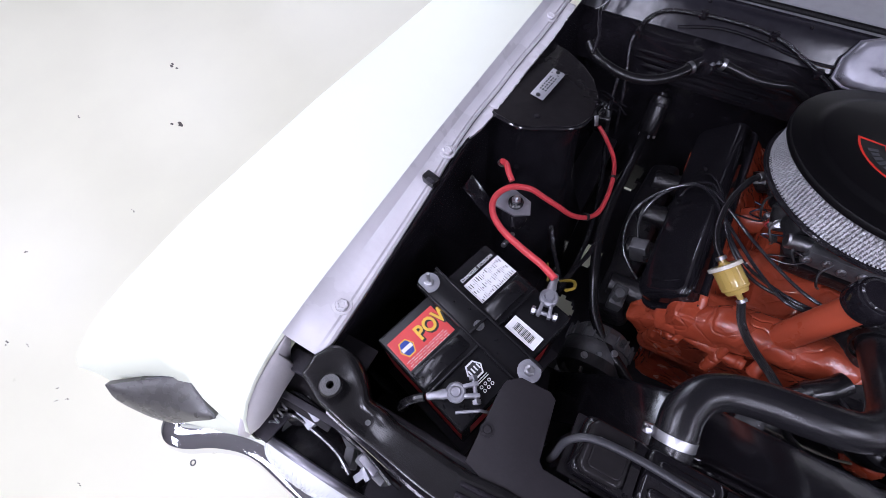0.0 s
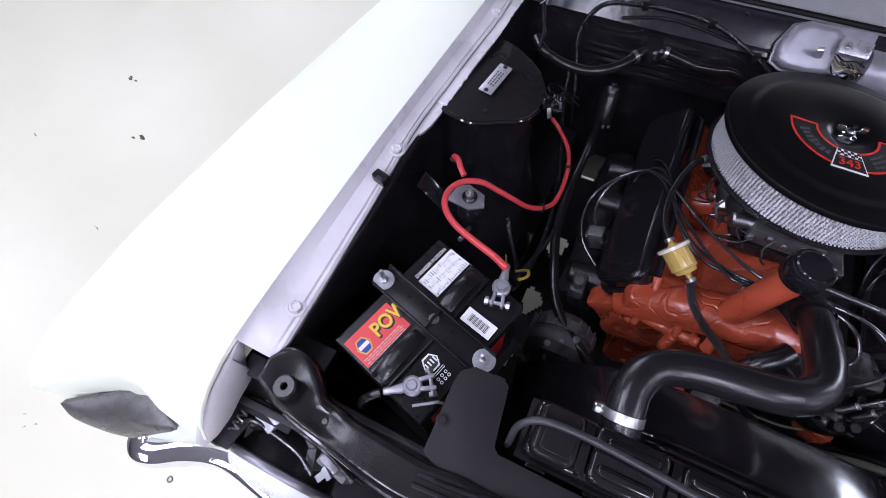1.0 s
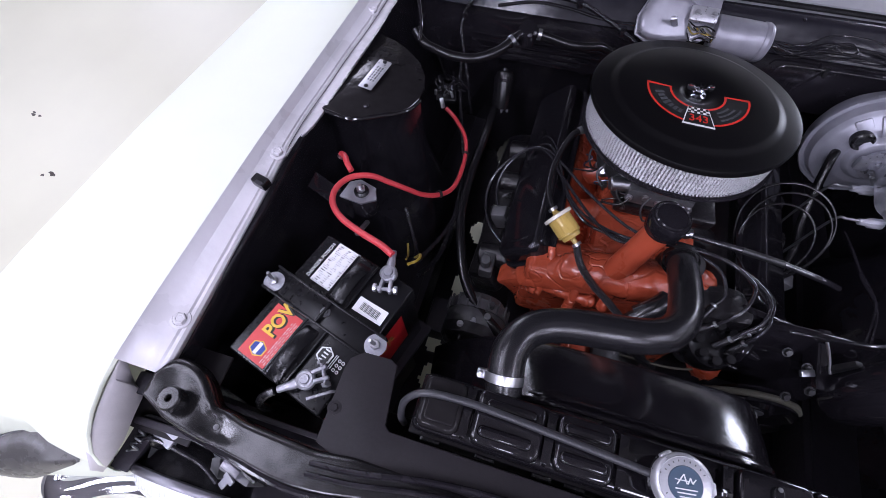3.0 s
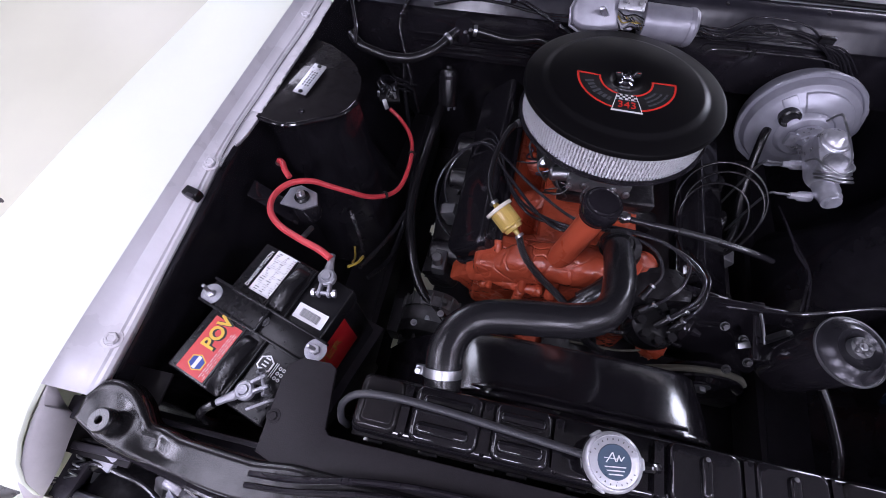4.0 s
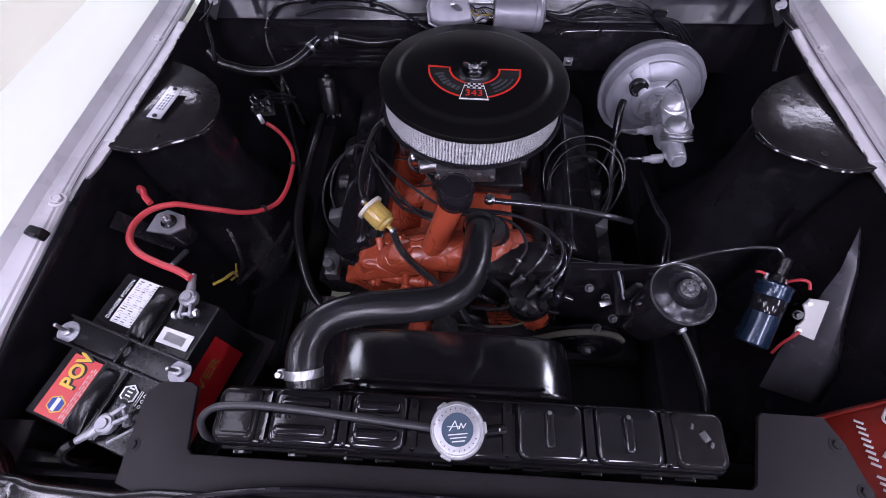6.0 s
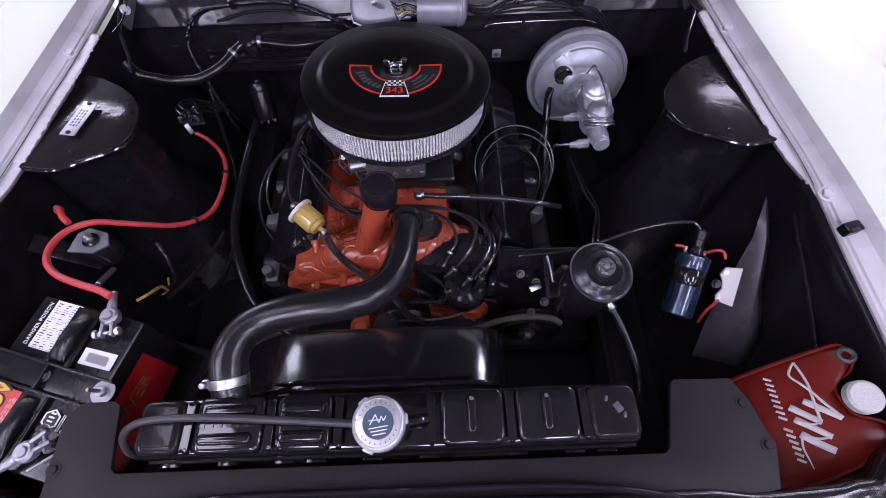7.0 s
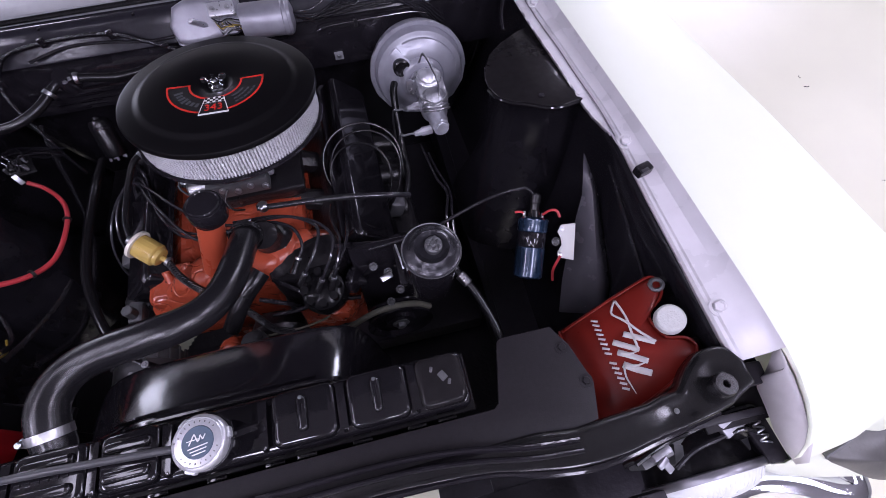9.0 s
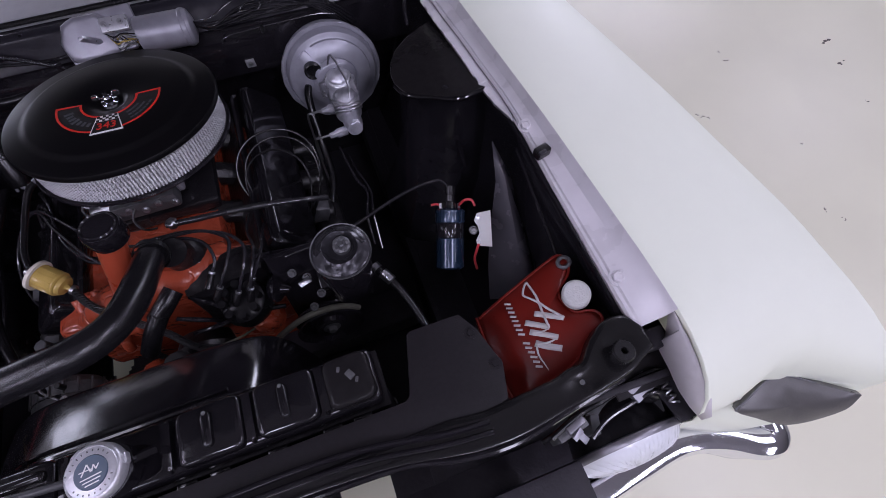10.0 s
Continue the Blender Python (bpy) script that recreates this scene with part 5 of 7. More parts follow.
for j in range(NH + 1):
    zz = -0.021 - 0.0605 * j / NH
    ring = []
    for i in range(NS):
        a = 6.283185 * i / NS
        r = 0.1685 + (0.0012 if j % 2 else -0.0008) + mesh_rng.uniform(-0.0007, 0.0007)
        ring.append(b.verts.new(AC @ Vector((r * math.cos(a), r * math.sin(a), zz))))
    rings.append(ring)
for j, (a, c) in enumerate(zip(rings, rings[1:])):
    for i in range(NS):
        if (i + 2 * (j % 2)) % 4 > 1 or (i + 2 * (j % 2)) % 4 == 0 and (j % 3 == 0 or mesh_rng.random() < 0.2):
            b.faces.new((a[i], c[i], c[(i + 1) % NS], a[(i + 1) % NS]))
part("filter_mesh", b, MESH, ac, "silver expanded metal filter mesh", smooth=False)
part("filter_paper", lathe([(0.163, -0.020), (0.163, -0.083)], AC, 64), mat("grey_filter_paper", (0.30, 0.295, 0.295), 0.9), ac)
stud = part("wing_nut", lathe([(0.016, -0.005), (0.015, -0.001), (0.008, 0.001), (0.0075, 0.008), (0.005, 0.011), (0.0035, 0.012), (0.0035, 0.019), (0, 0.0195)], AC, 20), CHROME, ac, "chrome wing nut")
for s in (-1, 1):
    part("wing", box((0.012, 0.003, 0.007), AC @ pose(s * 0.0105, s * 0.002, 0.009, 0, s * -28, s * 12), 0.0014), CHROME, stud)
    part("wing_tip", lathe([(0, -0.0025), (0.0055, -0.002), (0.0065, 0), (0.0055, 0.002), (0, 0.0025)], AC @ pose(s * 0.0160, s * 0.003, 0.0125, 90, 0, s * 12), 14), CHROME, stud)


def band(r0, r1, a0, a1, h, n=24):
    out = arc(0, 0, r1, a0, a1, n) + arc(0, 0, r0, a1, a0, n)
    return prism(out, 0.0012, 0.0012 + h, AC)


DA, DB, R0, R1 = 176, 364, 0.044, 0.086
field = part("decal_field", band(R0, R1, DA, DB, 0.0006), INK, lid, "black arched decal with a red border")
part("decal_border", join(join(band(R1 - 0.0035, R1, DA, DB, 0.0011), band(R0, R0 + 0.0035, DA, DB, 0.0011)), join(band(R0, R1, DA, DA + 3.2, 0.0011, 2), band(R0, R1, DB - 3.2, DB, 0.0011, 2))), REDINK, lid)
trap = [(-0.0165, -0.044), (0.0165, -0.044), (0.026, -0.089), (-0.026, -0.089)]
part("badge_frame", prism(trap[::-1], 0.0012, 0.0030, AC), PAPER, lid, "white framed badge")
part("badge_field", prism([(-0.0185, -0.060), (0.0185, -0.060), (0.0235, -0.0865), (-0.0235, -0.0865)][::-1], 0.0012, 0.0034, AC), INK, lid)
bm = None
for r in range(3):
    for c in range(7):
        if (r + c) % 2 == 0:
            wdt = 0.0046
            bm = box((wdt, 0.0045, 0.0008), AC @ pose((c - 3) * wdt * (1 + 0.04 * r), -0.0475 - 0.0046 * r, 0.0033), bm=bm)
part("checkers", bm, INK, lid)
part("digits", text_bm("343", 0.0235, AC @ pose(0, -0.0735, 0.0038) @ Matrix.Diagonal((0.92, 1, 1, 1))), REDINK, lid)
for k in range(7):
    a = radians(196 + 8.0 * k)
    part("decal_bar", box((0.0055, (0.015, 0.011, 0.012, 0.015, 0.010, 0.010, 0.010)[k], 0.0006), AC @ pose(0.066 * math.cos(a), 0.066 * math.sin(a), 0.0021, 0, 0, math.degrees(a) + 90)), GREYINK, lid)
for k in range(3):
    for n in range(6 - k):
        a = radians(302 + 7 * n + 2 * k)
        rr = 0.074 - 0.009 * k
        part("decal_bar", box((0.0065, 0.0035, 0.0006), AC @ pose(rr * math.cos(a), rr * math.sin(a), 0.0021, 0, 0, math.degrees(a) + 90)), GREYINK, lid)

# ---- battery ----
BM = pose(-0.5085, 0.0735, 0.875, 0, 0, -17.0)
bat = thing("battery", (-0.5085, 0.0735, 0.66), "black car battery with red and white labels, clamped in its tray", "battery")
case = part("case", box((0.172, 0.224, 0.20), BM @ pose(0, 0, -0.103), 0.006, 3), PLASTIC, bat)
part("lid_edge", box((0.177, 0.229, 0.035), BM @ pose(0, 0, -0.0185), 0.005, 3), PLASTIC, bat)
part("vent_strip", box((0.036, 0.218, 0.008), BM @ pose(0.003, 0, 0.002), 0.003), PLASTIC, bat)
for s in (-1, 1):
    part("lid_rib", box((0.004, 0.22, 0.006), BM @ pose(0.003 + s * 0.019, 0, 0.003), 0.001), PLASTIC, bat)
for k in (-0.075, -0.04, 0.04, 0.075):
    part("lid_rib", box((0.034, 0.003, 0.004), BM @ pose(0.003, k, 0.006), 0.001), PLASTIC, bat)
for s, far in ((-1, 0.092), (1, 0.084)):
    rows = []
    for i in range(13):
        u = i / 12
        yy, zz = s * (0.020 + far * u), 0.0035 + 0.013 * math.sin(math.pi * u) ** 0.8
        rows.append([BM @ Vector((0.003 + dx, yy, zz + dz)) for dx, dz in ((-0.0125, -0.006), (-0.012, 0.0), (-0.0095, 0.0012), (0.0095, 0.0012), (0.012, 0.0), (0.0125, -0.006))])
    part("carry_strap", loft(rows), PLASTIC, bat, "arched black carrying strap")
rl = part("red_label", box((0.0565, 0.087, 0.0008), BM @ pose(-0.0435, -0.0655, 0.0016)), LABELRED, bat, "red label with yellow lettering", smooth=False)
part("label_words", text_bm("POW", 0.026, BM @ pose(-0.0505, -0.036, 0.0026, 0, 0, 90) @ Matrix.Diagonal((1.05, 1.2, 1, 1)), bold=0.0007), YELLOW, rl)
part("label_shadow", text_bm("POW", 0.026, BM @ pose(-0.0480, -0.0350, 0.0019, 0, 0, 90) @ Matrix.Diagonal((1.05, 1.2, 1, 1)), bold=0.0016), INK, rl)
hexo = [(0.0125 * math.cos(radians(60 * k + 30)), 0.0105 * math.sin(radians(60 * k + 30))) for k in range(6)]
part("emblem_edge", prism([(x * 1.18, y * 1.18) for x, y in hexo], 0, 0.0003, BM @ pose(-0.0475, -0.0905, 0.0021, 0, 0, 0)), YELLOW, rl)
part("emblem", prism(hexo, 0, 0.0007, BM @ pose(-0.0475, -0.0905, 0.0021, 0, 0, 0)), BLUE, rl)
part("emblem_bar", box((0.006, 0.018, 0.0005), BM @ pose(-0.0475, -0.0905, 0.0030)), PAPER, rl)
bm = None
for k in range(4):
    for n in range(9):
        bm = box((0.0008, 0.0068 - 0.0012 * ((n + k) % 3), 0.0004), BM @ pose(-0.0195 - 0.0036 * k, -0.100 + 0.0082 * n - 0.002 * (k % 2), 0.0022), bm=bm)
part("fine_print", bm, PAPER, rl)
# white hazard label, printed in rows of small pictograms
hz = part("hazard_label", box((0.044, 0.075, 0.0008), BM @ pose(-0.037, 0.0740, 0.0016)), PAPER, bat, "white hazard label", smooth=False)
bm = None
random.seed(5)
for r in range(5):
    for c in range(3):
        bx, by = -0.0512 + 0.0142 * c, 0.045 + 0.0145 * r
        bm = box((0.0125, 0.0004, 0.0003), BM @ pose(bx, by - 0.007, 0.0022), bm=bm)
        for q in range(3):
            bm = box((random.uniform(0.002, 0.009), random.uniform(0.0006, 0.0016), 0.0003), BM @ pose(bx + random.uniform(-0.002, 0.002), by - 0.004 + 0.004 * q, 0.0022), bm=bm)
part("hazard_print", bm, INK, hz)
part("warning_words", text_bm("DANGER POISON", 0.0085, BM @ pose(-0.0660, 0.072, 0.0020, 0, 0, 90)), PAPER, bat)
bl = part("barcode_label", box((0.053, 0.024, 0.0008), BM @ pose(0.055, 0.0467, 0.0016, 0, 0, 2)), PAPER, bat, "white bar code label", smooth=False)
bm = None
for k in range(16):
    bm = box((0.0007 + 0.0009 * ((k * 7) % 3) / 2, 0.013, 0.0003), BM @ pose(0.0385 + 0.0022 * k, 0.0462, 0.0022, 0, 0, 2), bm=bm)
part("bar_code", bm, INK, bl)
part("emblem", prism([(x * 1.1, y * 1.3) for x, y in hexo], 0, 0.0005, BM @ pose(0.042, -0.043, 0.0016)), PAPER, bat)
part("emblem", prism([(x * 0.86, y * 1.08) for x, y in hexo], 0, 0.0003, BM @ pose(0.042, -0.043, 0.0022)), INK, bat)
bm = None
for k in range(4):
    bm = box((0.0085, 0.0022, 0.0003), BM @ pose(0.042, -0.0508 + 0.0052 * k, 0.0026), bm=bm)
part("emblem_bar", bm, PAPER, bat)
bm = None
for r in range(3):
    for c in range(2):
        bm = lathe([(0.0015, 0), (0.0026, 0), (0.0026, 0.0005), (0.0015, 0.0005)], BM @ pose(0.066 + 0.0065 * c, -0.053 + 0.0075 * r, 0.0016), 12, bm)
for r in range(2):
    bm = box((0.0012, 0.022, 0.0004), BM @ pose(0.057 + 0.003 * r, -0.044, 0.0016), bm=bm)
part("dial_print", bm, PAPER, bat)
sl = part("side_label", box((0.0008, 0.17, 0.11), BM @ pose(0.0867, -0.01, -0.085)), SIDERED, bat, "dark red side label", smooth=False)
part("side_words", text_bm("POWER", 0.034, BM @ pose(0.0873, -0.01, -0.075, 90, 0, 90)), mat("dark_yellow_print", (0.20, 0.12, 0.02), 0.5), sl)
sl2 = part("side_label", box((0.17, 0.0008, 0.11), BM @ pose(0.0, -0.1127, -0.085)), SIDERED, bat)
# hold-down bar with two studs
for s in (-1, 1):
    part("hold_down_flange", box((0.214, 0.004, 0.014), BM @ pose(0, 0.004 + s * 0.019, 0.010), 0.001), PLASTIC, bat)
hd = part("hold_down_bar", box((0.214, 0.040, 0.005), BM @ pose(0, 0.004, 0.007), 0.001), PLASTIC, bat, "black hold-down bar")
part("cross_rib", box((0.004, 0.036, 0.012), BM @ pose(0.003, 0.004, 0.012), 0.001), PLASTIC, hd)
part("centre_screw", bolt(BM @ pose(0.003, 0.006, 0.010), 0.005, 0.008), DULL, hd)
for s in (-1, 1):
    m = BM @ pose(s * 0.0975, 0.004 + 0.004 * s, 0.010)
    ws = part("washer", lathe([(0, 0), (0.0165, 0), (0.0165, 0.0015), (0.006, 0.002)], m, 28), LEAD, hd, "zinc washer and stud")
    part("nut", lathe([(0.0075, 0.0015), (0.0075, 0.007), (0.006, 0.008), (0, 0.008)], m, 6), STEEL, ws)
    part("stud", cyl(0.0028, 0.022, m @ pose(0, 0, 0.005, 6 * s, -8), 10, 0.0005), STEEL, ws)


def terminal(mp, ang, name, long_nose):
    t = thing(name, mp, "grey lead battery cable clamp" + (" on the negative post" if long_nose else " joined to the red cable"), "battery terminal", "battery clamps")
    m = pose(*mp, 0, 0, ang) @ Matrix.Diagonal((0.84, 0.84, 0.95, 1))
    part("clamp_ring", lathe([(0.009, 0), (0.016, 0.001), (0.0165, 0.010), (0.013, 0.013), (0.009, 0.013), (0.009, 0)], m, 24), LEAD, t)
    part("post", lathe([(0.0088, -0.01), (0.0085, 0.014), (0.0075, 0.0155), (0, 0.0155)], m, 20), LEAD, t)
    for s in (-1, 1):
        part("jaw", box((0.0065, 0.026, 0.011), m @ pose(s * 0.0085, -0.025, 0.0065, 0, 0, s * 5), 0.002), LEAD, t)
    part("barrel", lathe([(0.0075, 0.012), (0.0080, 0.020), (0.0062, 0.032), (0.0058, 0.046), (0.0045, 0.048)], m @ pose(0, 0, 0.006, -90) @ Matrix.Diagonal((1.05, 0.8, 1, 1)), 16), LEAD, t)
    part("clamp_bolt", cyl(0.0035, 0.046, m @ pose(-0.023, -0.031, 0.007, 0, 90), 10, 0.0005), LEAD, t)
    for s in (-1, 1):
        part("nut", lathe([(0, 0), (0.0075, 0), (0.0075, 0.006), (0, 0.006)], m @ pose(s * 0.019 - 0.003, -0.031, 0.007, 0, 90), 6), STEEL, t)
    return t


terminal((-0.432, 0.162, 0.886), 8, "battery_terminal", False)
terminal((-0.487, -0.022, 0.886), 126, "battery_terminal", True)
nc = thing("ground_cable", (-0.56, -0.01, 0.88), "short black ground cable from the negative post", "cable")
part("cable", tube([(-0.522, -0.048, 0.892), (-0.534, -0.057, 0.888), (-0.546, -0.066, 0.868), (-0.556, -0.070, 0.82), (-0.57, -0.06, 0.70)], 0.006, 10), RUBBER, nc)
part("pigtail", tube([(-0.475, -0.045, 0.893), (-0.455, -0.032, 0.893), (-0.446, -0.026, 0.891), (-0.436, -0.022, 0.880)], 0.0021, 8), LEAD, nc)

tr = thing("battery_tray", (-0.51, 0.07, 0.66), "black steel battery tray", "battery tray")
part("tray", box((0.20, 0.25, 0.012), BM @ pose(0, 0, -0.212), 0.003), DEEP, tr)
part("stand", box((0.12, 0.18, 0.27), BM @ pose(0, 0, -0.35), 0.01), DEEP, tr)

rc = thing("red_battery_cable", (-0.5, 0.4, 0.8), "thick red positive battery cable in a loop", "cable")
part("cable", tube([(-0.436, 0.192, 0.897), (-0.462, 0.205, 0.895), (-0.500, 0.218, 0.892), (-0.545, 0.238, 0.886), (-0.575, 0.265, 0.880), (-0.586, 0.300, 0.872), (-0.574, 0.334, 0.864), (-0.545, 0.355, 0.852), (-0.518, 0.366, 0.828), (-0.489, 0.378, 0.800), (-0.466, 0.394, 0.768), (-0.445, 0.416, 0.742), (-0.428, 0.444, 0.722), (-0.420, 0.476, 0.710), (-0.420, 0.530, 0.699), (-0.428, 0.59, 0.691), (-0.446, 0.634, 0.693), (-0.478, 0.668, 0.702), (-0.502, 0.675, 0.722)], lambda u: 0.0058 - 0.0011 * u, 14, 6), REDWIRE, rc)
part("end_lug", box((0.010, 0.024, 0.003), pose(-0.512, 0.678, 0.732, 60, 0, 40), 0.001), STEEL, rc)
for p, q in (((-0.425, 0.575, 0.693), (-0.05, 1, 0)), ((-0.440, 0.424, 0.737), (0.5, 0.7, -0.4))):
    part("cable_tie", lathe([(0.007, -0.003), (0.0085, -0.003), (0.0085, 0.003), (0.007, 0.003)], axes(p, q), 16), INK, rc)
part("short_lead", tube([(-0.576, 0.345, 0.868), (-0.588, 0.356, 0.872), (-0.600, 0.372, 0.870), (-0.612, 0.380, 0.864)], 0.0055, 10), REDWIRE, rc)
part("short_lead_lug", lathe([(0.004, 0), (0.008, 0), (0.008, 0.002), (0.004, 0.002), (0.004, 0)], axes((-0.612, 0.378, 0.858), (0.3, 0.2, 1)), 14), STEEL, rc)

so = thing("starter_relay", (-0.555, 0.335, 0.80), "silver metal starter relay on the inner fender", "relay")
part("bracket", prism([(-0.595, 0.310), (-0.588, 0.346), (-0.570, 0.356), (-0.535, 0.345), (-0.525, 0.320), (-0.55, 0.305)], 0.826, 0.830), LEAD, so)
part("bracket_leg", box((0.11, 0.035, 0.004), pose(-0.62, 0.325, 0.80, 0, 50), 0.001), BLACK, so)
part("can", lathe([(0, -0.05), (0.024, -0.05), (0.026, -0.045), (0.026, -0.006), (0.022, 0.0), (0, 0.0)], pose(-0.558, 0.330, 0.8255), 24), BLACK, so)
part("insulator", lathe([(0.014, 0.0), (0.014, 0.004), (0.010, 0.007), (0, 0.007)], pose(-0.558, 0.330, 0.830), 20), RUBBER, so)
part("terminal_stud", cyl(0.004, 0.022, pose(-0.558, 0.330, 0.83), 10, 0.001), STEEL, so)
part("nut", cyl(0.0085, 0.006, pose(-0.558, 0.330, 0.837), 6), STEEL, so)
part("switch_stud", cyl(0.005, 0.05, pose(-0.545, 0.300, 0.775, 60), 8, 0.001), STEEL, so)


# ---- brake booster and master cylinder ----
BX = axes((0.412, 0.80, 0.728), (0.0, -0.98, 0.20))
bo = thing("brake_booster", (0.412, 0.85, 0.70), "silver painted round brake booster on the firewall", "brake booster")
part("rear_shell", lathe([(0, -0.07), (0.06, -0.07), (0.095, -0.055), (0.112, -0.03), (0.116, -0.005), (0.120, -0.003), (0.1215, 0.002), (0.120, 0.007), (0.113, 0.008)], BX, 64), SILVER, bo)
shell = part("front_shell", lathe([(0.114, 0.006), (0.1105, 0.004), (0.1085, 0.007), (0.1065, 0.020), (0.1045, 0.0235), (0.1005, 0.025), (0.093, 0.0265), (0.090, 0.0285), (0.072, 0.040), (0.067, 0.0425), (0.058, 0.0435), (0.054, 0.045), (0.047, 0.056), (0.044, 0.058), (0, 0.058)], BX, 64), SILVER, bo)
for k in range(16):
    part("crimp_tab", box((0.018, 0.004, 0.011), BX @ pose(0, 0, 0, 0, 0, 22.5 * k) @ pose(0, 0.1195, 0.003), 0.0015, 1), SILVER, bo)
part("pressed_step", lathe([(0.052, 0.044), (0.056, 0.0485), (0.066, 0.0475), (0.084, 0.0375), (0.0905, 0.0325), (0.092, 0.027)], BX, 48, sweep=165, start=-52), SILVER, shell)
part("rib", box((0.028, 0.055, 0.012), BX @ pose(-0.045, 0.050, 0.036, -22, 0, 40), 0.005), SILVER, shell)
gm = BX @ pose(-0.046, 0.036, 0.046)
gr2 = part("grommet", lathe([(0.0205, -0.008), (0.0205, 0.006), (0.017, 0.009), (0.013, 0.004), (0, 0.002)], gm, 24), RUBBER, bo, "black rubber check valve grommet")
vh = thing("vacuum_hose", (0.35, 0.70, 0.70), "thin black brake vacuum hose", "hose")
part("hose", tube([(0.350, 0.775, 0.735), (0.338, 0.745, 0.725), (0.334, 0.715, 0.70), (0.333, 0.68, 0.665), (0.332, 0.64, 0.63), (0.33, 0.58, 0.60), (0.30, 0.50, 0.57)], 0.009, 12), RUBBER, vh)

mc = thing("master_cylinder", (0.412, 0.64, 0.76), "cast aluminium master cylinder with a wire bail", "master cylinder")
MX = axes((0.412, 0.735, 0.745), (0.0, -0.98, 0.17))
part("bore", lathe([(0, 0), (0.034, 0.0), (0.034, 0.010), (0.021, 0.014), (0.021, 0.165), (0.018, 0.175), (0.0165, 0.19), (0, 0.19)], MX, 28), CAST, mc)
part("flange", box((0.085, 0.03, 0.012), MX @ pose(0, 0, 0.008), 0.005), CAST, mc)
res = part("reservoir", lumpy(prism(rounded(0.060, 0.112, 0.026, 6), -0.050, 0.0, pose(0.412, 0.640, 0.812, 8), bevel=0.004), 0.0012, 60, 1), CAST, mc)
for k, (yy, zz) in enumerate(((0.667, 0.816), (0.612, 0.808))):
    cm1 = pose(0.412, yy, zz, 8)
    lidp = part("reservoir_cap", lathe([(0.0255, -0.006), (0.0265, -0.002), (0.0265, 0.003), (0.0235, 0.0048), (0.0225, 0.0075), (0.0205, 0.0095), (0.009, 0.0165), (0.005, 0.0180), (0, 0.0182)], cm1, 36 if k == 0 else 9), CAST if k == 0 else LEAD, res, "cone shaped cap" if k == 0 else "faceted grey cap")
    part("cap_ring", lathe([(0.0262, -0.001), (0.0282, 0.0008), (0.0262, 0.0026)], cm1, 36), STEEL, lidp)
part("bail", tube([(0.400, 0.712, 0.820), (0.408, 0.706, 0.846), (0.416, 0.690, 0.842), (0.420, 0.665, 0.838), (0.424, 0.640, 0.832), (0.424, 0.612, 0.826), (0.414, 0.592, 0.812), (0.414, 0.583, 0.790)], 0.0022, 8), STEEL, mc)
for s in (-1, 1):
    part("bail", tube([(0.412 + s * 0.031, 0.645, 0.775), (0.412 + s * 0.031, 0.630, 0.800), (0.412 + s * 0.026, 0.606, 0.812), (0.412 + s * 0.010, 0.590, 0.814), (0.412, 0.586, 0.812)], 0.0022, 8), STEEL, mc)
for yy in (0.598, 0.589, 0.580):
    part("bail_loop", tube([(0.384, yy + 0.016, 0.786), (0.388, yy, 0.804), (0.412, yy - 0.010, 0.812), (0.436, yy, 0.804), (0.440, yy + 0.016, 0.786)], 0.0026, 8), STEEL, mc)
part("spring_clip", tube([(0.372 + 0.004 * math.cos(k * 1.4), 0.664 + 0.0015 * k, 0.775 + 0.004 * math.sin(k * 1.4)) for k in range(12)], 0.0016, 6, 2), STEEL, mc)
part("end_plug", lathe([(0.017, 0), (0.017, 0.008), (0.013, 0.012), (0.013, 0.018), (0, 0.018)], axes((0.414, 0.562, 0.776), (0.05, -0.95, 0.25)), 8), CAST, mc)
for yy, zz in ((0.66, 0.745), (0.575, 0.752)):
    ft = part("outlet_fitting", lathe([(0.010, 0), (0.010, 0.022), (0.007, 0.026), (0.006, 0.04), (0, 0.04)], axes((0.395, yy, zz), (-1, -0.1, 0)), 8), CAST, mc)
    bl2 = part("brake_line", tube([(0.36, yy - 0.003, zz), (0.335, yy - 0.005, zz + 0.002), (0.32, yy, zz - 0.02), (0.32, yy + 0.01, zz - 0.2)], 0.0025, 8), STEEL, mc)

# ---- power steering reservoir ----
ps = thing("steering_pump", (0.325, 0.222, 0.74), "black steering pump with a dished chrome filler cap", "steering pump")
PM = pose(0.313, 0.205, 0.898, 5, 2)
part("can", lathe([(0.040, -0.16), (0.044, -0.15), (0.044, -0.03), (0.040, -0.018)], PM, 32), BLACK, ps)
part("rim", lathe([(0.0460, -0.012), (0.0480, -0.0115), (0.0490, -0.0085), (0.0480, -0.0065), (0.0462, -0.0075)], PM, 64), DULL, ps, "bright worn rim")
CAPBLACK = mat("pitted_black_enamel", (0.030, 0.029, 0.034), 0.24, 0.5, 90, 0.3, 0.10, 190, spec=0.5, rvary=0.05)
part("dish", lathe([(0.0465, -0.0075), (0.043, -0.0065), (0.036, 0.0010), (0.0300, 0.0052), (0.0285, 0.0060), (0.0272, 0.0050), (0.0225, -0.0010), (0.017, -0.0042), (0, -0.0050)], PM, 64), CAPBLACK, ps, "black domed cover")
cp = part("filler_cap", lathe([(0.0145, -0.006), (0.0142, 0.005), (0.0105, 0.0075), (0.009, 0.0065), (0, 0.0065)], PM @ pose(0.004, 0.004, 0), 28), DULL, ps, "ribbed grey filler cap")
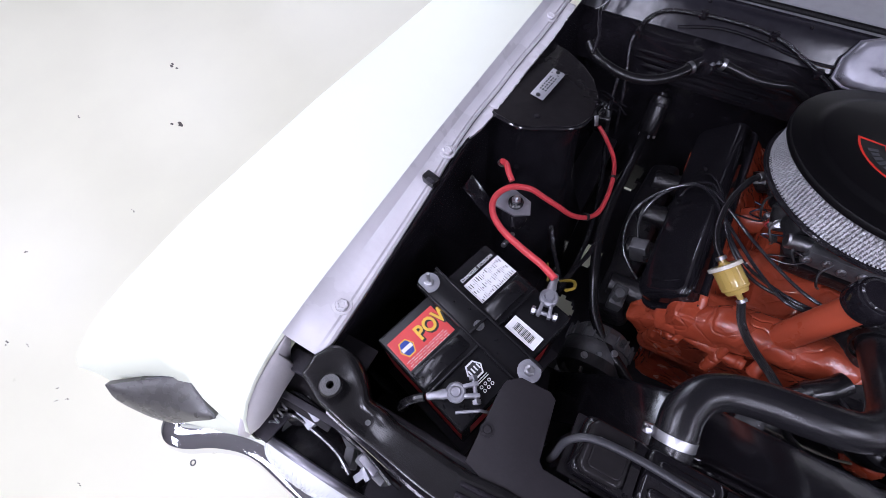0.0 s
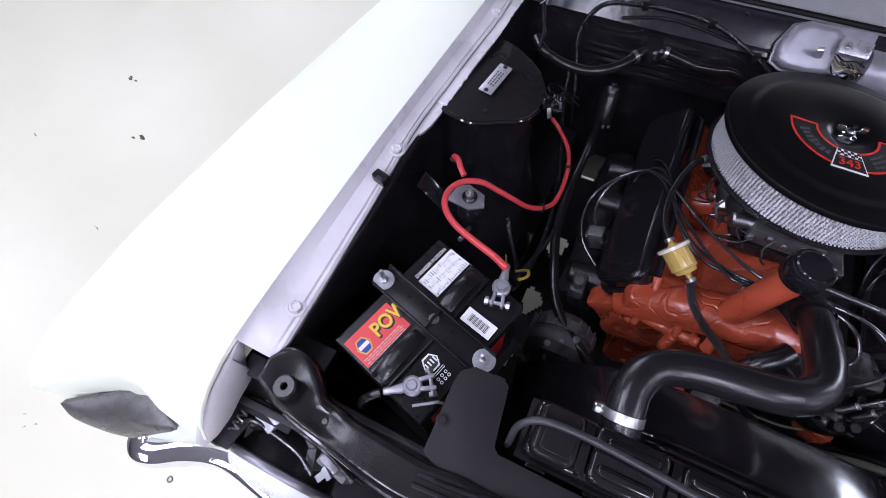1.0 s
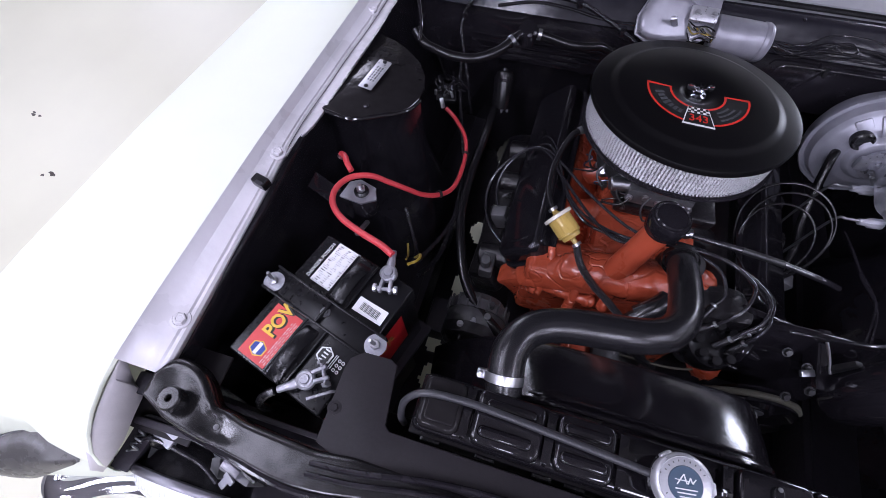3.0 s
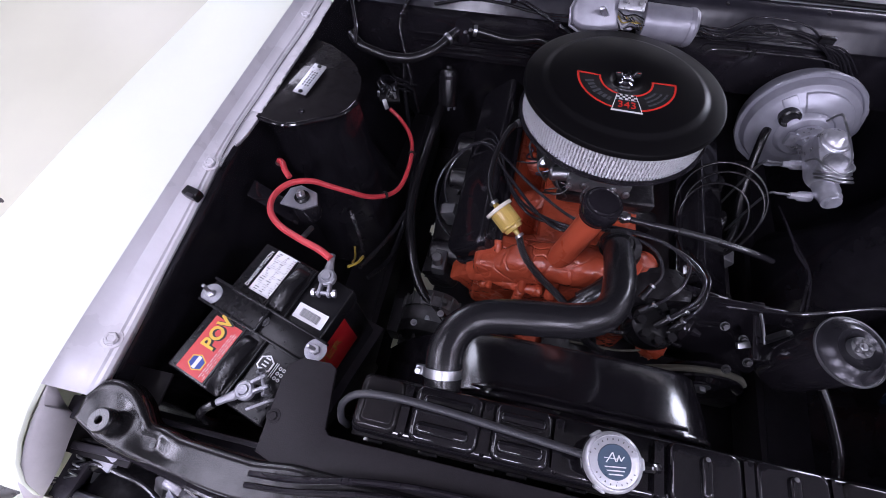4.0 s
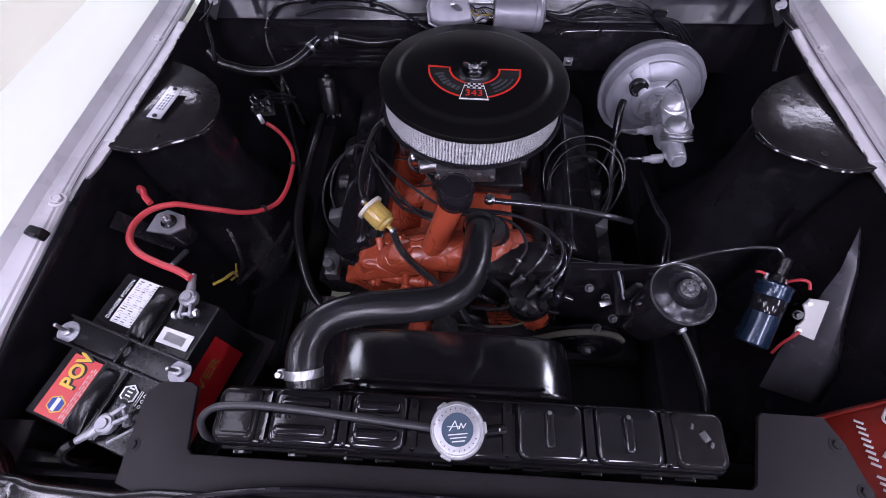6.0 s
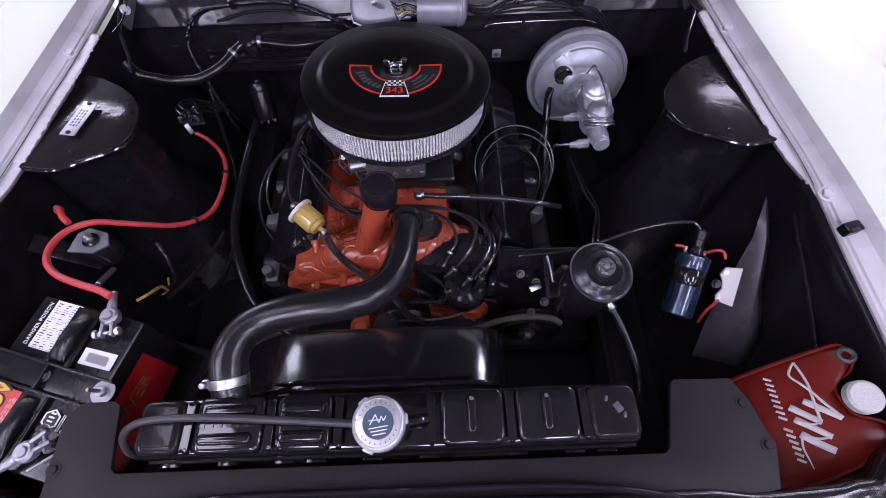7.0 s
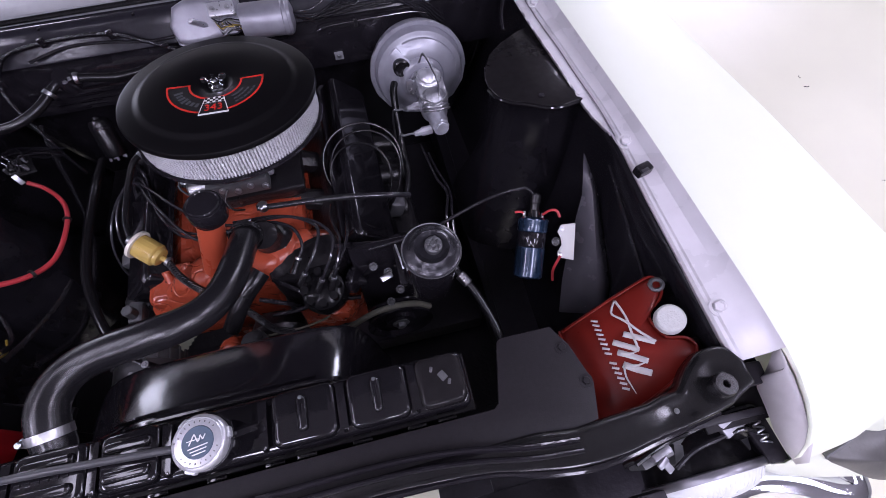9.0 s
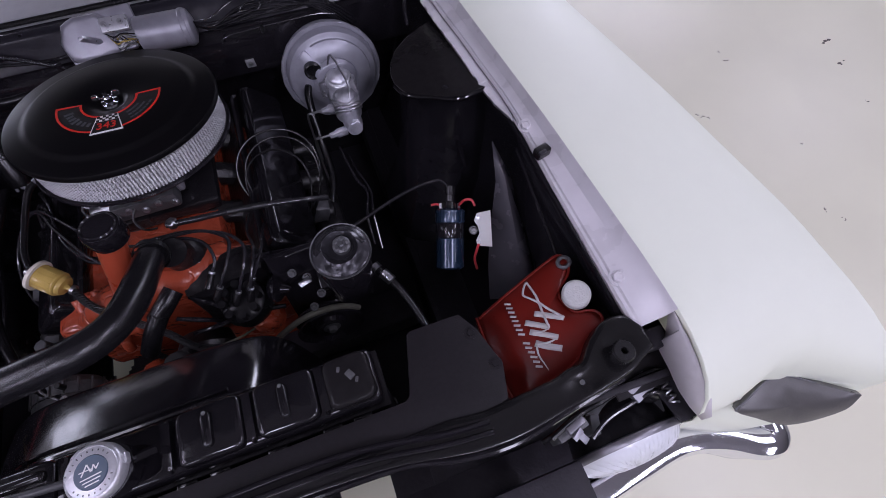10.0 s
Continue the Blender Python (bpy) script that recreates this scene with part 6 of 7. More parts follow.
for k in range(5):
    part("lobe", cyl(0.0040, 0.010, PM @ pose(0.004, 0.004, 0) @ pose(0, 0, 0, 0, 0, 72 * k) @ pose(0.0095, 0, 0), 12, 0.0015), DULL, cp)
part("cap_screw", bolt(PM @ pose(0.004, 0.004, 0.0065), 0.0035, 0.0055, 0.004), STEEL, cp)
part("bracket", box((0.02, 0.10, 0.04), pose(0.262, 0.265, 0.755, 10), 0.004), BLACK, ps)
part("adjuster", box((0.012, 0.010, 0.05), pose(0.272, 0.245, 0.80, 0, 12), 0.002), DARKMETAL, ps)
for k, (x, y, z) in enumerate(((0.235, 0.24, 0.775), (0.25, 0.21, 0.755), (0.21, 0.26, 0.77), (0.228, 0.20, 0.73))):
    part("bolt", bolt(axes((x, y, z), (0, -0.6, 0.8)), 0.006, 0.008, 0.007), DARKMETAL, ps)
part("adjuster_rod", tube([(0.258, 0.285, 0.790), (0.261, 0.262, 0.788), (0.264, 0.236, 0.782)], 0.0022, 8), STEEL, ps)
part("bright_clip", lumpy(box((0.022, 0.010, 0.006), pose(0.231, 0.228, 0.782, 25, 0, 20), 0.002), 0.002, 120, 1), STEEL, ps, "bent bright steel clip")
part("front_plate", box((0.17, 0.014, 0.20), pose(0.255, 0.275, 0.69, -14), 0.006), BLACK, ps)
part("side_plate", box((0.10, 0.016, 0.14), pose(0.175, 0.305, 0.70, -10, 0, -10), 0.006), BLACK, ps)

# ---- belts and pulleys ----
pu = thing("pump_pulley", (0.235, 0.20, 0.62), "black steering pump pulley with a worn drive belt", "pulley")
PX = axes((0.235, 0.205, 0.62), (0, -1, 0.05))
part("sheave", lathe([(0, 0.012), (0.03, 0.012), (0.035, 0.004), (0.058, 0.004), (0.068, 0.014), (0.0685, 0.010), (0.060, 0.0), (0.0685, -0.010), (0.068, -0.014), (0, -0.014)], PX, 48), BLACK, pu)
part("belt", tube([(0.300, 0.205, 0.645), (0.275, 0.205, 0.677), (0.235, 0.205, 0.690), (0.19, 0.205, 0.679), (0.14, 0.205, 0.640), (0.09, 0.205, 0.59)], 0.0062, 8), BELT, pu)
part("hub_bolt", bolt(axes((0.235, 0.192, 0.62), (0, -1, 0.05)), 0.010, 0.018, 0.01), DULL, pu)
cr = thing("fan_belt", (-0.05, 0.2, 0.6), "dark rubber fan belt", "belt")
part("belt", tube([(-0.30, 0.19, 0.585), (-0.22, 0.19, 0.612), (-0.12, 0.19, 0.63), (-0.05, 0.19, 0.645), (-0.02, 0.19, 0.65), (0.03, 0.19, 0.63)], 0.006, 8), RUBBER, cr)

al = thing("alternator", (-0.305, 0.20, 0.56), "dull grey finned alternator beside the engine", "alternator")
AX = axes((-0.305, 0.165, 0.565), (0, 1, 0))
part("front_case", lathe([(0, 0), (0.03, 0), (0.055, 0.008), (0.066, 0.022), (0.066, 0.045)], AX, 40), DARKMETAL, al)
part("stator", lathe([(0.063, 0.045), (0.065, 0.048), (0.065, 0.075), (0.063, 0.078)], AX, 40), DULL, al)
part("rear_case", lathe([(0.066, 0.078), (0.066, 0.10), (0.05, 0.118), (0, 0.12)], AX, 40), DULL, al)
for k in range(18):
    part("rib", box((0.004, 0.005, 0.030), AX @ pose(0, 0, 0, 0, 0, 20 * k) @ pose(0, 0.067, 0.092), 0.001, 1), DULL, al)
for k in range(9):
    part("fin", box((0.006, 0.034, 0.012), AX @ pose(0, 0, 0, 0, 0, 40 * k) @ pose(0, 0.045, 0.008), 0.002), DARKMETAL, al)
part("pulley", lathe([(0.012, -0.03), (0.034, -0.03), (0.026, -0.02), (0.034, -0.008), (0.012, -0.008)], AX, 32), DARKMETAL, al)
part("terminal", cyl(0.006, 0.02, pose(-0.275, 0.25, 0.635), 8, 0.001), DARKMETAL, al)
for k in range(3):
    part("bolt", bolt(pose(-0.33 + 0.025 * k, 0.20 + 0.015 * k, 0.628), 0.005, 0.007), STEEL, al)

# ---- ignition coil and ballast resistor ----
co = thing("ignition_coil", (0.50, 0.20, 0.73), "dark blue ignition coil with red leads", "ignition coil")
CX = axes((0.493, 0.186, 0.728), (0.30, 0.80, 0.52))
part("lower_can", lathe([(0, 0), (0.025, 0), (0.0275, 0.003), (0.0275, 0.058), (0.026, 0.060)], CX, 36), COILBLUE, co, "metallic blue can")
part("clamp_band", lathe([(0.026, 0.058), (0.0272, 0.060), (0.0272, 0.086), (0.026, 0.088)], CX, 36), BLACK, co, "black clamp band")
part("upper_can", lathe([(0.026, 0.087), (0.0282, 0.089), (0.0282, 0.106), (0.029, 0.108), (0.029, 0.112), (0.024, 0.115), (0.012, 0.117)], CX, 36), COILBLUE, co)
part("tower", lathe([(0.012, 0.115), (0.0105, 0.128), (0.0085, 0.130), (0.0085, 0.142), (0.010, 0.143), (0.010, 0.158), (0.006, 0.162), (0, 0.162)], CX, 24), RUBBER, co)
for s in (-1, 1):
    part("stud", cyl(0.003, 0.012, CX @ pose(s * 0.018, 0.004, 0.114), 8, 0.0005), STEEL, co)
part("lead", tube([CX @ Vector((-0.018, 0.004, 0.122)), CX @ Vector((-0.026, 0.006, 0.124)), CX @ Vector((-0.036, 0.006, 0.122))], 0.0024, 8), REDWIRE, co, "red lead")
part("lead", tube([CX @ Vector((0.018, 0.004, 0.122)), Vector((0.556, 0.276, 0.806)), Vector((0.568, 0.272, 0.806)), Vector((0.572, 0.262, 0.798))], 0.0026, 8), REDWIRE, co, "red lead")
ba = thing("ballast_resistor", (0.57, 0.22, 0.77), "white ceramic ballast resistor on a bracket", "ballast resistor")
BR = axes((0.574, 0.222, 0.775), (-0.30, -0.50, 0.80), (1, -0.35, 0.1))
part("plate", prism([(0.016, 0.034), (0.016, -0.036), (-0.012, -0.032), (-0.014, -0.022), (-0.007, -0.008), (-0.010, 0.006), (-0.016, 0.016), (-0.010, 0.030)], 0, 0.006, BR, bevel=0.001), CERAMIC, ba)
part("screw", bolt(BR @ pose(-0.018, -0.002, 0.004), 0.006, 0.008, 0.010), RUBBER, ba)
for yy in (0.022, -0.026):
    part("tab", lathe([(0, 0.004), (0.0045, 0.003), (0.0045, 0), (0, 0)], BR @ pose(-0.009, yy, 0.006), 12), STEEL, ba)
part("lead", tube([BR @ Vector((-0.009, -0.028, 0.010)), BR @ Vector((-0.014, -0.040, 0.006)), BR @ Vector((-0.020, -0.060, -0.010)), BR @ Vector((-0.018, -0.085, -0.04))], 0.0026, 8), REDWIRE, ba, "red lead")
cw2 = thing("coil_wire", (0.45, 0.32, 0.81), "black high tension coil wire", "wire")
part("wire", tube([CX @ Vector((0, 0, 0.155)), (0.526, 0.325, 0.819), (0.510, 0.328, 0.820), (0.475, 0.328, 0.8175), (0.424, 0.323, 0.806), (0.365, 0.308, 0.797), (0.3165, 0.2945, 0.796), (0.265, 0.2915, 0.789), (0.208, 0.292, 0.780)], 0.0033, 10), WIRE, cw2)

# ---- washer bag ----


def bag_z(x, y, lift=0.0):
    return 0.860 + 0.36 * (x - 0.645) - 0.1 * (y - 0.06) + lift


bag = thing("washer_bag", (0.59, 0.0, 0.70), "red vinyl windshield washer bag with white print", "washer bag")
outline = [(0.501, 0.053), (0.55, 0.068), (0.60, 0.082), (0.649, 0.094), (0.661, 0.091), (0.667, 0.080), (0.663, 0.066), (0.653, 0.052), (0.632, 0.038), (0.628, 0.020), (0.636, -0.006), (0.652, -0.013), (0.663, -0.020), (0.666, -0.034), (0.650, -0.052), (0.60, -0.078), (0.55, -0.095), (0.504, -0.105), (0.495, -0.06), (0.494, 0.0)]
b = bmesh.new()
ctr = Vector((0.575, -0.005, 0))
rings = []
for k in range(7):
    f = 1 - k / 7
    row = []
    for x, y in outline:
        px, py = ctr.x + (x - ctr.x) * f, ctr.y + (y - ctr.y) * f
        puff = 0.016 * (1 - f ** 3) + 0.004 * noise.noise(Vector((px * 30, py * 30, 1.0))) * (1 - f)
        row.append(b.verts.new((px, py, bag_z(px, py, puff - 0.014))))
    rings.append(row)
mid = b.verts.new((ctr.x, ctr.y, bag_z(ctr.x, ctr.y, 0.003)))
for a, c in zip(rings, rings[1:]):
    for i in range(len(a)):
        b.faces.new((a[i], a[(i + 1) % len(a)], c[(i + 1) % len(a)], c[i]))
for i in range(len(outline)):
    b.faces.new((rings[-1][i], rings[-1][(i + 1) % len(outline)], mid))
low = [b.verts.new((x * 0.97 + 0.018, y, bag_z(x, y) - 0.045)) for x, y in outline]
lower = [b.verts.new((x * 0.8 + 0.12, y * 0.8, bag_z(x, y) - 0.15)) for x, y in outline]
for i in range(len(outline)):
    j = (i + 1) % len(outline)
    b.faces.new((rings[0][j], rings[0][i], low[i], low[j]))
    b.faces.new((low[j], low[i], lower[i], lower[j]))
b.faces.new(lower[::-1])
bmesh.ops.recalc_face_normals(b, faces=b.faces)
part("pouch", b, BAGRED, bag, angle=70)
part("welded_seam", tube([(x + (ctr.x - x) * 0.05, y + (ctr.y - y) * 0.05, bag_z(x, y, -0.009)) for x, y in outline] + [(outline[0][0], outline[0][1], bag_z(*outline[0], -0.012))], 0.0022, 6, 3), BAGRED, bag)
em2 = axes((0.655, 0.073, bag_z(0.655, 0.073, -0.006)), (-0.34, 0.1, 0.93))
part("eyelet", lathe([(0.0055, 0.0), (0.0085, 0.0035), (0.0115, 0.0025), (0.0125, -0.001)], em2, 24), DULL, bag, "grey metal eyelet")
cm = axes((0.643, 0.014, bag_z(0.643, 0.014, 0.002)), (-0.22, -0.05, 1))
part("cap", lathe([(0, 0.011), (0.0185, 0.011), (0.0215, 0.008), (0.0220, -0.004), (0, -0.004)], cm, 36), mat("white_cap_plastic", (0.5, 0.5, 0.49), 0.55, 0, 200, 0.12, 0.4, 400), bag, "white textured plastic cap")


def stroke(pts, w0, w1, lift=0.0022):
    path = smooth_path([(x, y, 0) for x, y in pts], 6)
    rows = []
    for i, p in enumerate(path):
        d = (path[min(i + 1, len(path) - 1)] - path[max(i - 1, 0)]).normalized()
        n = Vector((-d.y, d.x, 0)) * (w0 + (w1 - w0) * i / (len(path) - 1)) / 2
        row = []
        for q in (p - n, p + n):
            f = max(abs(q.x - ctr.x) / 0.085, abs(q.y - ctr.y) / 0.095)
            puff = 0.016 * (1 - min(1, f) ** 3)
            row.append((q.x, q.y, bag_z(q.x, q.y, puff - 0.014 + lift)))
        rows.append(row)
    return loft(rows)


pr = mat("white_bag_print", (0.46, 0.44, 0.44), 0.5, 0, 80, 0.2, 0.1)
for pts, w0, w1 in (([(0.591, 0.070), (0.582, 0.060), (0.577, 0.050), (0.584, 0.039), (0.591, 0.028), (0.599, 0.012), (0.613, -0.010)], 0.003, 0.004),
                    ([(0.591, 0.070), (0.592, 0.051), (0.592, 0.034), (0.589, 0.011), (0.588, -0.003), (0.587, -0.014)], 0.0035, 0.0035),
                    ([(0.578, 0.015), (0.594, 0.003), (0.612, -0.010)], 0.009, 0.008),
                    ([(0.560, 0.008), (0.574, -0.003), (0.588, -0.014)], 0.009, 0.008),
                    ([(0.560, -0.008), (0.576, -0.020), (0.592, -0.033)], 0.009, 0.008),
                    ([(0.560, -0.027), (0.574, -0.039), (0.590, -0.050)], 0.010, 0.009),
                    ([(0.588, -0.014), (0.576, -0.0155), (0.562, -0.010)], 0.002, 0.004),
                    ([(0.592, -0.033), (0.577, -0.034), (0.562, -0.029)], 0.002, 0.004),
                    ([(0.560, -0.030), (0.557, -0.045), (0.559, -0.059), (0.561, -0.070)], 0.003, 0.0012)):
    sheet(part("emblem_stroke", stroke(pts, w0, w1), pr, bag), 0.0006)
for k in range(15):
    if k == 8:
        continue
    yy = 0.048 - 0.0077 * k
    xx = 0.550 - 0.002 * math.sin(k * 0.25)
    sheet(part("print_bar", stroke([(xx - 0.0042, yy + 0.0024), (xx, yy), (xx + 0.0042, yy - 0.0024)], 0.0034, 0.0034), pr, bag), 0.0005)

bag.location = bag.location + Vector((-0.016, -0.006, 0.022))

# ---- wiper motor ----
wm = thing("wiper_motor", (0.02, 0.94, 0.80), "silver wiper motor bolted to the cowl", "wiper motor")
part("gearbox", lumpy(prism([(-0.122, -0.035), (-0.126, 0.0), (-0.112, 0.036), (-0.085, 0.047), (-0.040, 0.048), (-0.02, 0.035), (-0.015, -0.035), (-0.06, -0.045), (-0.10, -0.045)], 0, 0.050, axes((0, 0.945, 0.838), (0.05, -0.75, 0.65), (1, 0, 0)), bevel=0.016, seg=4), 0.0015, 40, 1), WIPER, wm, "silver grey rounded gearbox")
part("gearbox_flange", prism([(x * 1.05 + 0.003, y * 1.08) for x, y in ((-0.122, -0.035), (-0.126, 0.0), (-0.112, 0.036), (-0.085, 0.047), (-0.040, 0.048), (-0.02, 0.035), (-0.015, -0.035), (-0.06, -0.045), (-0.10, -0.045))], 0.020, 0.026, axes((0, 0.945, 0.838), (0.05, -0.75, 0.65), (1, 0, 0)), bevel=0.002), WIPER, wm)
part("cover_plate", prism([(-0.040, -0.040), (-0.046, 0.044), (0.030, 0.048), (0.034, -0.02), (0.01, -0.04)], 0.026, 0.040, axes((0.0, 0.945, 0.842), (0.05, -0.7, 0.7), (1, 0, 0)), bevel=0.004), WIPER, wm)
part("switch_plate", box((0.055, 0.030, 0.012), axes((-0.002, 0.905, 0.892), (0.05, -0.6, 0.8), (1, 0, 0)), 0.003), CAPSILVER, wm, "bright switch plate")
for k in range(5):
    z0 = 0.882 - 0.007 * k
    part("lead", tube([(-0.028 + 0.002 * k, 0.895, z0), (-0.012, 0.882 - 0.002 * k, z0 - 0.003), (0.006, 0.884, z0 + 0.004 * (k % 2)), (0.022, 0.886, z0 - 0.006), (0.030, 0.890, z0 - 0.012)], 0.0016, 6), (WIRE, BELT, DULLYELLOW, CAPSILVER, WIRE)[k], wm)
WX = axes((0.030, 0.905, 0.855), (1, 0.0, -0.04))
part("motor_can", lathe([(0, 0), (0.036, 0), (0.038, 0.004), (0.038, 0.105), (0.035, 0.110), (0.020, 0.116), (0, 0.117)], WX, 40), WIPER, wm)
part("end_ring", lathe([(0.038, 0.092), (0.0395, 0.094), (0.0395, 0.102), (0.038, 0.104)], WX, 40), WIPER, wm)
part("strap", box((0.012, 0.008, 0.085), pose(-0.052, 0.893, 0.872, 40, -22), 0.003), CAST, wm)
for k, (x, y, z) in enumerate(((-0.118, 0.912, 0.842), (-0.110, 0.935, 0.872), (0.014, 0.895, 0.902), (-0.018, 0.895, 0.902))):
    part("screw", bolt(axes((x, y, z), (0, -0.6, 0.8)), 0.004, 0.006, 0.005), STEEL, wm)
for k in range(4):
    part("wiring", tube([(-0.015 + 0.006 * k, 0.885, 0.875), (-0.01 + 0.01 * k, 0.868, 0.880 - 0.004 * k), (0.02 + 0.004 * k, 0.872, 0.868), (0.03, 0.88, 0.85)], 0.0014, 6), DULLYELLOW if k == 1 else WIRE, wm)

# ---- heater pipes, harness and firewall fittings ----
hh = thing("heater_hose", (-0.45, 0.75, 0.82), "black rubber heater hose", "hose", "heater hoses")
part("hose", tube([(-0.585, 0.735, 0.872), (-0.560, 0.716, 0.860), (-0.536, 0.720, 0.845), (-0.499, 0.724, 0.832), (-0.450, 0.731, 0.830), (-0.405, 0.757, 0.837), (-0.372, 0.798, 0.848)], 0.0105, 16), RUBBER, hh)
part("clamp", lathe([(0.0118, -0.004), (0.0128, -0.004), (0.0128, 0.004), (0.0118, 0.004)], axes((-0.380, 0.787, 0.845), (0.6, 0.7, 0.2)), 20), STEEL, hh)
hh2 = thing("heater_hose", (-0.27, 0.825, 0.83), "black rubber heater hose", "hose", "heater hoses")
part("hose", tube([(-0.338, 0.816, 0.853), (-0.299, 0.820, 0.843), (-0.256, 0.824, 0.832), (-0.216, 0.834, 0.827), (-0.185, 0.846, 0.823), (-0.14, 0.85, 0.80)], 0.0095, 16), RUBBER, hh2)
part("clamp", lathe([(0.0108, -0.004), (0.0120, -0.004), (0.0120, 0.004), (0.0108, 0.004)], axes((-0.325, 0.817, 0.850), (1, 0.1, -0.2)), 20), STEEL, hh2)
hv = thing("heater_valve", (-0.36, 0.83, 0.83), "black heater valve with steel clamps", "valve")
part("body", lathe([(0, -0.03), (0.02, -0.028), (0.022, 0.0), (0.018, 0.012), (0, 0.014)], pose(-0.352, 0.822, 0.850, 10), 24), BLACK, hv)
part("spigot", tube([(-0.385, 0.790, 0.842), (-0.368, 0.806, 0.849), (-0.352, 0.815, 0.853), (-0.332, 0.816, 0.851)], 0.009, 12), BLACK, hv)
for k in range(3):
    part("screw", bolt(pose(-0.345 + 0.01 * k, 0.805 + 0.006 * k, 0.853 + 0.002 * k), 0.004, 0.006), STEEL, hv)
hs = thing("wiring_harness", (-0.4, 0.9, 0.8), "taped black wiring harness arching over the firewall", "wiring harness")
harness = [(-0.470, 0.79, 0.60), (-0.4805, 0.800, 0.660), (-0.491, 0.818, 0.714), (-0.506, 0.840, 0.763), (-0.518, 0.866, 0.798), (-0.513, 0.897, 0.829), (-0.481, 0.920, 0.857), (-0.409, 0.929, 0.865), (-0.332, 0.932, 0.867), (-0.256, 0.924, 0.864), (-0.192, 0.902, 0.852), (-0.116, 0.880, 0.820), (-0.08, 0.86, 0.78)]
part("loom", tube(harness, 0.0048, 12, 8, wobble=0.16), TAPE, hs)
part("branch", tube([(-0.44, 0.905, 0.842), (-0.36, 0.92, 0.853), (-0.28, 0.922, 0.850), (-0.20, 0.92, 0.838), (-0.12, 0.915, 0.842), (-0.05, 0.93, 0.856)], 0.0035, 8), WIRE, hs)
part("branch", tube([(-0.520, 0.87, 0.70), (-0.505, 0.80, 0.66), (-0.47, 0.70, 0.62), (-0.44, 0.60, 0.60), (-0.42, 0.47, 0.60), (-0.42, 0.34, 0.62), (-0.43, 0.25, 0.70)], 0.0055, 10, 6, wobble=0.3), TAPE, hs)
for p in ((-0.514, 0.884, 0.815), (-0.40, 0.930, 0.866), (-0.256, 0.924, 0.864), (-0.15, 0.890, 0.836)):
    part("clip", box((0.014, 0.012, 0.02), pose(*p, 0, 0, 20), 0.003), BLACK, hs)
rl2 = thing("blower_solenoid", (-0.405, 0.885, 0.65), "black cylindrical solenoid on the firewall", "solenoid")
RM = axes((-0.398, 0.83, 0.60), (-0.05, 0.55, 0.83))
part("can", lathe([(0, 0), (0.025, 0), (0.026, 0.004), (0.026, 0.085), (0.0225, 0.094), (0.012, 0.096), (0.010, 0.102), (0, 0.102)], RM, 28), RUBBER, rl2)
part("band", lathe([(0.026, 0.070), (0.0275, 0.071), (0.0275, 0.078), (0.026, 0.079)], RM, 28), BLACK, rl2)
for k in range(5):
    part("terminal", cyl(0.0032, 0.012, RM @ pose(0.019 * math.cos(k * 1.26), 0.019 * math.sin(k * 1.26), -0.010), 8, 0.001), ZINC, rl2)
tb = thing("terminal_block", (-0.52, 0.72, 0.70), "cluster of wire terminals behind the shock tower", "terminals")
part("base", box((0.05, 0.04, 0.02), pose(-0.515, 0.715, 0.725, 25, 10, 20), 0.004), RUBBER, tb)
random.seed(11)
for k in range(7):
    x, y = -0.535 + 0.007 * k, 0.70 + 0.012 * (k % 3)
    part("stud", cyl(0.0035, 0.014, pose(x, y, 0.733, random.uniform(-30, 30), random.uniform(-30, 30)), 8, 0.001), STEEL, tb)
    part("lead", tube([(x, y, 0.735), (x + random.uniform(-0.02, 0.02), y + 0.01, 0.755), (x + random.uniform(-0.03, 0.04), y + 0.05, 0.73), (x + 0.03, y + 0.08, 0.68)], 0.0022, 6), WIRE, tb)
ds = thing("driver_harness", (0.3, 0.93, 0.84), "bundle of black wires along the firewall", "wiring harness")
random.seed(21)
for k in range(7):
    z0 = 0.835 + 0.006 * k
    part("wire", tube([(0.145, 0.905, 0.848 + 0.002 * k), (0.19, 0.905 - 0.006 * k, z0 + random.uniform(-0.01, 0.012)), (0.26, 0.90 + 0.003 * k, z0 + 0.006 + random.uniform(-0.012, 0.012)), (0.36, 0.905, z0 + random.uniform(-0.006, 0.01)), (0.44, 0.90, 0.845 - 0.006 * k), (0.50, 0.89, 0.80 - 0.012 * k)], 0.0019 + 0.0005 * (k % 3), 8), WIRE, ds)
part("clip", box((0.03, 0.012, 0.014), pose(0.40, 0.898, 0.862), 0.003), RUBBER, ds)
part("wire", tube([(0.26, 0.895, 0.872), (0.285, 0.885, 0.866), (0.30, 0.89, 0.874), (0.285, 0.90, 0.880), (0.262, 0.898, 0.876), (0.25, 0.89, 0.868)], 0.0018, 8), WIRE, ds)
vl = thing("firewall_line", (0.3, 0.90, 0.79), "thin steel line clipped along the firewall", "line")
part("line", tube([(0.185, 0.893, 0.800), (0.20, 0.897, 0.812), (0.26, 0.900, 0.814), (0.34, 0.900, 0.815), (0.42, 0.900, 0.814), (0.46, 0.897, 0.806)], 0.0022, 8), WIRE, vl)
part("line_clip", box((0.008, 0.010, 0.020), pose(0.283, 0.902, 0.808), 0.002), DARKMETAL, vl)
pl2 = thing("firewall_clip", (0.222, 0.93, 0.74), "small bright metal clip on the firewall", "clip")
part("plate", box((0.022, 0.004, 0.022), pose(0.225, 0.898, 0.728), 0.001), CAPSILVER, pl2)
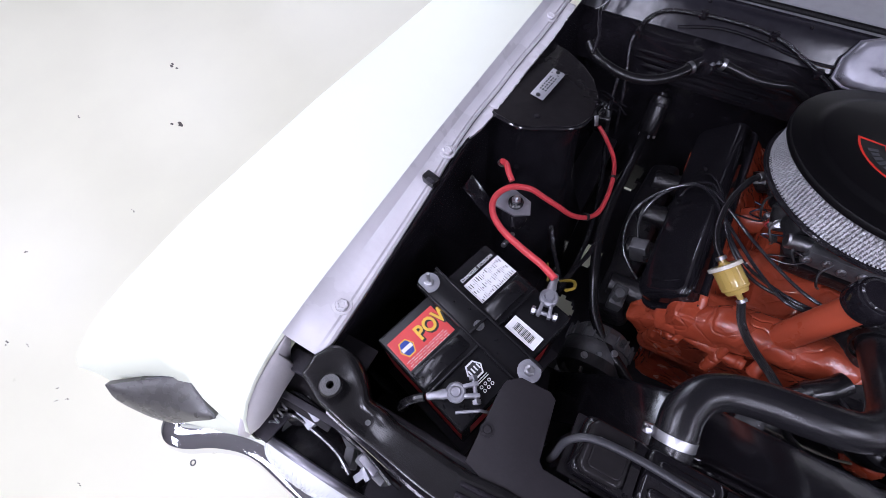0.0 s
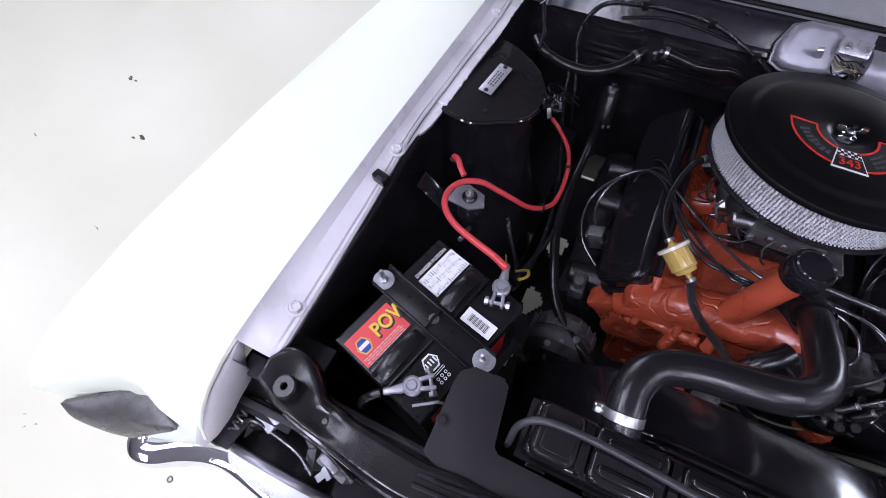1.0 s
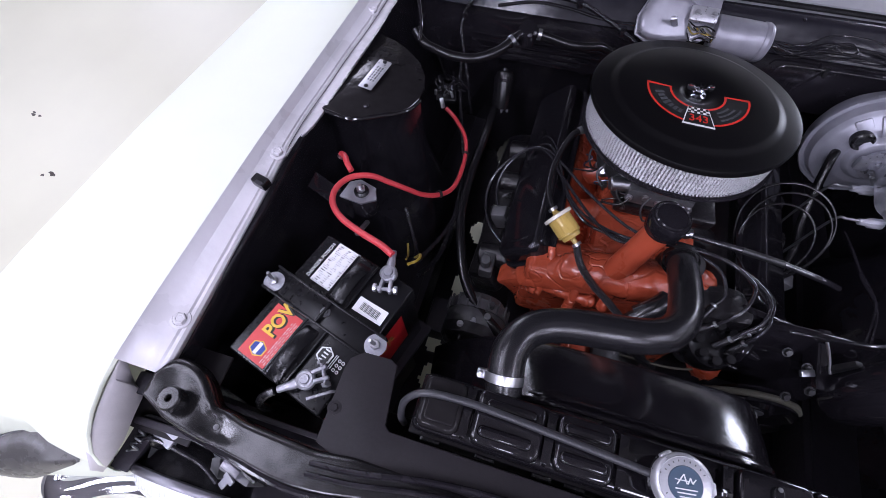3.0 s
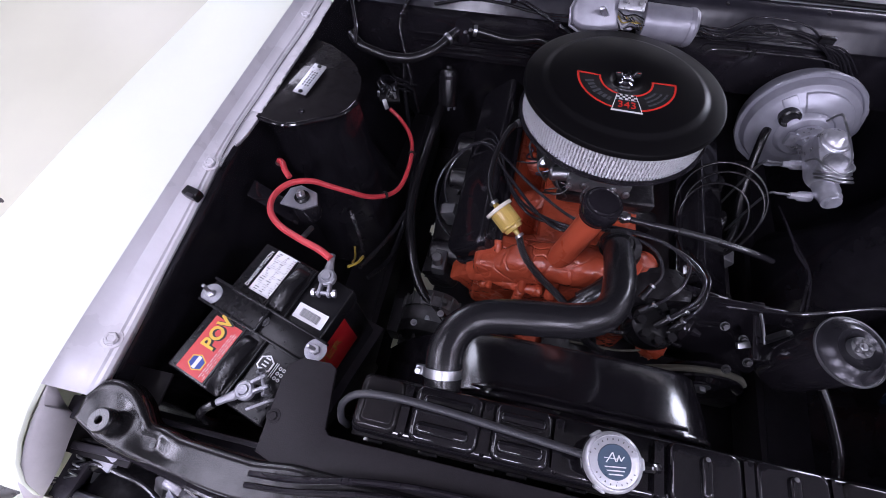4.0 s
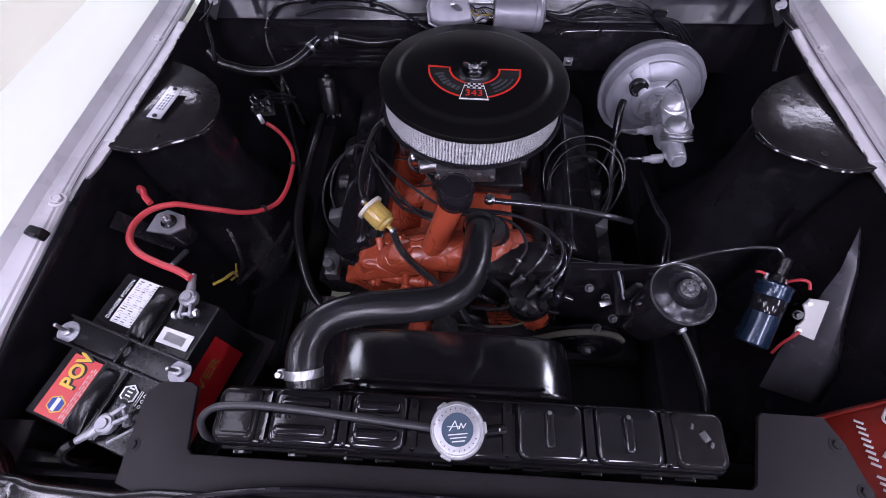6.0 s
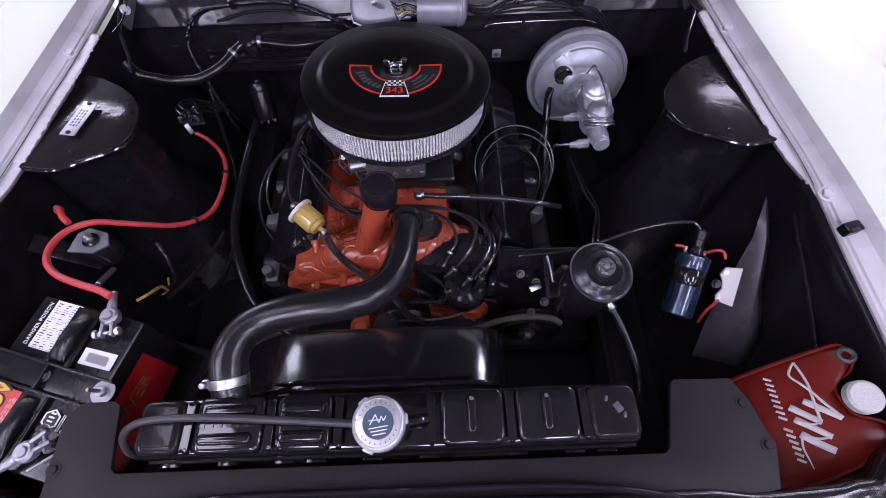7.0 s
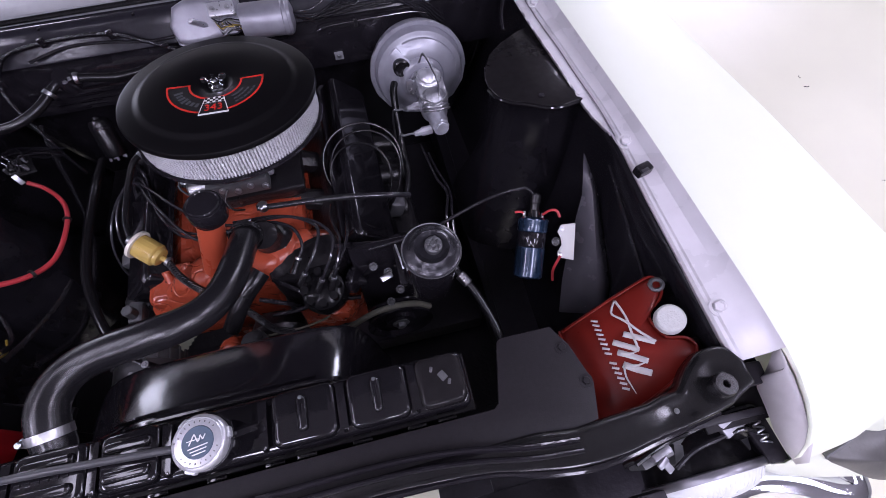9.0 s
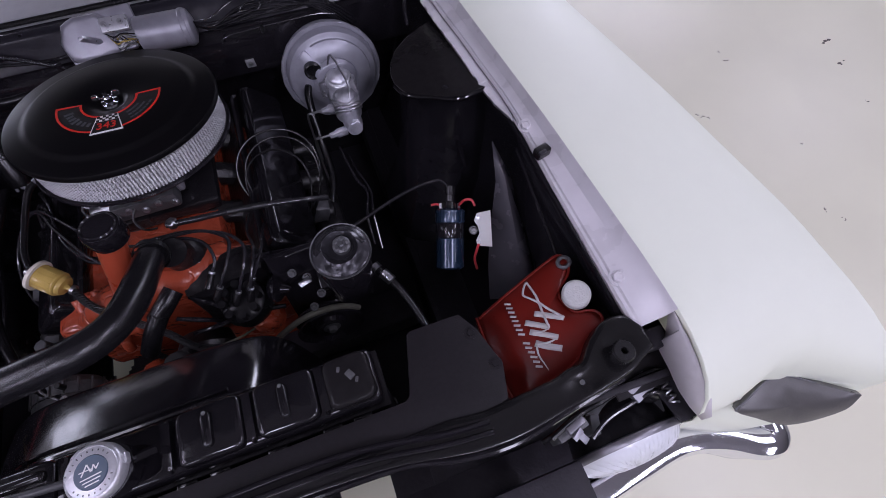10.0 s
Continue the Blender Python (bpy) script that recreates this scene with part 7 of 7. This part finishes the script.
part("screw", bolt(axes((0.225, 0.896, 0.728), (0, -1, 0)), 0.004, 0.006, 0.003), STEEL, pl2)

# ---- fuel filter and its lines ----
FX = axes((-0.199, 0.391, 0.810), (0.66, -0.55, -0.28)) @ Matrix.Diagonal((0.96, 0.96, 0.94, 1))
ff = thing("fuel_filter", (-0.165, 0.37, 0.80), "amber inline fuel filter with a pale rim", "fuel filter")
part("body", lathe([(0, 0.0), (0.0225, 0.0), (0.0225, 0.042), (0.0215, 0.045), (0.0195, 0.046), (0.0185, 0.051), (0.017, 0.053), (0.007, 0.054), (0.005, 0.056), (0.005, 0.072), (0, 0.072)], FX, 32), AMBER, ff)
part("rim", lathe([(0.0235, -0.002), (0.0285, -0.001), (0.0285, 0.005), (0.0235, 0.006)], FX, 32), FILTERRIM, ff, "pale plastic rim")
part("seam", lathe([(0.0224, 0.040), (0.0231, 0.041), (0.0231, 0.043), (0.0215, 0.045)], FX, 32), AMBER, ff)
for k in range(14):
    part("pleat", box((0.0016, 0.0008, 0.034), FX @ pose(0, 0, 0, 0, 0, 25.7 * k) @ pose(0, 0.0224, 0.022), 0.0004, 1), AMBER, ff)
part("inlet", lathe([(0.012, 0), (0.006, -0.006), (0.005, -0.018), (0, -0.018)], FX, 16), AMBER, ff)
for d in (-0.014, 0.068):
    part("clip", lathe([(0.0075, -0.003), (0.009, -0.003), (0.009, 0.003), (0.0075, 0.003)], FX @ pose(0, 0, d), 16), STEEL, ff)
fl = thing("fuel_line", (-0.18, 0.45, 0.83), "black rubber fuel line", "fuel line", "fuel lines")
part("hose", tube([FX @ Vector((0, 0, -0.010)), (-0.217, 0.420, 0.808), (-0.226, 0.455, 0.806), (-0.2265, 0.500, 0.807), (-0.219, 0.540, 0.816), (-0.205, 0.572, 0.828), (-0.183, 0.592, 0.826), (-0.15, 0.60, 0.81)], 0.0060, 12), RUBBER, fl)
part("end_fitting", lathe([(0.0062, -0.008), (0.0080, -0.007), (0.0080, 0.004), (0.0062, 0.005)], axes((-0.190, 0.588, 0.828), (0.6, 0.6, 0.0)), 12), STEEL, fl)
fl2 = thing("fuel_line", (-0.08, 0.28, 0.78), "black ribbed fuel line below the filter", "fuel line", "fuel lines")
part("hose", tube([FX @ Vector((0, 0, 0.066)), (-0.138, 0.3245, 0.7735), (-0.110, 0.298, 0.760), (-0.070, 0.269, 0.752), (-0.030, 0.240, 0.735), (0.0, 0.215, 0.69), (0.04, 0.21, 0.66)], 0.0066, 12), ribbed(mat("ribbed_line", (0.016, 0.016, 0.018), 0.3), 160, 0.8, "DIAGONAL"), fl2)
fl3 = thing("fuel_line", (0.16, 0.41, 0.79), "black hose with a steel end running across the intake", "fuel line", "fuel lines")
part("hose", tube([(0.018, 0.4185, 0.806), (0.064, 0.4175, 0.801), (0.13, 0.417, 0.7945), (0.198, 0.4145, 0.786), (0.266, 0.409, 0.774), (0.31, 0.415, 0.75)], 0.0058, 12), WIRE, fl3)
part("steel_end", tube([(0.126, 0.417, 0.795), (0.16, 0.416, 0.791), (0.200, 0.4145, 0.786)], 0.0062, 12, 4), DARKMETAL, fl3)
part("end_clip", lathe([(0.0064, -0.003), (0.0085, -0.003), (0.0085, 0.003), (0.0064, 0.003)], axes((0.034, 0.420, 0.805), (1, 0, 0)), 16), STEEL, fl3)

# ---- spark plug wires ----
random.seed(31)
left = [[(-0.2865, 0.409, 0.611), (-0.333, 0.452, 0.619), (-0.355, 0.503, 0.6355), (-0.352, 0.553, 0.660), (-0.320, 0.586, 0.699), (-0.274, 0.600, 0.734), (-0.240, 0.576, 0.751), (-0.2136, 0.530, 0.762), (-0.176, 0.476, 0.773), (-0.134, 0.4195, 0.785), (-0.089, 0.378, 0.796), (-0.03, 0.375, 0.806)],
        [(-0.292, 0.455, 0.630), (-0.322, 0.490, 0.638), (-0.337, 0.535, 0.655), (-0.325, 0.575, 0.687), (-0.285, 0.602, 0.728), (-0.243, 0.585, 0.752), (-0.205, 0.545, 0.764), (-0.160, 0.495, 0.772), (-0.112, 0.450, 0.780), (-0.065, 0.412, 0.790), (-0.02, 0.392, 0.80)],
        [(-0.29, 0.58, 0.66), (-0.275, 0.612, 0.712), (-0.245, 0.605, 0.748), (-0.216, 0.555, 0.758), (-0.192, 0.490, 0.764), (-0.158, 0.440, 0.770), (-0.112, 0.408, 0.780), (-0.06, 0.390, 0.790), (-0.01, 0.388, 0.80)],
        [(-0.27, 0.66, 0.69), (-0.252, 0.640, 0.735), (-0.226, 0.592, 0.752), (-0.205, 0.525, 0.755), (-0.178, 0.465, 0.758), (-0.140, 0.418, 0.766), (-0.095, 0.398, 0.777), (-0.04, 0.382, 0.79)]]
right = [[(-0.025, 0.389, 0.810), (0.025, 0.379, 0.814), (0.064, 0.364, 0.818), (0.087, 0.343, 0.816), (0.094, 0.313, 0.808), (0.081, 0.294, 0.796)],
         [(-0.025, 0.383, 0.806), (0.035, 0.380, 0.819), (0.085, 0.368, 0.827), (0.117, 0.346, 0.830), (0.130, 0.326, 0.830), (0.120, 0.292, 0.824), (0.102, 0.273, 0.807), (0.088, 0.266, 0.788)],
         [(-0.025, 0.392, 0.812), (0.055, 0.382, 0.819), (0.108, 0.357, 0.827), (0.136, 0.336, 0.830), (0.153, 0.307, 0.830), (0.145, 0.274, 0.823), (0.129, 0.260, 0.801), (0.115, 0.250, 0.780)],
         [(0.147, 0.437, 0.740), (0.148, 0.374, 0.776), (0.161, 0.321, 0.804), (0.159, 0.282, 0.816), (0.148, 0.259, 0.804), (0.137, 0.249, 0.780)],
         [(0.174, 0.406, 0.740), (0.176, 0.350, 0.785), (0.174, 0.315, 0.800), (0.159, 0.279, 0.800), (0.143, 0.268, 0.780)]]
for k, pts in enumerate(left + right):
    pw = thing("spark_plug_wire", pts[len(pts) // 2], "black spark plug wire looping to the distributor", "spark plug wire", "spark plug wires")
    part("wire", tube(pts, 0.0030, 10, 6), WIRE, pw)
    e = Vector(pts[-1])
    if k > 3:
        d = Vector(pts[-1]) - Vector(pts[-2])
        bt = part("boot", lathe([(0.0036, -0.004), (0.0060, 0.0), (0.0064, 0.016), (0.0070, 0.018), (0.0070, 0.026), (0, 0.026)], axes(e, d), 14), RUBBER, pw)
        part("collar", lathe([(0.0042, -0.005), (0.0056, -0.004), (0.0056, 0.0), (0.0042, 0.001)], axes(e, d), 12), STEEL, bt)
    else:
        part("boot", lathe([(0.0065, 0), (0.0065, 0.03), (0.005, 0.036), (0, 0.036)], axes(Vector(pts[0]), (0.2, 0, 1)), 14), RUBBER, pw)
# loose loops of vacuum line behind the engine's driver side
for k, (r, cx2, cy2, cz2) in enumerate(((0.085, 0.23, 0.53, 0.79), (0.075, 0.235, 0.52, 0.785), (0.065, 0.22, 0.505, 0.775))):
    lp = thing("vacuum_line", (cx2, cy2, cz2), "thin black vacuum line curling beside the engine", "vacuum line", "vacuum lines")
    part("line", tube([(cx2 + r * math.cos(radians(a)), cy2 + r * 0.8 * math.sin(radians(a)), cz2 - 0.000006 * (a - 90) ** 2) for a in range(-70, 251, 20)], 0.0022, 10), RUBBER, lp)
di = thing("distributor", (0.115, 0.285, 0.70), "black distributor with a ring of plug towers", "distributor")
DM = axes((0.108, 0.262, 0.695), (0.0, -0.22, 1))
part("body", lathe([(0.03, -0.06), (0.034, -0.01), (0.042, 0.0), (0.042, 0.01)], DM, 28), DULL, di)
dc = part("cap", lathe([(0.044, 0.008), (0.045, 0.03), (0.040, 0.050), (0.030, 0.058), (0, 0.060)], DM, 32), PLASTIC, di, "black distributor cap")
for k in range(8):
    part("tower", lathe([(0.008, 0.04), (0.0075, 0.072), (0, 0.072)], DM @ pose(0.030 * math.cos(k * 0.785), 0.030 * math.sin(k * 0.785), 0), 14), PLASTIC, dc)
part("vacuum_can", lathe([(0, 0), (0.026, 0), (0.028, 0.006), (0.026, 0.014), (0.01, 0.02), (0.005, 0.035), (0, 0.035)], axes((0.16, 0.27, 0.72), (0.8, -0.4, 0.1)), 24), BLACK, di)

# ---- lower hoses ----
lh = thing("vent_hose", (-0.40, 0.40, 0.64), "long black rubber hose along the engine", "hose")
part("hose", tube([(-0.405, 0.78, 0.64), (-0.403, 0.70, 0.652), (-0.404, 0.628, 0.655), (-0.405, 0.533, 0.655), (-0.397, 0.440, 0.652), (-0.374, 0.359, 0.645), (-0.346, 0.294, 0.630), (-0.307, 0.248, 0.621), (-0.258, 0.214, 0.614), (-0.210, 0.176, 0.602)], 0.0105, 14), RUBBER, lh)
ph = thing("pressure_hose", (0.40, 0.15, 0.70), "black steering pressure hose with steel ends", "hose")
part("hose", tube([(0.360, 0.232, 0.735), (0.385, 0.190, 0.722), (0.404, 0.140, 0.705), (0.414, 0.095, 0.69), (0.417, 0.05, 0.66), (0.41, 0.02, 0.60)], 0.0085, 12), RUBBER, ph)
part("ferrule", lathe([(0.0088, -0.012), (0.0105, -0.010), (0.0105, 0.012), (0.0088, 0.014)], axes((0.373, 0.212, 0.729), (0.5, -0.8, -0.25)), 16), STEEL, ph)
part("nut", lathe([(0.010, 0), (0.010, 0.012), (0, 0.012)], axes((0.356, 0.240, 0.738), (0.4, -0.85, -0.2)), 6), STEEL, ph)
for k, pts in enumerate((((0.368, 0.58, 0.70), (0.372, 0.53, 0.71), (0.379, 0.467, 0.716), (0.392, 0.42, 0.72), (0.377, 0.365, 0.72), (0.372, 0.31, 0.69)), ((0.382, 0.56, 0.69), (0.388, 0.50, 0.70), (0.400, 0.43, 0.71), (0.390, 0.37, 0.712), (0.384, 0.30, 0.68)))):
    pt = thing("steel_line", pts[1], "thin dark steel line beside the steering pump", "line", "steel lines")
    part("line", tube(pts, 0.003, 8), BLACK, pt)
bw = thing("loose_wires", (-0.46, 0.24, 0.75), "loose yellow and black wires behind the battery", "wires")
for k, (pts, mt, r) in enumerate((([(-0.415, 0.195, 0.87), (-0.405, 0.21, 0.86), (-0.41, 0.235, 0.83), (-0.43, 0.25, 0.78)], DULLYELLOW, 0.0024), ([(-0.43, 0.25, 0.78), (-0.44, 0.28, 0.75), (-0.47, 0.33, 0.74), (-0.49, 0.36, 0.76)], TAPE, 0.0045),
                                  ([(-0.43, 0.24, 0.77), (-0.42, 0.29, 0.74), (-0.405, 0.36, 0.71), (-0.40, 0.42, 0.69)], TAPE, 0.0045), ([(-0.45, 0.25, 0.76), (-0.455, 0.27, 0.74), (-0.465, 0.295, 0.735)], DULLYELLOW, 0.002))):
    part("wire", tube(pts, r, 8, 6, wobble=0.3), mt, bw)
